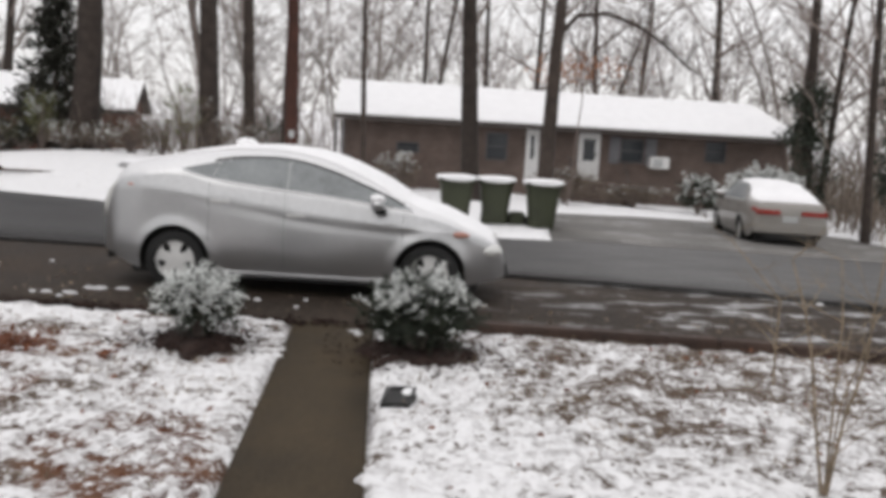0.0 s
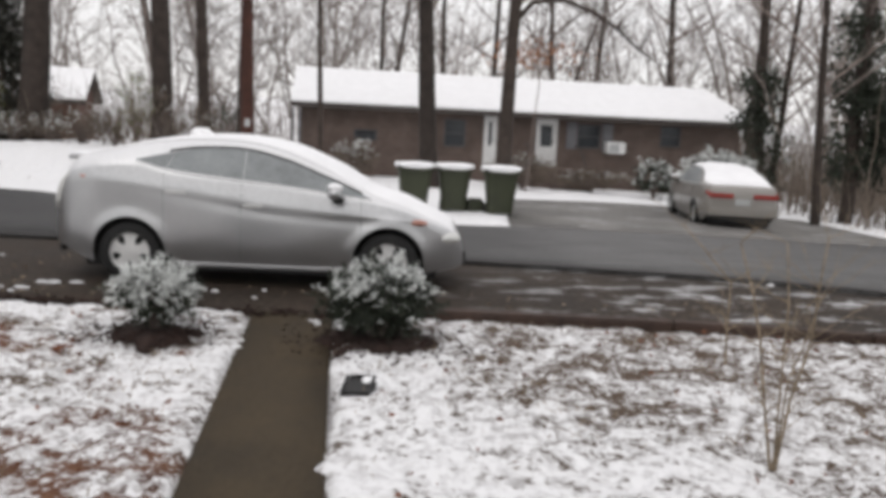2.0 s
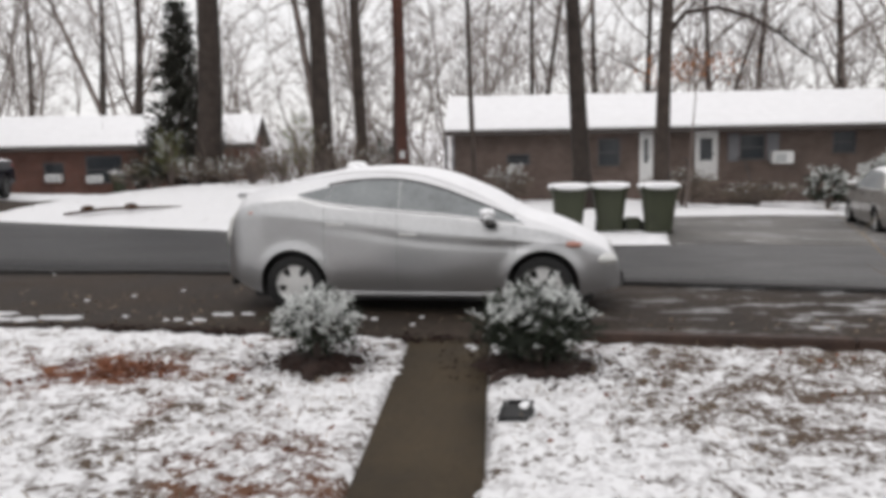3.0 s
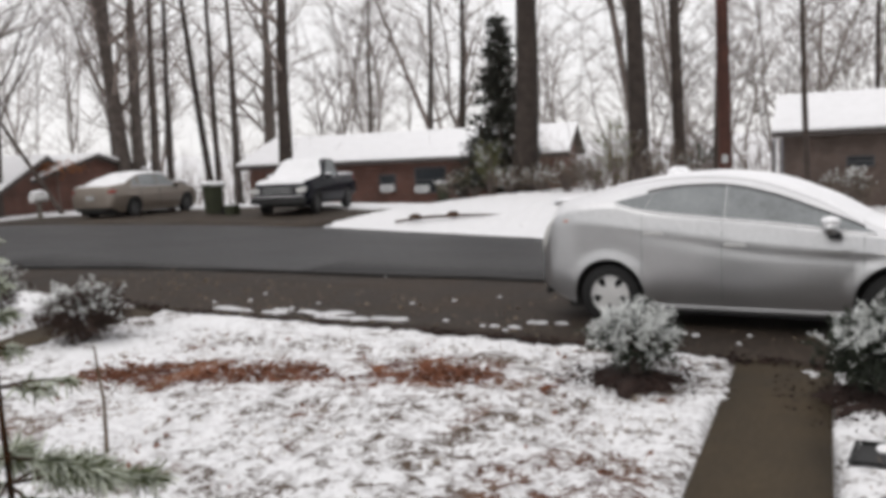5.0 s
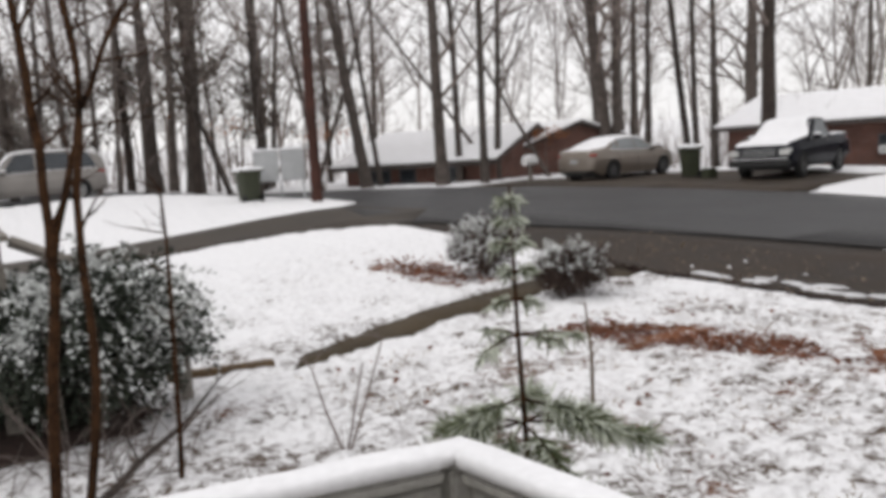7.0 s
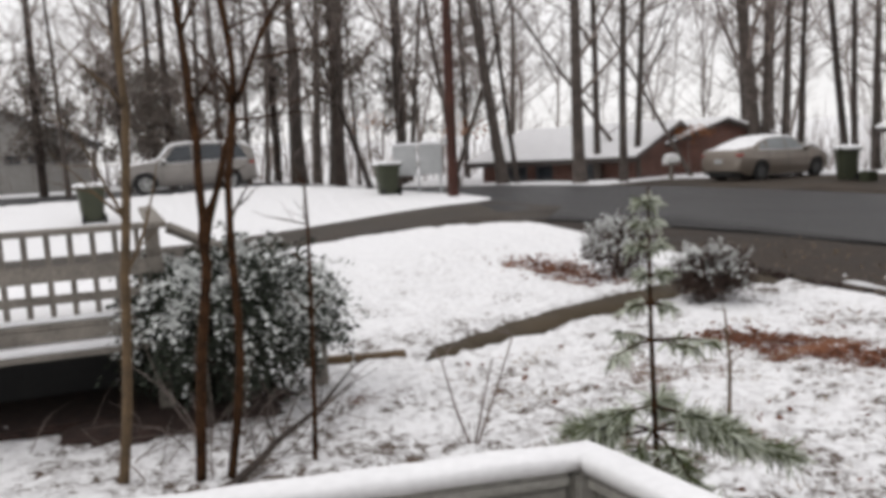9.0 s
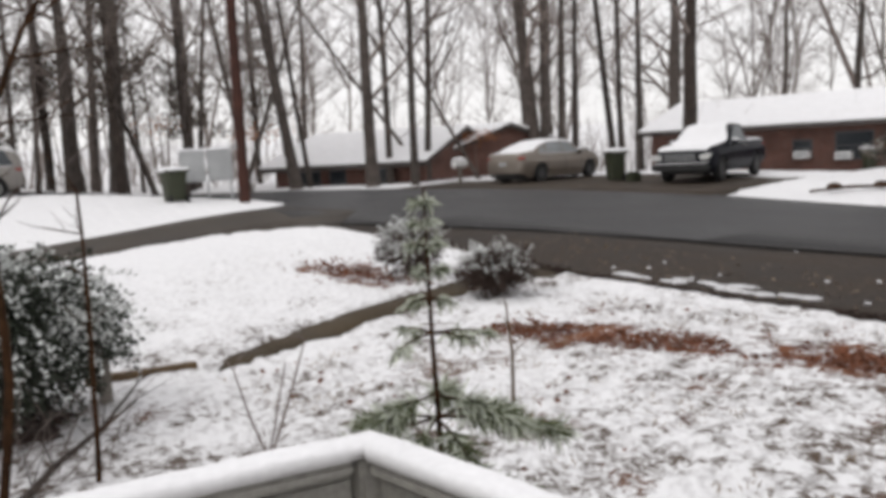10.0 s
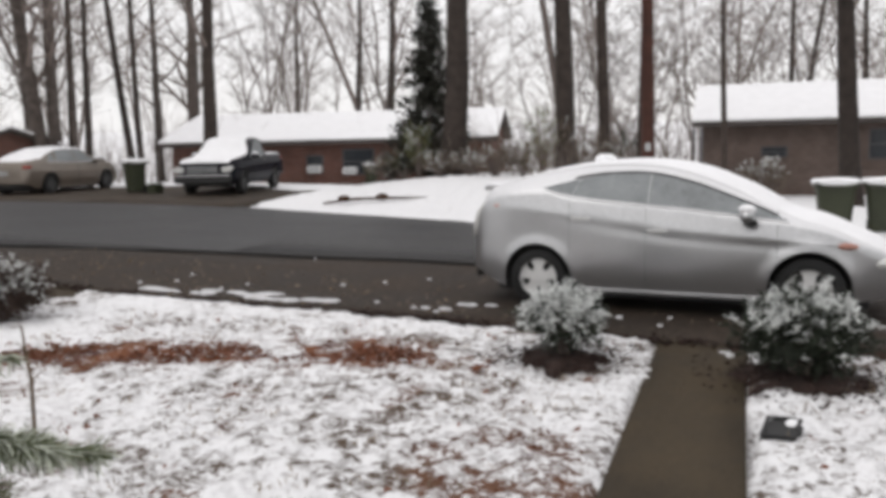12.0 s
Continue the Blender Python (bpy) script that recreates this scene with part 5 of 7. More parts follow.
LEFT_TREES = [(-28.5, 25.4, 0.3, -0.04, -0.05), (-28.3, 25.6, 0.22, 0.03, 0.03), (-24.9, 23.4, 0.09, 0.03, 0.03), (-23.05, 22.4, 0.115, 0.029, 0.03), (-21.94, 23.5, 0.135, -0.06, -0.06),
              (-21.8, 23.65, 0.115, 0.0, 0.0), (-29.9, 33.8, 0.22, 0, 0), (-30.6, 37.2, 0.35, 0.016, 0.015), (-29.9, 46.4, 0.18, 0.03, 0.02), (-26.5, 48.4, 0.24, 0.03, 0.02), (-22.4, 44.9, 0.28, 0.028, 0.014)]
for k, (x, y, r, lx, ly) in enumerate(LEFT_TREES):
    bare_tree(x, y, r, lx, ly, low=0.26, count=9, fork=((4.2, -0.5, -0.3, 0.17) if k == 9 else None))
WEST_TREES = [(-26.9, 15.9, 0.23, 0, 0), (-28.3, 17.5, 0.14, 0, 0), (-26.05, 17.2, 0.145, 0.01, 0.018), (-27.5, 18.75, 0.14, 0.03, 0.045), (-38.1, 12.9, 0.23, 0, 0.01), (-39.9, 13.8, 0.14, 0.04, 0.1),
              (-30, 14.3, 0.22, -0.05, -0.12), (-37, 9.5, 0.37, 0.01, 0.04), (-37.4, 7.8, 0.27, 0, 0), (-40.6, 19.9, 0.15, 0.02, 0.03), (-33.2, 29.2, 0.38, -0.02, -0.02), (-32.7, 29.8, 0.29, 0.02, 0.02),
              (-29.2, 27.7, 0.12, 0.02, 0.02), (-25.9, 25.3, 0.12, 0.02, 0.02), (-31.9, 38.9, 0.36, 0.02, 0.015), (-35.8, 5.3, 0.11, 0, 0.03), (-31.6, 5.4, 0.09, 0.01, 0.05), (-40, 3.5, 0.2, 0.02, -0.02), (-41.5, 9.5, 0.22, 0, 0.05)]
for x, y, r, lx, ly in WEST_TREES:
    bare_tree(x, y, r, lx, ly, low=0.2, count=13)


for x, y, r, lx, ly in ((-31.5, 13.0, 0.12, -0.07, -0.12), (-30.6, 15.2, 0.1, -0.03, -0.1), (-33.5, 15.6, 0.11, 0.02, -0.06)):
    bare_tree(x, y, r, lx, ly, "twiggy bare tree leaning at the street corner", low=0.15, count=24)


def far_woods():
    """Thin distant trees all round the view, joined."""
    rng = random.Random(3)
    V, Fc = [], []
    for k in range(150):
        a = math.radians(rng.uniform(-42, 112))
        d = rng.uniform(50, 105)
        x, y = -d * math.sin(a), d * math.cos(a)
        g = ground_z(x, y) + 5.0 * float(smooth_step(60, 160, d)) * float(smooth_step(-20, 30, y)) - 0.2
        h, r = rng.uniform(10, 18), rng.choice((0.05, 0.07, 0.09, 0.16))
        lean = Vector((rng.gauss(0, 0.09), rng.gauss(0, 0.09), 1))
        stems = [bough(V, Fc, (x, y, g), lean, h, r, 5, 8, 0.06, rng)]
        for _ in range(rng.randint(0, 2)):
            b = rng.uniform(0, 6.28)
            stems.append(bough(V, Fc, stems[0][rng.randint(1, 4)], (0.45 * math.cos(b), 0.45 * math.sin(b), 1), h * 0.6, r * 0.7, 5, 6, 0.08, rng))
        for c in range(26):
            pts = stems[c % len(stems)]
            p = pts[rng.randint(2, len(pts) - 1)]
            b = rng.uniform(0, 6.28)
            L = rng.uniform(1.2, 4.2)
            q = bough(V, Fc, p, (math.cos(b), math.sin(b), rng.uniform(0.2, 1.3)), L, r * 0.3, 3, 4, 0.08, rng)
            for _ in range(7):
                b2 = b + rng.uniform(-1.3, 1.3)
                bough(V, Fc, q[rng.randint(1, 4)], (math.cos(b2), math.sin(b2), rng.uniform(0.0, 1.2)), L * rng.uniform(0.3, 0.6), 0.017, 3, 2, 0.05, rng)
    # finer trees close behind the street and the houses
    for k in range(86):
        a = math.radians(rng.uniform(52, 104) if k < 26 else rng.uniform(-38, 17) if k < 82 else rng.uniform(17, 52))
        d = rng.uniform(44, 60)
        x, y = -d * math.sin(a), d * math.cos(a)
        h, r = rng.uniform(8, 13), rng.uniform(0.04, 0.1)
        pts = bough(V, Fc, (x, y, ground_z(x, y) - 0.2), (rng.gauss(0, 0.15), rng.gauss(0, 0.15), 1), h, r, 5, 8, 0.05, rng)
        for c in range(34):
            p = pts[rng.randint(1, 8)]
            b = rng.uniform(0, 6.28)
            L = rng.uniform(0.9, 3.0)
            q = bough(V, Fc, p, (math.cos(b), math.sin(b), rng.uniform(0.0, 1.2)), L, r * 0.28, 3, 4, 0.04, rng)
            for _ in range(7):
                b2 = b + rng.uniform(-1.3, 1.3)
                bough(V, Fc, q[rng.randint(1, 4)], (math.cos(b2), math.sin(b2), rng.uniform(-0.1, 1.1)), L * rng.uniform(0.3, 0.6), 0.014, 3, 2, 0.03, rng)
    # brush at the wood's edge
    for k in range(4200):
        a = math.radians(rng.uniform(-42, 112))
        d = rng.uniform(40, 80)
        x, y = -d * math.sin(a), d * math.cos(a)
        g = ground_z(x, y) + 5.0 * float(smooth_step(60, 160, d)) * float(smooth_step(-20, 30, y)) - 0.1
        bough(V, Fc, (x, y, g), (rng.uniform(-0.4, 0.4), rng.uniform(-0.4, 0.4), 1), rng.uniform(1.2, 4.5), rng.uniform(0.012, 0.03), 3, 4, 0.0, rng)
    return tagged(raw("far_woods", V, Fc, M_FARTWIG), "thin bare trees and brush behind the houses, haze painted in", "woods", kind="stuff")


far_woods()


# ---- leaves, shrubs and conifers ----
def leaf_cloud(points, size, rng, aspect=0.5, spread=1.0):
    """Small folded leaves at the points given as (position, outward)."""
    V, Fc = [], []
    for p, o in points:
        d = (o + Vector((rng.gauss(0, 1), rng.gauss(0, 1), rng.gauss(0, 1))) * 0.55 * spread).normalized()
        u = d.cross(Vector((rng.gauss(0, 1), rng.gauss(0, 1), rng.gauss(0, 1)))).normalized()
        w = d.cross(u)
        s = size * rng.uniform(0.6, 1.3)
        b = len(V)
        V += [p, p + d * s * 0.5 + u * s * aspect * 0.5 + w * s * 0.08, p + d * s, p + d * s * 0.5 - u * s * aspect * 0.5 + w * s * 0.08]
        Fc += [(b, b + 1, b + 2), (b, b + 2, b + 3)]
    return V, Fc


def shrub(name, label, x, y, rx, ry, h, leaves, size, frost=0.5, dark=None, white=None, seed=1, lift=0.12, top=0.35, category="bush", aspect=0.5, sprig=0.0, lean=0.3, sag=0.2, under=-0.5, grain=0.0):
    """A shrub: stems, inner and outer leaves with gaps, and snow-dusted leaves on its upper side."""
    rng = random.Random(seed)
    dark, white = dark or M_LEAF, white or M_FROST
    root = thing(name, label, category, pose(x, y, ground_z(x, y)))
    V, Fc = [], []
    stems = []
    for k in range(26):
        a, e = rng.uniform(0, 6.28), rng.uniform(0.3, 1.3)
        tip = Vector((rx * 0.85 * math.cos(a) * math.cos(e), ry * 0.85 * math.sin(a) * math.cos(e), lift + h * (0.25 + 0.65 * math.sin(e))))
        mid = Vector((tip.x * 0.35, tip.y * 0.35, tip.z * 0.55))
        tube_into(V, Fc, [(tip.x * 0.06, tip.y * 0.06, 0), mid, tip], [0.014, 0.01, 0.004], 5)
        stems.append(tip)
    raw("branching", V, Fc, M_TWIG, root)
    low, up = [], []
    if sprig:
        n_leaf = 14
        for k in range(leaves // n_leaf):
            q = Vector((rng.gauss(0, 1), rng.gauss(0, 1), rng.gauss(0, 1))).normalized()
            edge = 0.8 + 0.34 * noise.noise(q * 2.1 + Vector((seed, 0, 0))) + 0.2 * noise.noise(q * 5 + Vector((0, seed, 0)))
            q = q * edge * rng.uniform(0.55, 1.05)
            p = Vector((q.x * rx, q.y * ry, max(0.03, lift + h * 0.5 + q.z * h * 0.5)))
            o = (Vector((q.x, q.y, q.z * 0.6 + lean)).normalized() + Vector((rng.gauss(0, 1), rng.gauss(0, 1), rng.gauss(0, 1))) * 0.3).normalized()
            tip = q.z + 0.3 * noise.noise(p * 4 / max(h, 0.5) + Vector((seed, seed, 0)))
            clump = float(smooth_step(-0.12, 0.12, noise.noise(p * grain + Vector((0, seed, seed))) + (0.25 if grain > 6 else -0.02))) if grain else 1.0
            snowy = rng.random() < clump * frost * (0.04 + 0.96 * float(smooth_step(top - 0.45, top + 0.25, tip))) * float(smooth_step(0.35, 0.75, q.length))
            L = sprig * rng.uniform(0.7, 1.25)
            for i in range(n_leaf):
                t = i / n_leaf
                pp = p + o * L * t + Vector((0, 0, -sag * L * t * t))
                off = Vector((rng.gauss(0, 1), rng.gauss(0, 1), rng.gauss(0, 1))) * 0.55
                coat = snowy and (off.z > under or rng.random() < 0.3) or (not snowy and rng.random() < 0.05 * frost and q.z > top - 0.5)
                (up if coat else low).append((pp, (o + off).normalized()))
    else:
        for k in range(leaves):
            while True:
                q = Vector((rng.uniform(-1, 1), rng.uniform(-1, 1), rng.uniform(-1, 1)))
                if 0.45 < q.length < 1:
                    break
            edge = 0.78 + 0.42 * noise.noise(q.normalized() * 2.1 + Vector((seed, 0, 0))) + 0.22 * noise.noise(q.normalized() * 6 + Vector((0, seed, 0)))
            if noise.noise(q * 3.2 + Vector((0, 0, seed))) < -0.18:
                continue
            q = q * edge * 1.1
            p = Vector((q.x * rx, q.y * ry, max(0.02, lift + h * 0.5 + q.z * h * 0.5)))
            o = Vector((q.x, q.y, q.z * 0.6 + 0.25)).normalized()
            white_p = float(smooth_step(-0.35, top + 0.3, q.z + 0.35 * noise.noise(p * 5))) * (0.35 + 0.65 * float(smooth_step(0.35, 0.8, q.length)))
            (up if rng.random() < white_p * frost * 1.6 else low).append((p, o))
    V, Fc = leaf_cloud(low, size, rng, aspect)
    raw("foliage", V, Fc, dark, root)
    V, Fc = leaf_cloud(up, size, rng, aspect)
    raw("snow_on_foliage", V, Fc, white, root, "leaf tips coated with snow")
    return root


shrub("bush", "small rounded evergreen bush with snow-coated tips beside the walk", -1.73, 6.4, 0.31, 0.31, 0.44, 6400, 0.052, 1.3, seed=11, lift=0.14, aspect=0.24, top=-0.1, sprig=0.12, lean=0.2, grain=9.0)
shrub("bush", "larger dark evergreen bush with snowy top beside the walk", -0.02, 6.4, 0.45, 0.44, 0.6, 15000, 0.052, 1.25, seed=12, lift=0.05, aspect=0.24, top=0.42, sprig=0.12, lean=0.45, grain=8.0)
shrub("bush", "brown-green bush dusted with snow beside the garden path", -7.41, 6.01, 0.46, 0.43, 0.56, 11000, 0.045, 0.75, seed=13, dark=M_TIMBER, lift=0.05, sprig=0.13, top=0.4, aspect=0.3)
shrub("bush", "snow-dusted bush at the street end of the garden path", -9.26, 6.1, 0.5, 0.45, 0.75, 9500, 0.045, 0.8, seed=14, dark=M_TIMBER, lift=0.06, sprig=0.16, top=0.1, aspect=0.3)
shrub("bush", "large dark evergreen shrub bent under wet snow by the deck", -6.4, 0.85, 0.78, 0.74, 0.92, 32000, 0.05, 1.25, seed=15, lift=0.28, under=-0.5, aspect=0.5, sprig=0.3, lean=-0.1, sag=0.55, top=0.05, grain=4.2)
shrub("bush", "snowy evergreen bush in front of the tan brick house", 9.3, 28.6, 0.75, 0.7, 1.25, 3600, 0.11, 0.8, seed=16, sprig=0.25, top=0.0, aspect=0.35)
shrub("bush", "broad snow-laden evergreen bush behind the parked sedan", 10.6, 26.3, 1.25, 1.2, 1.75, 8000, 0.12, 1.0, seed=17, sprig=0.32, top=-0.2, lean=0.1, sag=0.4, aspect=0.35)
shrub("bush", "low brown bush below the stoop", 4.6, 28.2, 1.3, 0.9, 1.25, 4200, 0.09, 0.12, seed=18, dark=M_BRUSH)
shrub("bush", "low brown bush below the stoop", 7.3, 29.6, 1.5, 0.8, 0.8, 4200, 0.09, 0.1, seed=19, dark=M_BRUSH)
shrub("bush", "tan leafless bush at the corner of the brick house", -1.2, 30.5, 0.9, 0.8, 1.3, 1500, 0.13, 0.35, seed=20, dark=M_BRUSH)
UNDERSTORY = ((-12.4, 24.6, 0.9, 0.75, 0.5, M_BRUSH), (-11.5, 23.9, 0.8, 0.75, 0.6, M_UNDER), (-10.6, 24.0, 0.8, 0.55, 0.7, M_BRUSH), (-9.9, 23.0, 0.6, 0.5, 0.8, M_BRUSH), (-9.0, 23.1, 0.7, 0.5, 0.8, M_BRUSH), (-8.3, 23.4, 0.8, 0.7, 0.6, M_BRUSH), (-7.5, 23.6, 0.7, 0.95, 0.5, M_BRUSH),
              (-6.75, 23.1, 0.5, 2.3, 0.6, M_OLIVE), (-6.1, 23.0, 0.6, 1.7, 0.6, M_BRUSH), (-5.3, 23.6, 0.7, 1.5, 0.5, M_BRUSH), (-4.5, 24.0, 0.95, 1.9, 0.45, M_LEAF), (-3.5, 24.4, 0.8, 1.3, 0.5, M_BRUSH), (-10.7, 23.3, 0.4, 1.7, 0.9, M_OLIVE))
for k, (x, y, rx, h, fr, leaf) in enumerate(UNDERSTORY):
    shrub("understory_bush", "tangled woodland bush dusted with snow under the big trees", x, y, rx, rx * 0.8, h, 1900, 0.07, fr * 0.45, seed=30 + k, dark=leaf, sprig=0.32, top=0.0, sag=0.1, lean=0.6, aspect=0.3)


def conifer(name, label, x, y, h, r, n_whorl, seed, dark=M_FIR, frost=0.03, z0=0.3):
    """A conifer: trunk, whorls of drooping boughs and needle sprays."""
    rng = random.Random(seed)
    root = thing(name, label, "tree", pose(x, y, ground_z(x, y)))
    V, Fc = [], []
    tube_into(V, Fc, [(0, 0, 0), (0, 0, h * 0.5), (0, 0, h + 0.1)], [0.035 * h / 2.5, 0.02 * h / 2.5, 0.006], 8)
    raw("trunk", V, Fc, M_BARK, root, smooth=True)
    V, Fc = [], []
    lo, up = [], []
    for w in range(n_whorl):
        f = w / n_whorl
        z = z0 + (h - z0) * f
        L = r * (1 - f) ** 1.15 + 0.06
        for k in range(9):
            a = rng.uniform(0, 6.28)
            l1 = L * rng.uniform(0.5, 1.2)
            pts = [Vector((math.cos(a) * l1 * t, math.sin(a) * l1 * t, z + l1 * (0.12 * t - 0.42 * t * t))) for t in (0, 0.35, 0.7, 1)]
            tube_into(V, Fc, pts, [0.016, 0.012, 0.008, 0.004], 4)
            for q in range(int(80 * l1 / r + 12)):
                t = rng.uniform(0.15, 1.0)
                i = min(int(t * 3), 2)
                p = pts[i].lerp(pts[i + 1], t * 3 - i) + Vector((rng.gauss(0, 0.09), rng.gauss(0, 0.09), rng.gauss(0, 0.05))) * r / 1.2
                o = Vector((math.cos(a), math.sin(a), rng.uniform(-0.4, 0.3)))
                (up if rng.random() < frost else lo).append((p, o))
    tagged(raw("branching", V, Fc, M_BARK, root), kind="stuff")
    V, Fc = leaf_cloud(lo, 0.15 * r / 1.2, rng, 0.3)
    raw("foliage", V, Fc, dark, root)
    V, Fc = leaf_cloud(up, 0.11 * r / 1.2, rng, 0.3)
    raw("snow_on_foliage", V, Fc, M_FROST, root, "snow on the boughs")
    return root


conifer("fir_tree", "dark conical fir with traces of snow beside the big trunk", -10.75, 24.4, 5.6, 1.5, 26, 41, frost=0.006)


def ivy_tree(x, y, h, r, label, seed, clumps, zlo, zhi, spread, lx=0.0, leaf=None):
    """A trunk wrapped in ivy or hung with dark evergreen foliage."""
    rng = random.Random(seed)
    root = thing("ivy_tree", label, "tree", pose(x, y, ground_z(x, y)))
    V, Fc = [], []
    pts = [Vector((lx * h * i / 8 + 0.08 * noise.noise((x, i * 0.6, 0)), 0.08 * noise.noise((y, i * 0.6, 3)), h * i / 8)) for i in range(9)]
    rad = [r * (1 - 0.07 * i) for i in range(9)]
    tube_into(V, Fc, pts, rad, 9)
    raw("trunk", V, Fc, M_BARK, root, smooth=True)
    V, Fc = [], []
    limbs(V, Fc, pts, rad, 0.4, 9, rng, 2.6, 1)
    raw("crown", V, Fc, M_TWIG, root)
    ps = []
    for c in range(clumps):
        z = rng.uniform(zlo, zhi)
        a = rng.uniform(0, 6.28)
        d = rng.uniform(r, spread) * rng.uniform(0.4, 1)
        ctr = Vector((lx * z + math.cos(a) * d, math.sin(a) * d, z))
        for k in range(60):
            o = Vector((rng.gauss(0, 1), rng.gauss(0, 1), rng.gauss(0, 0.8)))
            ps.append((ctr + o * 0.17, o.normalized() if o.length > 0 else Vector((0, 0, 1))))
    V, Fc = leaf_cloud(ps, 0.15, rng, 0.6)
    raw("foliage", V, Fc, leaf or M_LEAF, root, "dull brown-green needles" if leaf else "dark green ivy leaves")
    return root


ivy_tree(13.9, 30.6, 13, 0.24, "ivy-wrapped tree at the corner of the brick house", 51, 70, 0.5, 5.0, 1.1, -0.05)
ivy_tree(12.9, 22.6, 12, 0.2, "tree with dense ivy and dark evergreen growth", 52, 60, 1.2, 6.0, 0.75)
ivy_tree(14.1, 22.4, 8, 0.12, "dark leafy evergreen tree at the wood's edge", 53, 120, 1.2, 3.4, 1.5)
ivy_tree(-38.5, 7.0, 14, 0.2, "tall tree with dull brown pine foliage in its crown", 54, 40, 2.5, 6, 1.8, leaf=M_PINELIMB)
ivy_tree(-36.5, 12.3, 14, 0.2, "tall tree with dull brown pine foliage in its crown", 55, 40, 2.5, 6, 2.0, leaf=M_PINELIMB)
for k, (x, y, n, zl, zh, sp) in enumerate(((-34.5, 2.2, 50, 1.6, 5.0, 2.0), (-36, -2.5, 70, 1.5, 5.2, 2.2), (-39, 0.5, 70, 1.5, 5.5, 2.4), (-33.5, 8.6, 40, 3.0, 8, 1.6), (-38.5, 4.5, 40, 1.5, 5.0, 2.0), (-40, 17, 40, 3, 8, 1.8), (-43, 2.0, 90, 1.5, 5.5, 2.8))):
    ivy_tree(x, y, 13, 0.17, "tall tree with dull brown pine foliage in its crown", 56 + k, n, zl, zh, sp, leaf=M_PINELIMB)
for k, (x, y) in enumerate(((-33, -1.5), (-35.5, 0.6), (-32.6, 3.9), (-34, 6.8), (-37, -5), (-36.2, 3.4), (-38.8, 10.9), (-33.6, 11.2))):
    bare_tree(x, y, 0.09 + 0.02 * (k % 3), 0.03 * (k % 3 - 1), 0.05 * (k % 2) - 0.02, low=0.1, count=13, height=11)


def thicket():
    """Brown winter brush at the edge of the wood."""
    rng = random.Random(8)
    V, Fc = [], []
    for k in range(3600):
        x, y = rng.uniform(12.2, 34), rng.uniform(19, 48)
        if x < 15.5 and y > 29:
            continue
        bough(V, Fc, (x, y, ground_z(x, y) - 0.05), (rng.uniform(-0.5, 0.5), rng.uniform(-0.5, 0.5), 1), rng.uniform(1.0, 4.2), rng.uniform(0.012, 0.03), 3, 5, 0.0, rng)
    for k in range(420):
        x, y = rng.uniform(-11.5, -3.0), rng.uniform(23, 28)
        bough(V, Fc, (x, y, ground_z(x, y) - 0.05), (rng.uniform(-0.6, 0.6), rng.uniform(-0.6, 0.6), 1), rng.uniform(0.6, 2.6), rng.uniform(0.008, 0.018), 3, 5, 0.0, rng)
    return tagged(raw("thicket", V, Fc, M_BRUSH), "brown leafless brush at the edge of the wood", "brush", kind="stuff")


thicket()


def rust_sprays(spots, seed):
    """Dry leaves still hanging on low beech twigs."""
    for x, y, z, s in spots:
        rng = random.Random(int(x * 31 + seed))
        root = thing("beech_spray", "spray of dry rust-coloured leaves on thin twigs", "branch", pose(x, y, 0))
        V, Fc = [], []
        b = bough(V, Fc, (0, 0, ground_z(x, y) - 0.05), (0.05, 0, 1), z - ground_z(x, y), 0.035, 5, 5, 0.3, rng)
        for k in range(6):
            bough(V, Fc, b[4], (rng.uniform(-1, 1), rng.uniform(-1, 1), 0.2), s, 0.012, 4, 3, 0, rng)
        raw("branching", V, Fc, M_TWIG, root)
        ps = [(b[4] + Vector((rng.gauss(0, s * 0.6), rng.gauss(0, s * 0.6), rng.gauss(0, 0.18 * s))), Vector((rng.gauss(0, 1), rng.gauss(0, 1), -0.4)).normalized()) for _ in range(240)]
        V, Fc = leaf_cloud(ps, 0.15, rng, 0.5)
        raw("foliage", V, Fc, M_BEECH, root)


rust_sprays([(4.6, 27.5, 5.4, 1.25), (5.4, 38.8, 6.2, 1.4), (-32.6, 13.6, 3.4, 1.0), (-29.0, 22.4, 2.6, 0.9), (-37.5, 11.5, 4.2, 1.3)], 5)


# ---- utility poles ----
def utility_pole(x, y, r, h, lx, ly, label):
    root = thing("utility_pole", label, "utility pole", pose(x, y, ground_z(x, y) - 0.05))
    V, Fc = [], []
    tube_into(V, Fc, [(lx * h * i / 6, ly * h * i / 6, h * i / 6) for i in range(7)], [r * (1 - 0.05 * i) for i in range(7)], 16)
    raw("shaft", V, Fc, M_POLE, root, smooth=True)
    part("tag", boxes((-0.06, 0.06, -r - 0.012, -r + 0.02, 1.6, 1.78)), M_GREYMETAL, root)
    return root


utility_pole(-3.35, 20.4, 0.165, 10, -0.013, 0, "reddish-brown wooden utility pole across the street")
utility_pole(-22.9, 9.3, 0.165, 10, 0.004, 0.012, "reddish-brown wooden utility pole at the street corner")


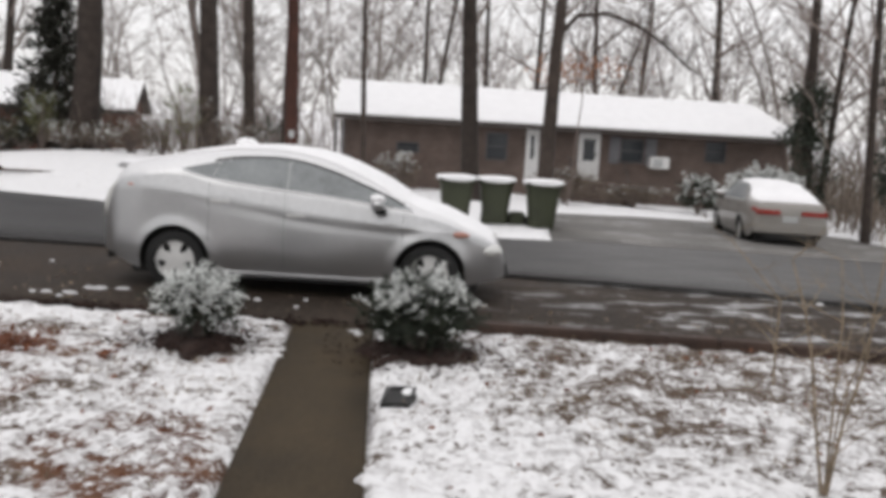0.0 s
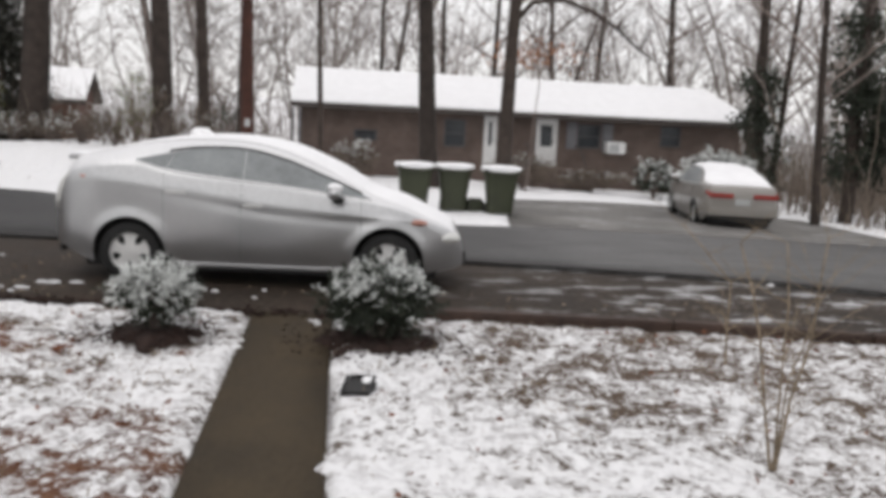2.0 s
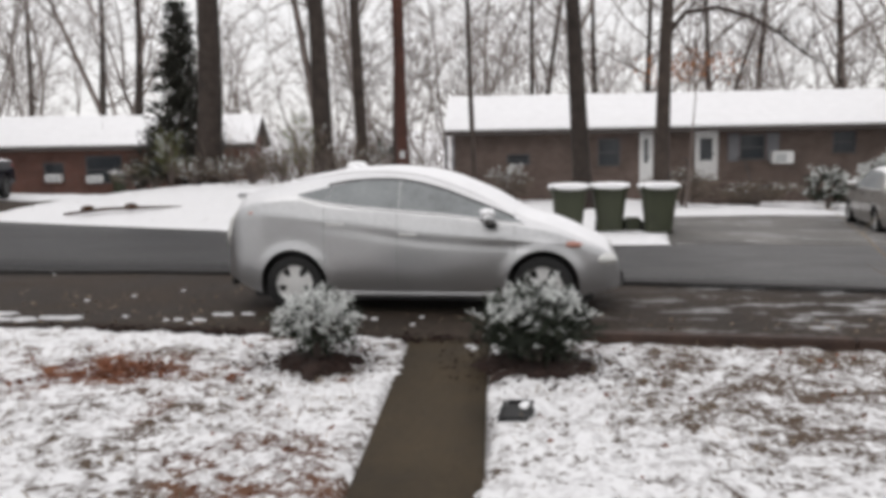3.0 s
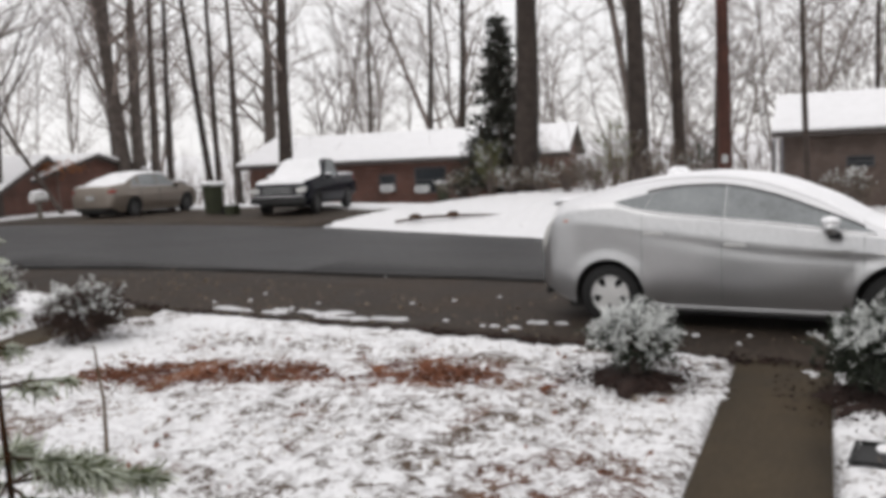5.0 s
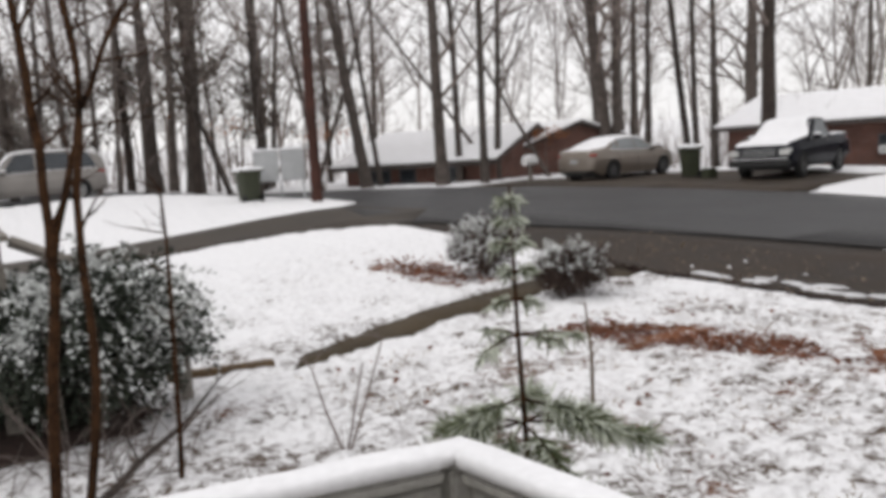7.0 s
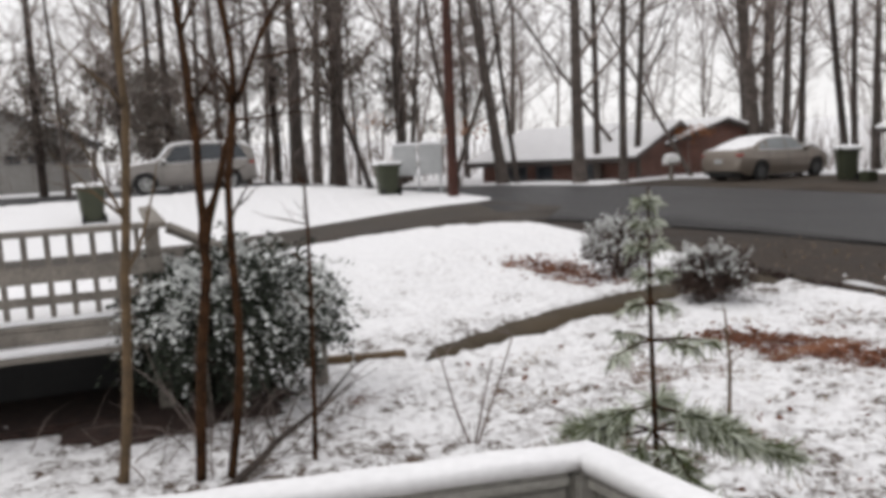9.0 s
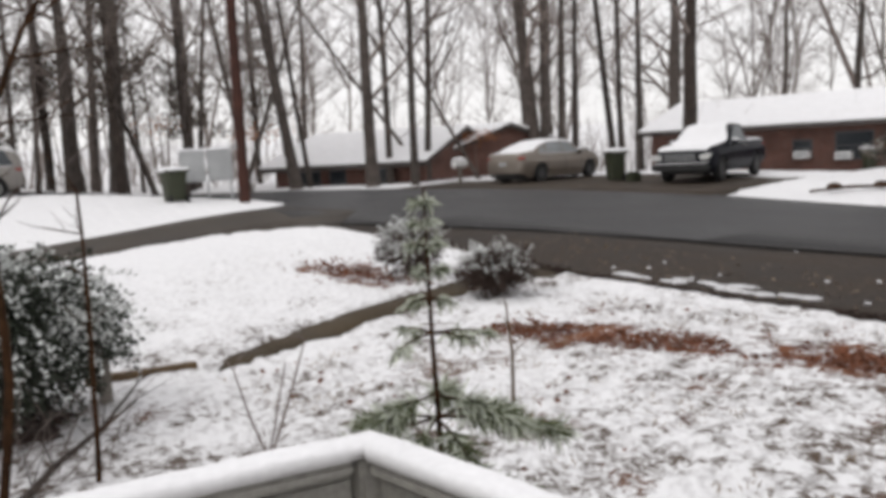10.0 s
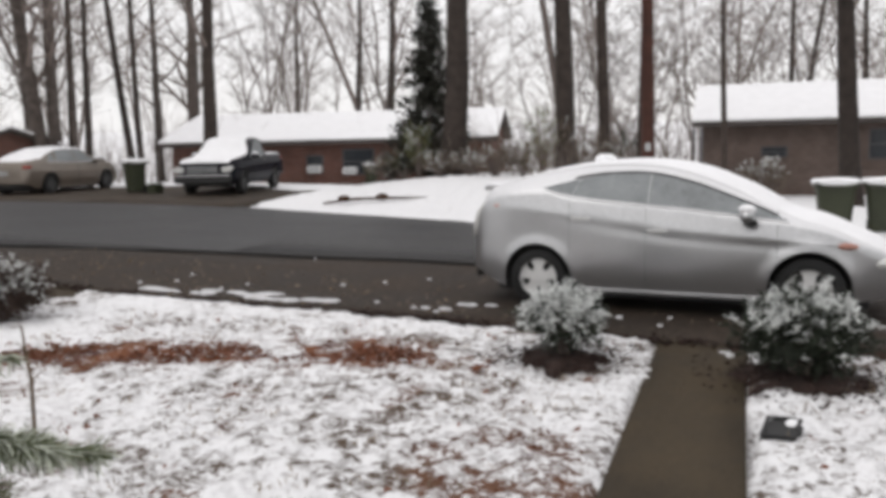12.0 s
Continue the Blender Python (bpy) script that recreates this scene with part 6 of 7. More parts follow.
# ---- grey box cabinets by the corner pole ----
cab = thing("mailbox_cabinet", "grey metal box cabinet on legs with snow on top", "mailbox", pose(-25.1, 9.05, ground_z(-25.1, 9.05), 0, 0, 70))
for k, x in enumerate((-0.78, 0.02)):
    part("box", boxes((x, x + 0.74, -0.25, 0.25, 0.62, 1.55), bevel=0.02), M_GREYMETAL, cab)
    part("panel", boxes((x + 0.06, x + 0.68, -0.262, -0.252, 0.7, 1.47), bevel=0.004), M_GREYMETAL, cab)
    part("snow_cap", boxes((x - 0.02, x + 0.76, -0.28, 0.28, 1.553, 1.63), bevel=0.03), M_SNOW, cab)
for x in (-0.7, 0.0, 0.68):
    part("leg", boxes((x - 0.03, x + 0.03, -0.18, 0.18, 0, 0.62)), M_GREYMETAL, cab)
box_post = thing("mailbox", "snow-capped pale mailbox on a wooden post", "mailbox", pose(-24.3, 18.0, ground_z(-24.3, 18)))
part("post", boxes((-0.05, 0.05, -0.05, 0.05, 0, 0.62)), M_GREYWOOD, box_post)
bm = bmesh.new()
bmesh.ops.create_cone(bm, cap_ends=True, segments=20, radius1=0.16, radius2=0.16, depth=0.5, matrix=pose(0, 0, 0.74, 90, 0, 0))
part("box", bm, M_WHITE, box_post)
bm = bmesh.new()
bmesh.ops.create_icosphere(bm, subdivisions=2, radius=1, matrix=Matrix.LocRotScale((0, 0, 0.9), None, (0.19, 0.27, 0.07)))
part("snow_cap", bm, M_SNOW, box_post)

# ---- thing left lying on the far lawn ----
log = thing("fallen_limb", "dark fallen limb half buried in the snowy lawn", "branch", pose(-10.3, 19.5, ground_z(-10.3, 19.5) + 0.09, 0, -1.5, 22))
V, Fc = [], []
tube_into(V, Fc, [(-1.3, 0, -0.02), (-0.4, 0.05, 0.05), (0.5, -0.04, 0.04), (1.5, 0.05, 0.0)], [0.03, 0.04, 0.035, 0.015], 7)
raw("limb", V, Fc, M_SAPDARK, log)
for x in (-0.75, 0.25):
    bm = bmesh.new()
    bmesh.ops.create_icosphere(bm, subdivisions=2, radius=1, matrix=Matrix.LocRotScale((x, 0, 0.08), None, (0.17, 0.1, 0.09)))
    part("knot", bm, M_SAPDARK, log)

# ---- lawn edge timbers ----
edging = thing("timber_edging", "dark wet landscape timber along the lawn edge", "edging", pose(0, 0, 0))
ends = [(-0.4, 7.26), (0.4, 7.24), (2.6, 7.09), (4.3, 6.84), (6.6, 6.49), (9, 6.15), (12, 5.6)]
for (ax, ay), (bx, by) in zip(ends, ends[1:]):
    L = math.hypot(bx - ax, by - ay)
    ob = part("timber", boxes((0.006, L - 0.006, -0.07, 0.07, -0.06, 0.1), bevel=0.015), M_TIMBER, edging)
    ob.matrix_basis = pose(ax, ay, ground_z(ax, ay), 0, 0, math.degrees(math.atan2(by - ay, bx - ax)))

path_edging = thing("path_edging", "short tan timber edging at the end of the garden path", "edging", pose(0, 0, 0))
EDGE_ENDS = ((-7.1, 1.55), (-6.98, 1.95), (-6.9, 2.4))
for (ax, ay), (bx, by) in zip(EDGE_ENDS, EDGE_ENDS[1:]):
    L = math.hypot(bx - ax, by - ay)
    ob = part("timber", boxes((0.004, L - 0.004, -0.05, 0.05, -0.04, 0.06), bevel=0.012), M_SAPLING, path_edging)
    ob.matrix_basis = pose(ax, ay, ground_z(ax, ay) + 0.03, 0, 0, math.degrees(math.atan2(by - ay, bx - ax)))

# ---- meter lid on the lawn ----
lid = thing("meter_box_lid", "small black plastic meter box lid lying on the snow", "utility box", pose(-0.12, 5.17, 0.045, 5, -3, -6))
part("plate", boxes((-0.105, 0.105, -0.155, 0.155, -0.06, 0.012), bevel=0.03), M_BLACK, lid)
part("rim", boxes((-0.1, -0.075, -0.15, 0.15, 0.008, 0.03), (0.075, 0.1, -0.15, 0.15, 0.008, 0.03), (-0.075, 0.075, -0.15, -0.125, 0.008, 0.03), (-0.075, 0.075, 0.125, 0.15, 0.008, 0.03), bevel=0.008), M_BLACK, lid)
bm = bmesh.new()
bmesh.ops.create_icosphere(bm, subdivisions=2, radius=1, matrix=Matrix.LocRotScale((0.05, 0.09, 0.014), None, (0.04, 0.06, 0.014)))
part("snow_patch", bm, M_SNOW, lid)


# ---- mulch under the two bushes, its colour darkened for their shade ----
# the third bed only paints the dark shade below the deck shrub
for x, y, r in ((-1.75, 6.36, 0.34), (-0.0, 6.34, 0.47), (-6.3, 0.45, 0.8)):
    V, Fc = [Vector((0, 0, 0.075))], []
    n = 72
    for q, z in ((0.5, 0.07), (0.85, 0.055), (1.0, 0.0)):
        for i in range(n):
            a = 2 * math.pi * i / n
            w = r * q * (1 + 0.5 * noise.noise((math.cos(a) * 2 + x, math.sin(a) * 2, 4)) + 0.3 * noise.noise((math.cos(a) * 7 + x, math.sin(a) * 7, 9)))
            V.append(Vector((w * math.cos(a), w * math.sin(a), z + 0.012 * noise.noise((math.cos(a) * 5, math.sin(a) * 5, q * 4)))))
    Fc += [(0, 1 + i, 1 + (i + 1) % n) for i in range(n)]
    for k in (0, 1):
        Fc += [(1 + k * n + i, 1 + (k + 1) * n + i, 1 + (k + 1) * n + (i + 1) % n, 1 + k * n + (i + 1) % n) for i in range(n)]
    bed = tagged(raw("mulch_bed", V, Fc, M_MULCH, smooth=True), "ring of dark red mulch, deepened for shade, under a bush", "mulch", kind="structure")
    bed.location = (x, y, 0)


# ---- own porch rail ----
def plank(name, a, b, width, z0, z1, material, parent, bevel=0.008):
    """A straight board between two plan points."""
    L = math.hypot(b[0] - a[0], b[1] - a[1])
    ob = part(name, boxes((0, L, -width / 2, width / 2, z0, z1), bevel=bevel), material, parent)
    ob.matrix_basis = pose(a[0], a[1], 0, 0, 0, math.degrees(math.atan2(b[1] - a[1], b[0] - a[0])))
    return ob


PORCH = 0.14
corner, east, south = (-1.84, 1.19), (-0.98, 1.31), (-2.3, -1.7)
rail = thing("porch_rail", "grey painted board railing of the porch under a thick snow cap", "railing", pose(0, 0, 0))
for a, b in ((corner, east), (corner, south)):
    d = Vector((b[0] - a[0], b[1] - a[1])).normalized()
    a2 = (a[0] + d.x * 0.052, a[1] + d.y * 0.052)
    plank("top_board", a2, b, 0.085, 0.978, 1.012, M_RAILWOOD, rail)
    for z in (0.855, 0.72, 0.585, 0.45, 0.315, 0.18):
        plank("board", a2, b, 0.03, z, z + 0.115, M_RAILWOOD, rail)
for p in (corner, east, south):
    part("post", boxes((p[0] - 0.05, p[0] + 0.05, p[1] - 0.05, p[1] + 0.05, PORCH, 1.014), bevel=0.008), M_RAILWOOD, rail)
# the cap follows both arms round the corner
line = []
for f in np.linspace(1, 0, 40):
    line.append((corner[0] + (south[0] - corner[0]) * f, corner[1] + (south[1] - corner[1]) * f))
for f in np.linspace(0, 1, 16)[1:]:
    line.append((corner[0] + (east[0] - corner[0]) * f, corner[1] + (east[1] - corner[1]) * f))
V, Fc = [], []
NSEC = 14
for i, p in enumerate(line):
    q0, q1 = line[max(i - 1, 0)], line[min(i + 1, len(line) - 1)]
    d = Vector((q1[0] - q0[0], q1[1] - q0[1])).normalized()
    nrm = Vector((-d.y, d.x))
    wide = 0.052 * (1.12 if i == 39 else 1.0)
    tall = 0.046 + 0.008 * noise.noise((i * 0.35, 1, 0)) - 0.02 * max(0, i - 45) / 9
    for k in range(NSEC):
        t = 2 * math.pi * k / NSEC
        c, s = math.cos(t), math.sin(t)
        off = wide * math.copysign(abs(c) ** 0.6, c)
        zz = 1.013 + tall * 0.5 + tall * 0.5 * math.copysign(abs(s) ** (0.75 if s > 0 else 0.35), s) + 0.004 * noise.noise((i * 0.8, k * 0.9, 2))
        V.append((p[0] + nrm.x * off, p[1] + nrm.y * off, zz))
for i in range(len(line) - 1):
    for k in range(NSEC):
        a, b = i * NSEC + k, i * NSEC + (k + 1) % NSEC
        Fc.append((a, b, b + NSEC, a + NSEC))
Fc += [tuple(reversed(range(NSEC))), tuple(range((len(line) - 1) * NSEC, len(line) * NSEC))]
raw("snow_cap", V, Fc, M_SNOW, rail, "thick rounded snow cap", smooth=True)
tagged(part("porch_floor", boxes((-2.35, 1.6, -1.75, 1.2, -0.05, PORCH)), M_GREYWOOD), "weathered wooden porch floor under the viewpoint", "porch floor", kind="structure")
tagged(part("wall_south", boxes((-2.6, 6, -2.0, -1.8, -0.1, 3.0)), M_SIDING), "plain grey siding wall behind the porch", "wall", kind="structure")

# ---- neighbouring deck ----
deck = thing("deck", "weathered grey wooden deck with slatted railing on posts", "deck", pose(0, 0, 0))
DX, DY0, DY1 = -6.19, -4.2, 0.46
for k in range(16):
    x0 = DX - 0.16 * (k + 1)
    part("deck_board", boxes((x0 + 0.006, x0 + 0.154, DY0, DY1, 0.735, 0.77), bevel=0.004), M_GREYWOOD, deck)
part("snow_layer", boxes((DX - 2.55, DX - 0.02, DY0, DY1 - 0.02, 0.772, 0.806), bevel=0.012), M_SNOW, deck, "trodden snow on the boards")
part("rim_joist", boxes((DX - 0.045, DX - 0.002, DY0, DY1, 0.64, 0.732), bevel=0.004), M_GREYWOOD, deck)
part("rim_joist", boxes((DX - 2.55, DX - 0.05, DY1 - 0.045, DY1 - 0.002, 0.56, 0.732), bevel=0.004), M_GREYWOOD, deck)
part("snow_strip", boxes((DX - 0.06, DX + 0.1, DY0, DY1 - 0.1, 0.588, 0.638), bevel=0.02), M_SNOW, deck)
part("ledger", boxes((DX - 0.06, DX + 0.09, DY0, DY1 - 0.1, 0.545, 0.586), bevel=0.004), M_GREYWOOD, deck)
part("top_rail", boxes((DX - 0.1, DX + 0.05, DY0, DY1 + 0.04, 1.355, 1.395), bevel=0.006), M_GREYWOOD, deck)
part("top_rail", boxes((DX - 2.55, DX - 0.105, DY1 - 0.09, DY1 + 0.04, 1.355, 1.395), bevel=0.006), M_GREYWOOD, deck)
part("middle_rail", boxes((DX - 0.035, DX - 0.002, DY0, DY1, 1.045, 1.155), bevel=0.004), M_GREYWOOD, deck)
part("bottom_rail", boxes((DX - 0.06, DX - 0.02, DY0, DY1, 0.895, 0.955), bevel=0.004), M_GREYWOOD, deck)
for k in range(32):
    y = DY1 - 0.16 - 0.14 * k
    if y > DY0:
        part("baluster", boxes((DX - 0.075, DX - 0.04, y - 0.018, y + 0.018, 0.81, 1.354)), M_GREYWOOD, deck)
for y in (DY1 - 0.06, -1.5, -3.4):
    part("post", boxes((DX - 0.16, DX - 0.077, y - 0.05, y + 0.05, -0.1, 1.354), bevel=0.006), M_GREYWOOD, deck)
# dark panels added to paint the unlit void below the deck
part("skirt", boxes((DX - 1.0, DX - 0.92, DY0, DY1 + 0.5, -0.1, 0.73)), M_BLACK, deck, "black panel standing for the dark void underneath")
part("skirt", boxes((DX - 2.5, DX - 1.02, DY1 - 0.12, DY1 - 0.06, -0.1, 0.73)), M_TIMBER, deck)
# dark slab hides the snow so the ground here reads as shaded
tagged(part("under_deck_shade_slab", boxes((DX - 0.9, DX - 0.02, DY0, DY1 + 0.75, -0.2, 0.075), bevel=0.02), M_MULCH), "dark slab standing for the black shade under the deck", "soil", kind="structure")
V, Fc = [], []
tube_into(V, Fc, [(DX - 0.2, DY1 + 0.05, 1.34), (DX - 0.25, DY1 + 0.55, 1.08), (DX - 0.25, DY1 + 1.1, 0.75)], [0.04, 0.04, 0.04], 4)
raw("stair_rail", V, Fc, M_GREYWOOD, deck)
part("stair_post", boxes((DX - 0.29, DX - 0.21, DY1 + 1.06, DY1 + 1.14, -0.05, 0.8)), M_GREYWOOD, deck)


# ---- saplings near the porch ----
def sapling(name, label, stems, material, twigs=14, seed=1, top=None, twig_len=0.5):
    """Thin stems through plan points, with side twigs."""
    rng = random.Random(seed)
    base = Vector((stems[0][0][0][0], stems[0][0][0][1], 0))
    root = thing(name, label, "sapling", Matrix.Translation(base))
    for pts, r in stems:
        pts = [Vector(p) - base for p in pts]
        if top:
            d = (pts[-1] - pts[-2]).normalized()
            pts += [pts[-1] + d * 0.6 * k + Vector((0.05 * math.sin(k), 0.04 * k, 0.0)) for k in range(1, top + 1)]
        V, Fc = [], []
        fine = []
        for a, b in zip(pts, pts[1:]):
            fine += [a, a.lerp(b, 0.5) + Vector((rng.gauss(0, 0.008), rng.gauss(0, 0.008), 0))]
        fine.append(pts[-1])
        n = len(fine)
        rad = [r * (1 - 0.7 * i / n) for i in range(n)]
        tube_into(V, Fc, fine, rad, 8)
        raw("stem", V, Fc, material, root, smooth=True)
        V, Fc = [], []
        for k in range(twigs):
            i = rng.randint(n // 4, n - 1)
            a = rng.uniform(0, 6.28)
            q = bough(V, Fc, fine[i], (math.cos(a), math.sin(a), rng.uniform(0.2, 1.4)), twig_len * rng.uniform(0.5, 1.4), rad[i] * 0.4 + 0.0015, 4, 4, 0.05, rng)
            for _ in range(2):
                b = a + rng.uniform(-1, 1)
                bough(V, Fc, q[rng.randint(1, 3)], (math.cos(b), math.sin(b), rng.uniform(0.1, 1.2)), twig_len * 0.5, rad[i] * 0.2 + 0.001, 3, 3, 0.03, rng)
        tagged(raw("branching", V, Fc, material, root), kind="stuff")
    return root


sapling("sapling", "slender golden-brown sapling beside the porch", [([(-5.04, 0.09, -0.05), (-5.05, 0.19, 0.89), (-5.05, 0.24, 1.49), (-5.04, 0.29, 2.08), (-5.04, 0.29, 2.66)], 0.03)], M_SAPLING, 12, 1, 3)
sapling("sapling", "dark forked sapling beside the porch", [
    ([(-4.89, 0.5, -0.05), (-4.88, 0.56, 0.71), (-4.88, 0.63, 1.22), (-4.88, 0.63, 1.47), (-4.88, 0.63, 1.89), (-4.88, 0.61, 2.3), (-4.88, 0.58, 2.64)], 0.031),
    ([(-4.88, 0.63, 1.3), (-4.87, 0.72, 1.64), (-4.86, 0.8, 1.91), (-4.85, 0.85, 2.26), (-4.86, 0.82, 2.64)], 0.02)], M_SAPDARK, 12, 2, 3)
sapling("sapling", "dark slender sapling with a side stem", [
    ([(-4.83, 0.65, -0.05), (-4.81, 0.76, 0.69), (-4.81, 0.76, 1.22), (-4.81, 0.77, 1.67), (-4.81, 0.82, 1.99), (-4.8, 0.84, 2.29), (-4.81, 0.8, 2.63)], 0.025),
    ([(-4.81, 0.82, 2.05), (-4.79, 0.94, 2.31), (-4.76, 1.11, 2.63)], 0.015)], M_SAPDARK, 10, 3, 3)
sapling("sapling", "thin grey whip of a sapling in the snow", [([(-4.81, 1.13, -0.05), (-4.8, 1.16, 0.63), (-4.8, 1.18, 1.17), (-4.8, 1.18, 1.64)], 0.017)], M_SAPDARK, 8, 4, None, 0.3)
sapling("sapling", "leafless many-stemmed shrub sapling on the lawn", [
    ([(2.1, 4.01, -0.05), (1.98, 4.07, 0.73), (1.85, 4.13, 1.22)], 0.01), ([(2.1, 4.01, -0.05), (2.14, 3.99, 0.45), (2.2, 3.96, 0.77), (2.22, 3.95, 1.29)], 0.01),
    ([(2.1, 4.01, -0.05), (2.09, 4.02, 0.63), (2.05, 4.03, 1.24)], 0.008), ([(2.1, 4.01, -0.05), (2.16, 4.08, 0.5), (2.3, 4.1, 0.95)], 0.007), ([(2.62, 5.92, -0.05), (2.6, 5.93, 0.68), (2.25, 6.07, 1.08)], 0.01)], M_STRAW, 9, 5, None, 0.35)
sapling("sapling", "cluster of thin grey stems in the snow", [
    ([(-4.68, 2.07, -0.05), (-4.74, 1.92, 0.52)], 0.009), ([(-4.68, 2.08, -0.05), (-4.57, 2.31, 0.66)], 0.009), ([(-4.68, 2.07, -0.05), (-4.63, 2.2, 0.53)], 0.008)], M_TWIG, 4, 6, None, 0.2)
sapling("sapling", "short brown weedy stem on the lawn", [([(-4.35, 3.7, -0.05), (-4.37, 3.73, 0.35), (-4.4, 3.72, 0.68)], 0.014)], M_SAPLING, 8, 7, None, 0.12)


FALLEN = thing("fallen_branch", "grey dead branch lying slantwise across the snow below the saplings", "branch", pose(-4.66, 0.68, 0.04))
V, Fc = [], []
dead = [(0.15, -0.12, 0.0), (-0.16, 0.13, 0.04), (-0.34, 0.27, 0.08), (-0.62, 0.6, 0.16), (-0.85, 0.9, 0.34)]
tube_into(V, Fc, dead, [0.026, 0.024, 0.02, 0.014, 0.006], 7)
raw("limb", V, Fc, M_BARK, FALLEN, smooth=True)
V, Fc = [], []
twig_rng = random.Random(77)
for k in range(8):
    bough(V, Fc, Vector(dead[1 + k % 4]), (-0.8 + twig_rng.gauss(0, 0.5), 0.5 + twig_rng.gauss(0, 0.5), 0.5), twig_rng.uniform(0.2, 0.5), 0.006, 4, 4, 0.05, twig_rng)
tagged(raw("twigs", V, Fc, M_BARK, FALLEN), kind="stuff")


def brambles():
    rng = random.Random(9)
    V, Fc = [], []
    for k in range(55):
        x, y = rng.gauss(-5.5, 0.4), rng.gauss(0.7, 0.5)
        if x > -4.4:
            continue
        bough(V, Fc, (x, y, -0.02), (rng.uniform(-1, 1), rng.uniform(-1, 1), rng.uniform(0.3, 1.4)), rng.uniform(0.4, 1.3), 0.006, 3, 6, -0.1, rng)
    return tagged(raw("brambles", V, Fc, M_TWIG), "tangle of thin grey bramble stems under the saplings", "brambles", kind="stuff")


brambles()


# ---- young pine behind the rail ----
def young_pine(x, y, h):
    rng = random.Random(21)
    root = thing("young_pine", "young pine with snow-dusted needles on sparse whorled branches", "pine tree", pose(x, y, ground_z(x, y)))
    V, Fc = [], []
    tube_into(V, Fc, [(0.03, -0.02, 0), (0.02, 0, h * 0.35), (0, 0, h * 0.7), (0, 0, h)], [0.014, 0.011, 0.008, 0.0035], 8)
    raw("trunk", V, Fc, M_SAPDARK, root, smooth=True)
    for z, L, cnt, green in ((0.56, 0.38, 5, 0.85), (0.82, 0.46, 6, 0.7), (0.9, 0.26, 3, 0.45), (1.12, 0.2, 4, 0.4), (1.24, 0.08, 4, 0.35), (1.33, 0.06, 4, 0.35), (1.42, 0.07, 4, 0.35), (1.5, 0.04, 3, 0.35), (1.57, 0.025, 3, 0.4)):
        for k in range(cnt):
            a = 2 * math.pi * (k + rng.uniform(-0.3, 0.3)) / cnt
            l1 = L * rng.uniform(0.75, 1.15)
            rise = 0.45 if z > 1.25 else (0.12 if z > 1 else -0.05)
            pts = [Vector((math.cos(a) * l1 * t, math.sin(a) * l1 * t, z + l1 * (rise * t - 0.2 * t * t))) for t in (0, 0.33, 0.66, 1)]
            V, Fc = [], []
            tube_into(V, Fc, pts, [0.006, 0.005, 0.004, 0.003], 5)
            br = raw("branch", V, Fc, M_SAPDARK, root)
            for mt, nm, share in ((M_PINE, "foliage", green), (M_PINEFROST, "snow_on_foliage", 1 - green)):
                V, Fc = [], []
                for q in range(int((340 if z < 1.0 else 90) * share * (0.3 + l1 / 0.36))):
                    t = rng.uniform(0.2, 1.0) ** 0.8
                    i = min(int(t * 3), 2)
                    p = pts[i].lerp(pts[i + 1], t * 3 - i)
                    d = Vector((math.cos(a), math.sin(a), rise - 0.25)) * 0.8 + Vector((rng.gauss(0, 1), rng.gauss(0, 1), rng.gauss(0, 0.8))) * 0.6
                    d.normalize()
                    u = d.cross(Vector((rng.gauss(0, 1), rng.gauss(0, 1), rng.gauss(0, 1)))).normalized() * (0.0036 if mt is M_PINE else 0.005)
                    s = rng.uniform(0.05, 0.1) * (1.0 if z < 1.0 else 0.55)
                    e = p + d * s - Vector((0, 0, 0.015))
                    b = len(V)
                    V += [p - u, p + u, e + u * 0.4, e - u * 0.4]
                    Fc.append((b, b + 1, b + 2, b + 3))
                raw(nm, V, Fc, mt, br)
    return root


young_pine(-2.425, 1.79, 1.62)


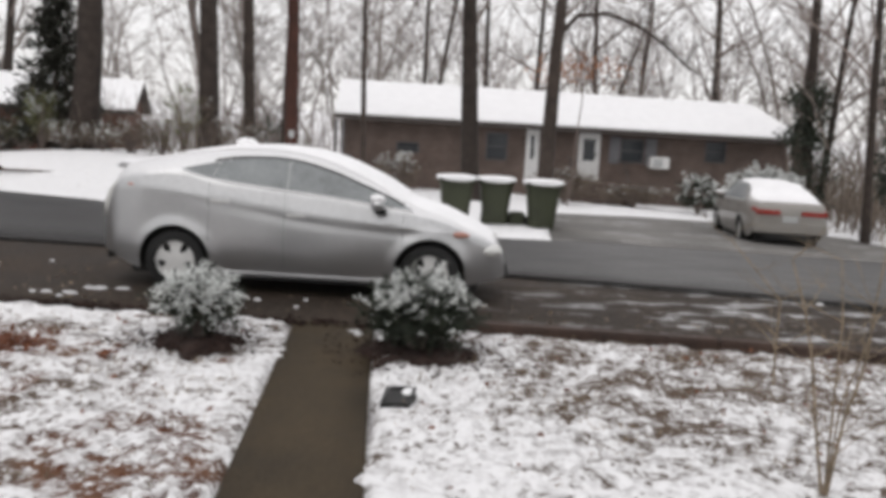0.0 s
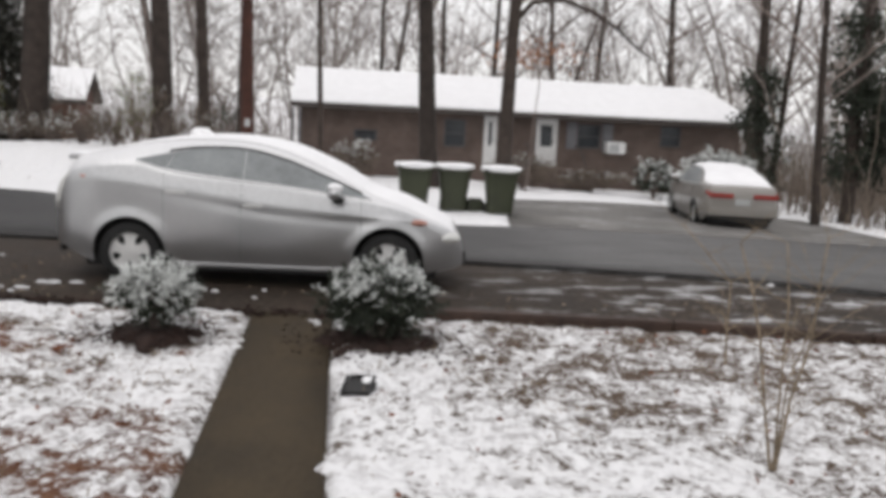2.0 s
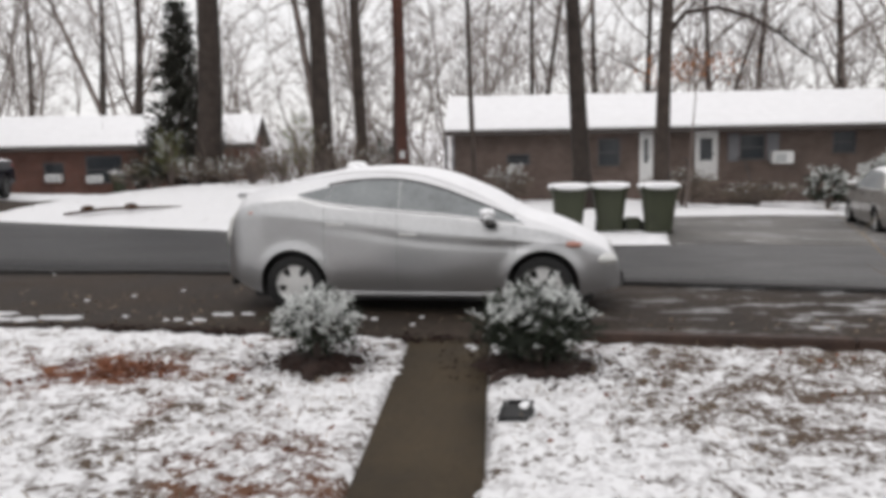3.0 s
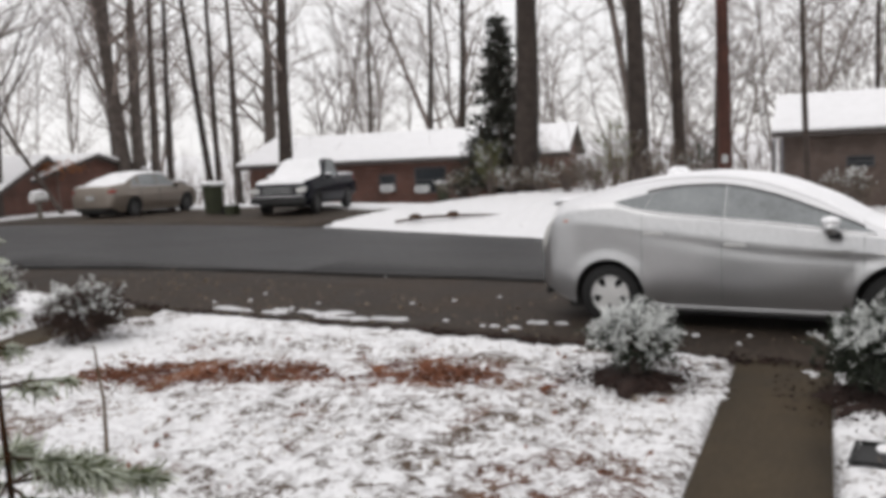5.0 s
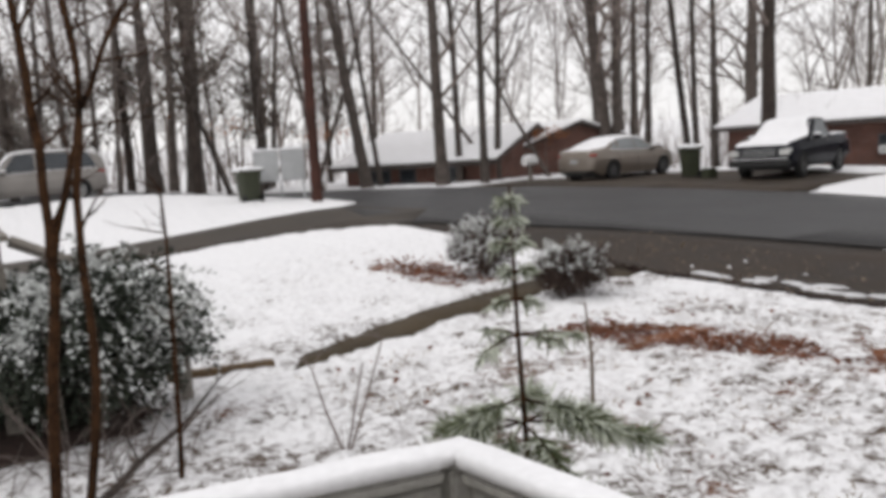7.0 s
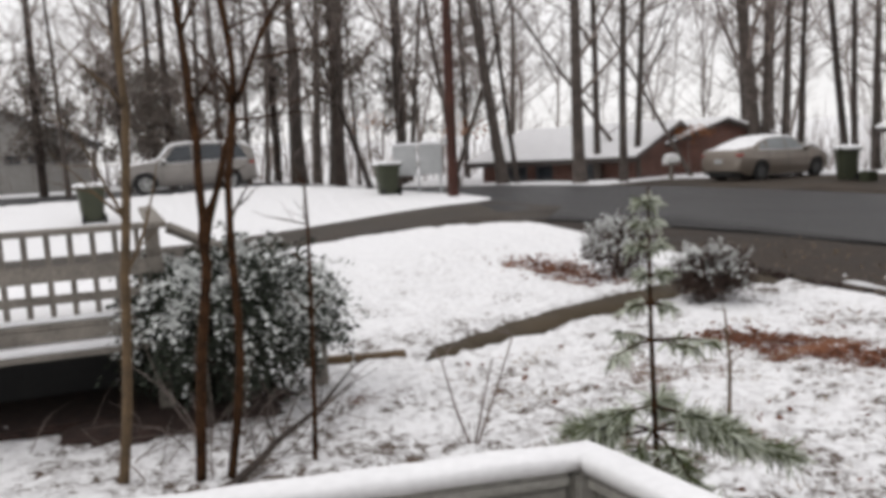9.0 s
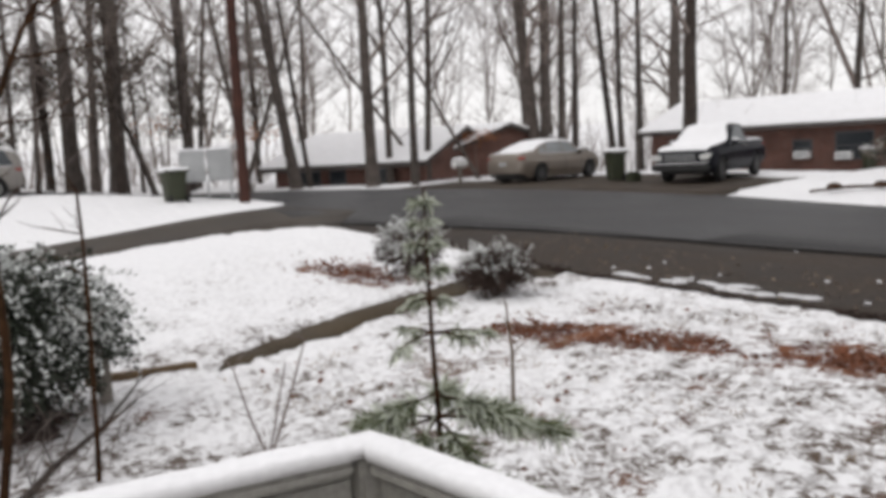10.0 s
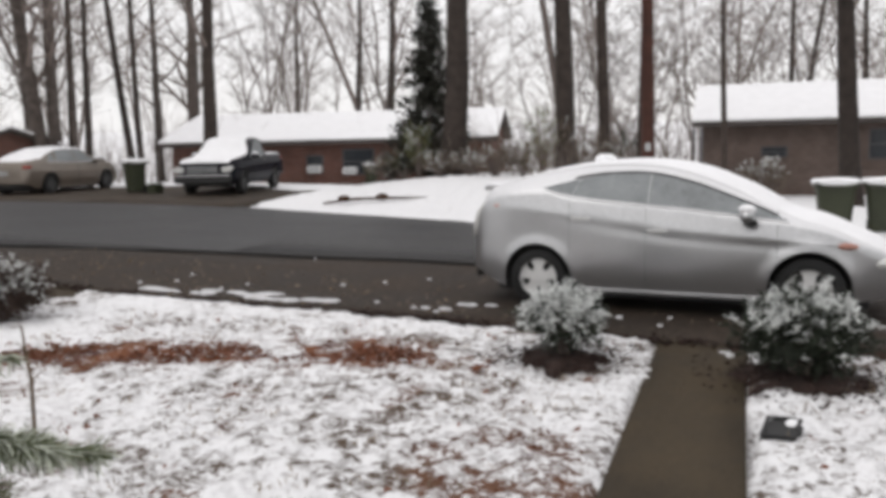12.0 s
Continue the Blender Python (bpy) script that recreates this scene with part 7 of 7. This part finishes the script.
# ---- slush, litter and grass ----
def snow_patches():
    """Flat leftover patches of slush on the gravel."""
    rng = random.Random(4)
    V, Fc = [], []
    spots = [(-7.0, 8.05, 0.5, 0.09), (-6.2, 8.2, 0.45, 0.07), (-5.6, 8.02, 0.35, 0.06), (-5.1, 8.1, 0.35, 0.06), (-3.56, 8.05, 0.17, 0.05), (-3.2, 8.35, 0.2, 0.05), (-0.57, 7.03, 0.16, 0.06), (-1.7, 8.2, 0.1, 0.04)]
    for k in range(22):
        x = rng.uniform(-8, 0.9)
        spots.append((x, rng.uniform(7.75, 9.9 if x < -4 else 8.6), rng.uniform(0.02, 0.06), rng.uniform(0.015, 0.03)))
    ragged = []
    for x, y, rx, ry in spots:
        for k in range(max(1, int(rx * 22))):
            f = rng.uniform(-1, 1)
            ragged.append((x + f * rx, y + rng.gauss(0, ry * 0.5), rx * rng.uniform(0.12, 0.32) + 0.02, ry * rng.uniform(0.3, 0.7) + 0.008))
    for x, y, rx, ry in ragged:
        b = len(V)
        g = ground_z(x, y) - 0.012
        n = 18
        g += rng.uniform(0, 0.004)
        V.append(Vector((x, y, g + 0.018)))
        for r, zz in ((0.7, 0.015), (1.0, -0.004)):
            for i in range(n):
                a = 2 * math.pi * i / n
                w = r * (1 + 0.7 * noise.noise((x * 3 + math.cos(a) * 2.2, y * 3 + math.sin(a) * 2.2, 0)))
                dy = 0.09 * noise.noise((x + rx * math.cos(a) * 3, y, 7)) * min(1, rx / 0.3)
                V.append(Vector((x + rx * w * math.cos(a), y + dy + ry * w * math.sin(a), g + zz)))
        for i in range(n):
            j = (i + 1) % n
            Fc += [(b, b + 1 + i, b + 1 + j), (b + 1 + i, b + 1 + n + i, b + 1 + n + j, b + 1 + j)]
    return tagged(raw("slush_patches", V, Fc, M_SLUSH, smooth=True), "leftover patches of slush on the wet gravel", "slush", kind="stuff")


snow_patches()


def litter(name, label, material, seed, n, size, aspect, place, upright, lift=0.045):
    rng = random.Random(seed)
    ps = []
    while len(ps) < n:
        q = place(rng)
        if q is None:
            continue
        x, y = q
        up = rng.uniform(0.4, 1.2) if upright else rng.uniform(-0.05, 0.35)
        ps.append((Vector((x, y, ground_z(x, y) + (0.02 if upright else lift + rng.uniform(0, 0.015)))), Vector((rng.gauss(0, 1), rng.gauss(0, 1), up)).normalized()))
    V, Fc = leaf_cloud(ps, size, rng, aspect, 0.15)
    return tagged(raw(name, V, Fc, material), label, "ground litter", kind="stuff")


def on_lawn(x, y):
    return not (-1.2 < x < -0.1 and y < 7.4) and not (x < -6.5 and abs(x + 7.6) < 1.2) and y < 7.0


def red_band(rng):
    x = rng.uniform(-6.2, -2.2)
    y = 5.66 + 0.25 * math.sin(x * 1.3) + 0.16 * (x + 4.2) - 0.06 + rng.gauss(0, 0.17)
    return (x, y) if noise.noise((x * 1.4, y * 1.4, 8)) > -0.2 else None


def anywhere(rng):
    x, y = rng.uniform(-7, 4.2), rng.uniform(2.0, 7.0)
    return (x, y) if on_lawn(x, y) and noise.noise((x * 1.1, y * 1.1, 5)) > -0.1 else None


def tufts(rng):
    x, y = rng.uniform(-6.5, 4.4), rng.uniform(2.4, 7.1)
    dense = noise.noise((x * 2.2, y * 2.2, 1)) + 0.5 * noise.noise((x * 6, y * 6, 2))
    return (x, y) if on_lawn(x, y) and dense > 0.15 and (x < -0.9 or y > 4.3 or rng.random() < 0.2) else None


def red_spot(rng):
    return (rng.gauss(-10.2, 0.7), rng.gauss(5.75, 0.25))


litter("fallen_leaves", "dry red-brown leaves in a bare strip of lawn", M_DRYLEAF, 61, 1700, 0.05, 0.6, red_band, False)
def bush_skirt(rng):
    bx, by, r = rng.choice(((-1.75, 6.36, 0.26), (0.0, 6.34, 0.34)))
    return (bx + rng.gauss(0, r), by + rng.gauss(0, r * 0.9))


litter("fallen_leaves", "dark wet leaves and bark scraps round the two bushes", M_MULCH, 67, 1500, 0.045, 0.5, bush_skirt, False, 0.05)
litter("fallen_leaves", "scattered dry leaves on the snowy lawn", M_DRYLEAF, 62, 350, 0.05, 0.6, anywhere, False)
litter("fallen_leaves", "patch of red-brown leaves beside the garden path", M_DRYLEAF, 63, 380, 0.07, 0.6, red_spot, False)


def edge_line(rng):
    k = rng.randrange(2, 7)
    (ax, ay), (bx, by) = LAWN_EDGE[k], LAWN_EDGE[k + 1]
    t = rng.random()
    x, y = ax + (bx - ax) * t, ay + (by - ay) * t
    w = 0.5 + noise.noise((x * 1.7, 0, 3))
    return (x, y + rng.gauss(0.04, 0.07)) if rng.random() < w else None


litter("fallen_leaves", "dark wet leaves gathered along the lawn's edge", M_MULCH, 65, 1800, 0.06, 0.5, edge_line, False, 0.012)


def on_gravel(rng):
    x = rng.uniform(-11, 4)
    y = rng.uniform(7.7, 10.6)
    return (x, y) if (y < 8.4 or x < -3.6) and y < 9.5 + 0.2 * abs(x + 5) else None


litter("fallen_leaves", "pale leaf scraps strewn on the wet gravel", M_STRAW, 66, 420, 0.05, 0.5, on_gravel, False, -0.004)
litter("grass_tufts", "dead grass blades poking through thin snow", M_STRAW, 64, 5000, 0.06, 0.12, tufts, True)
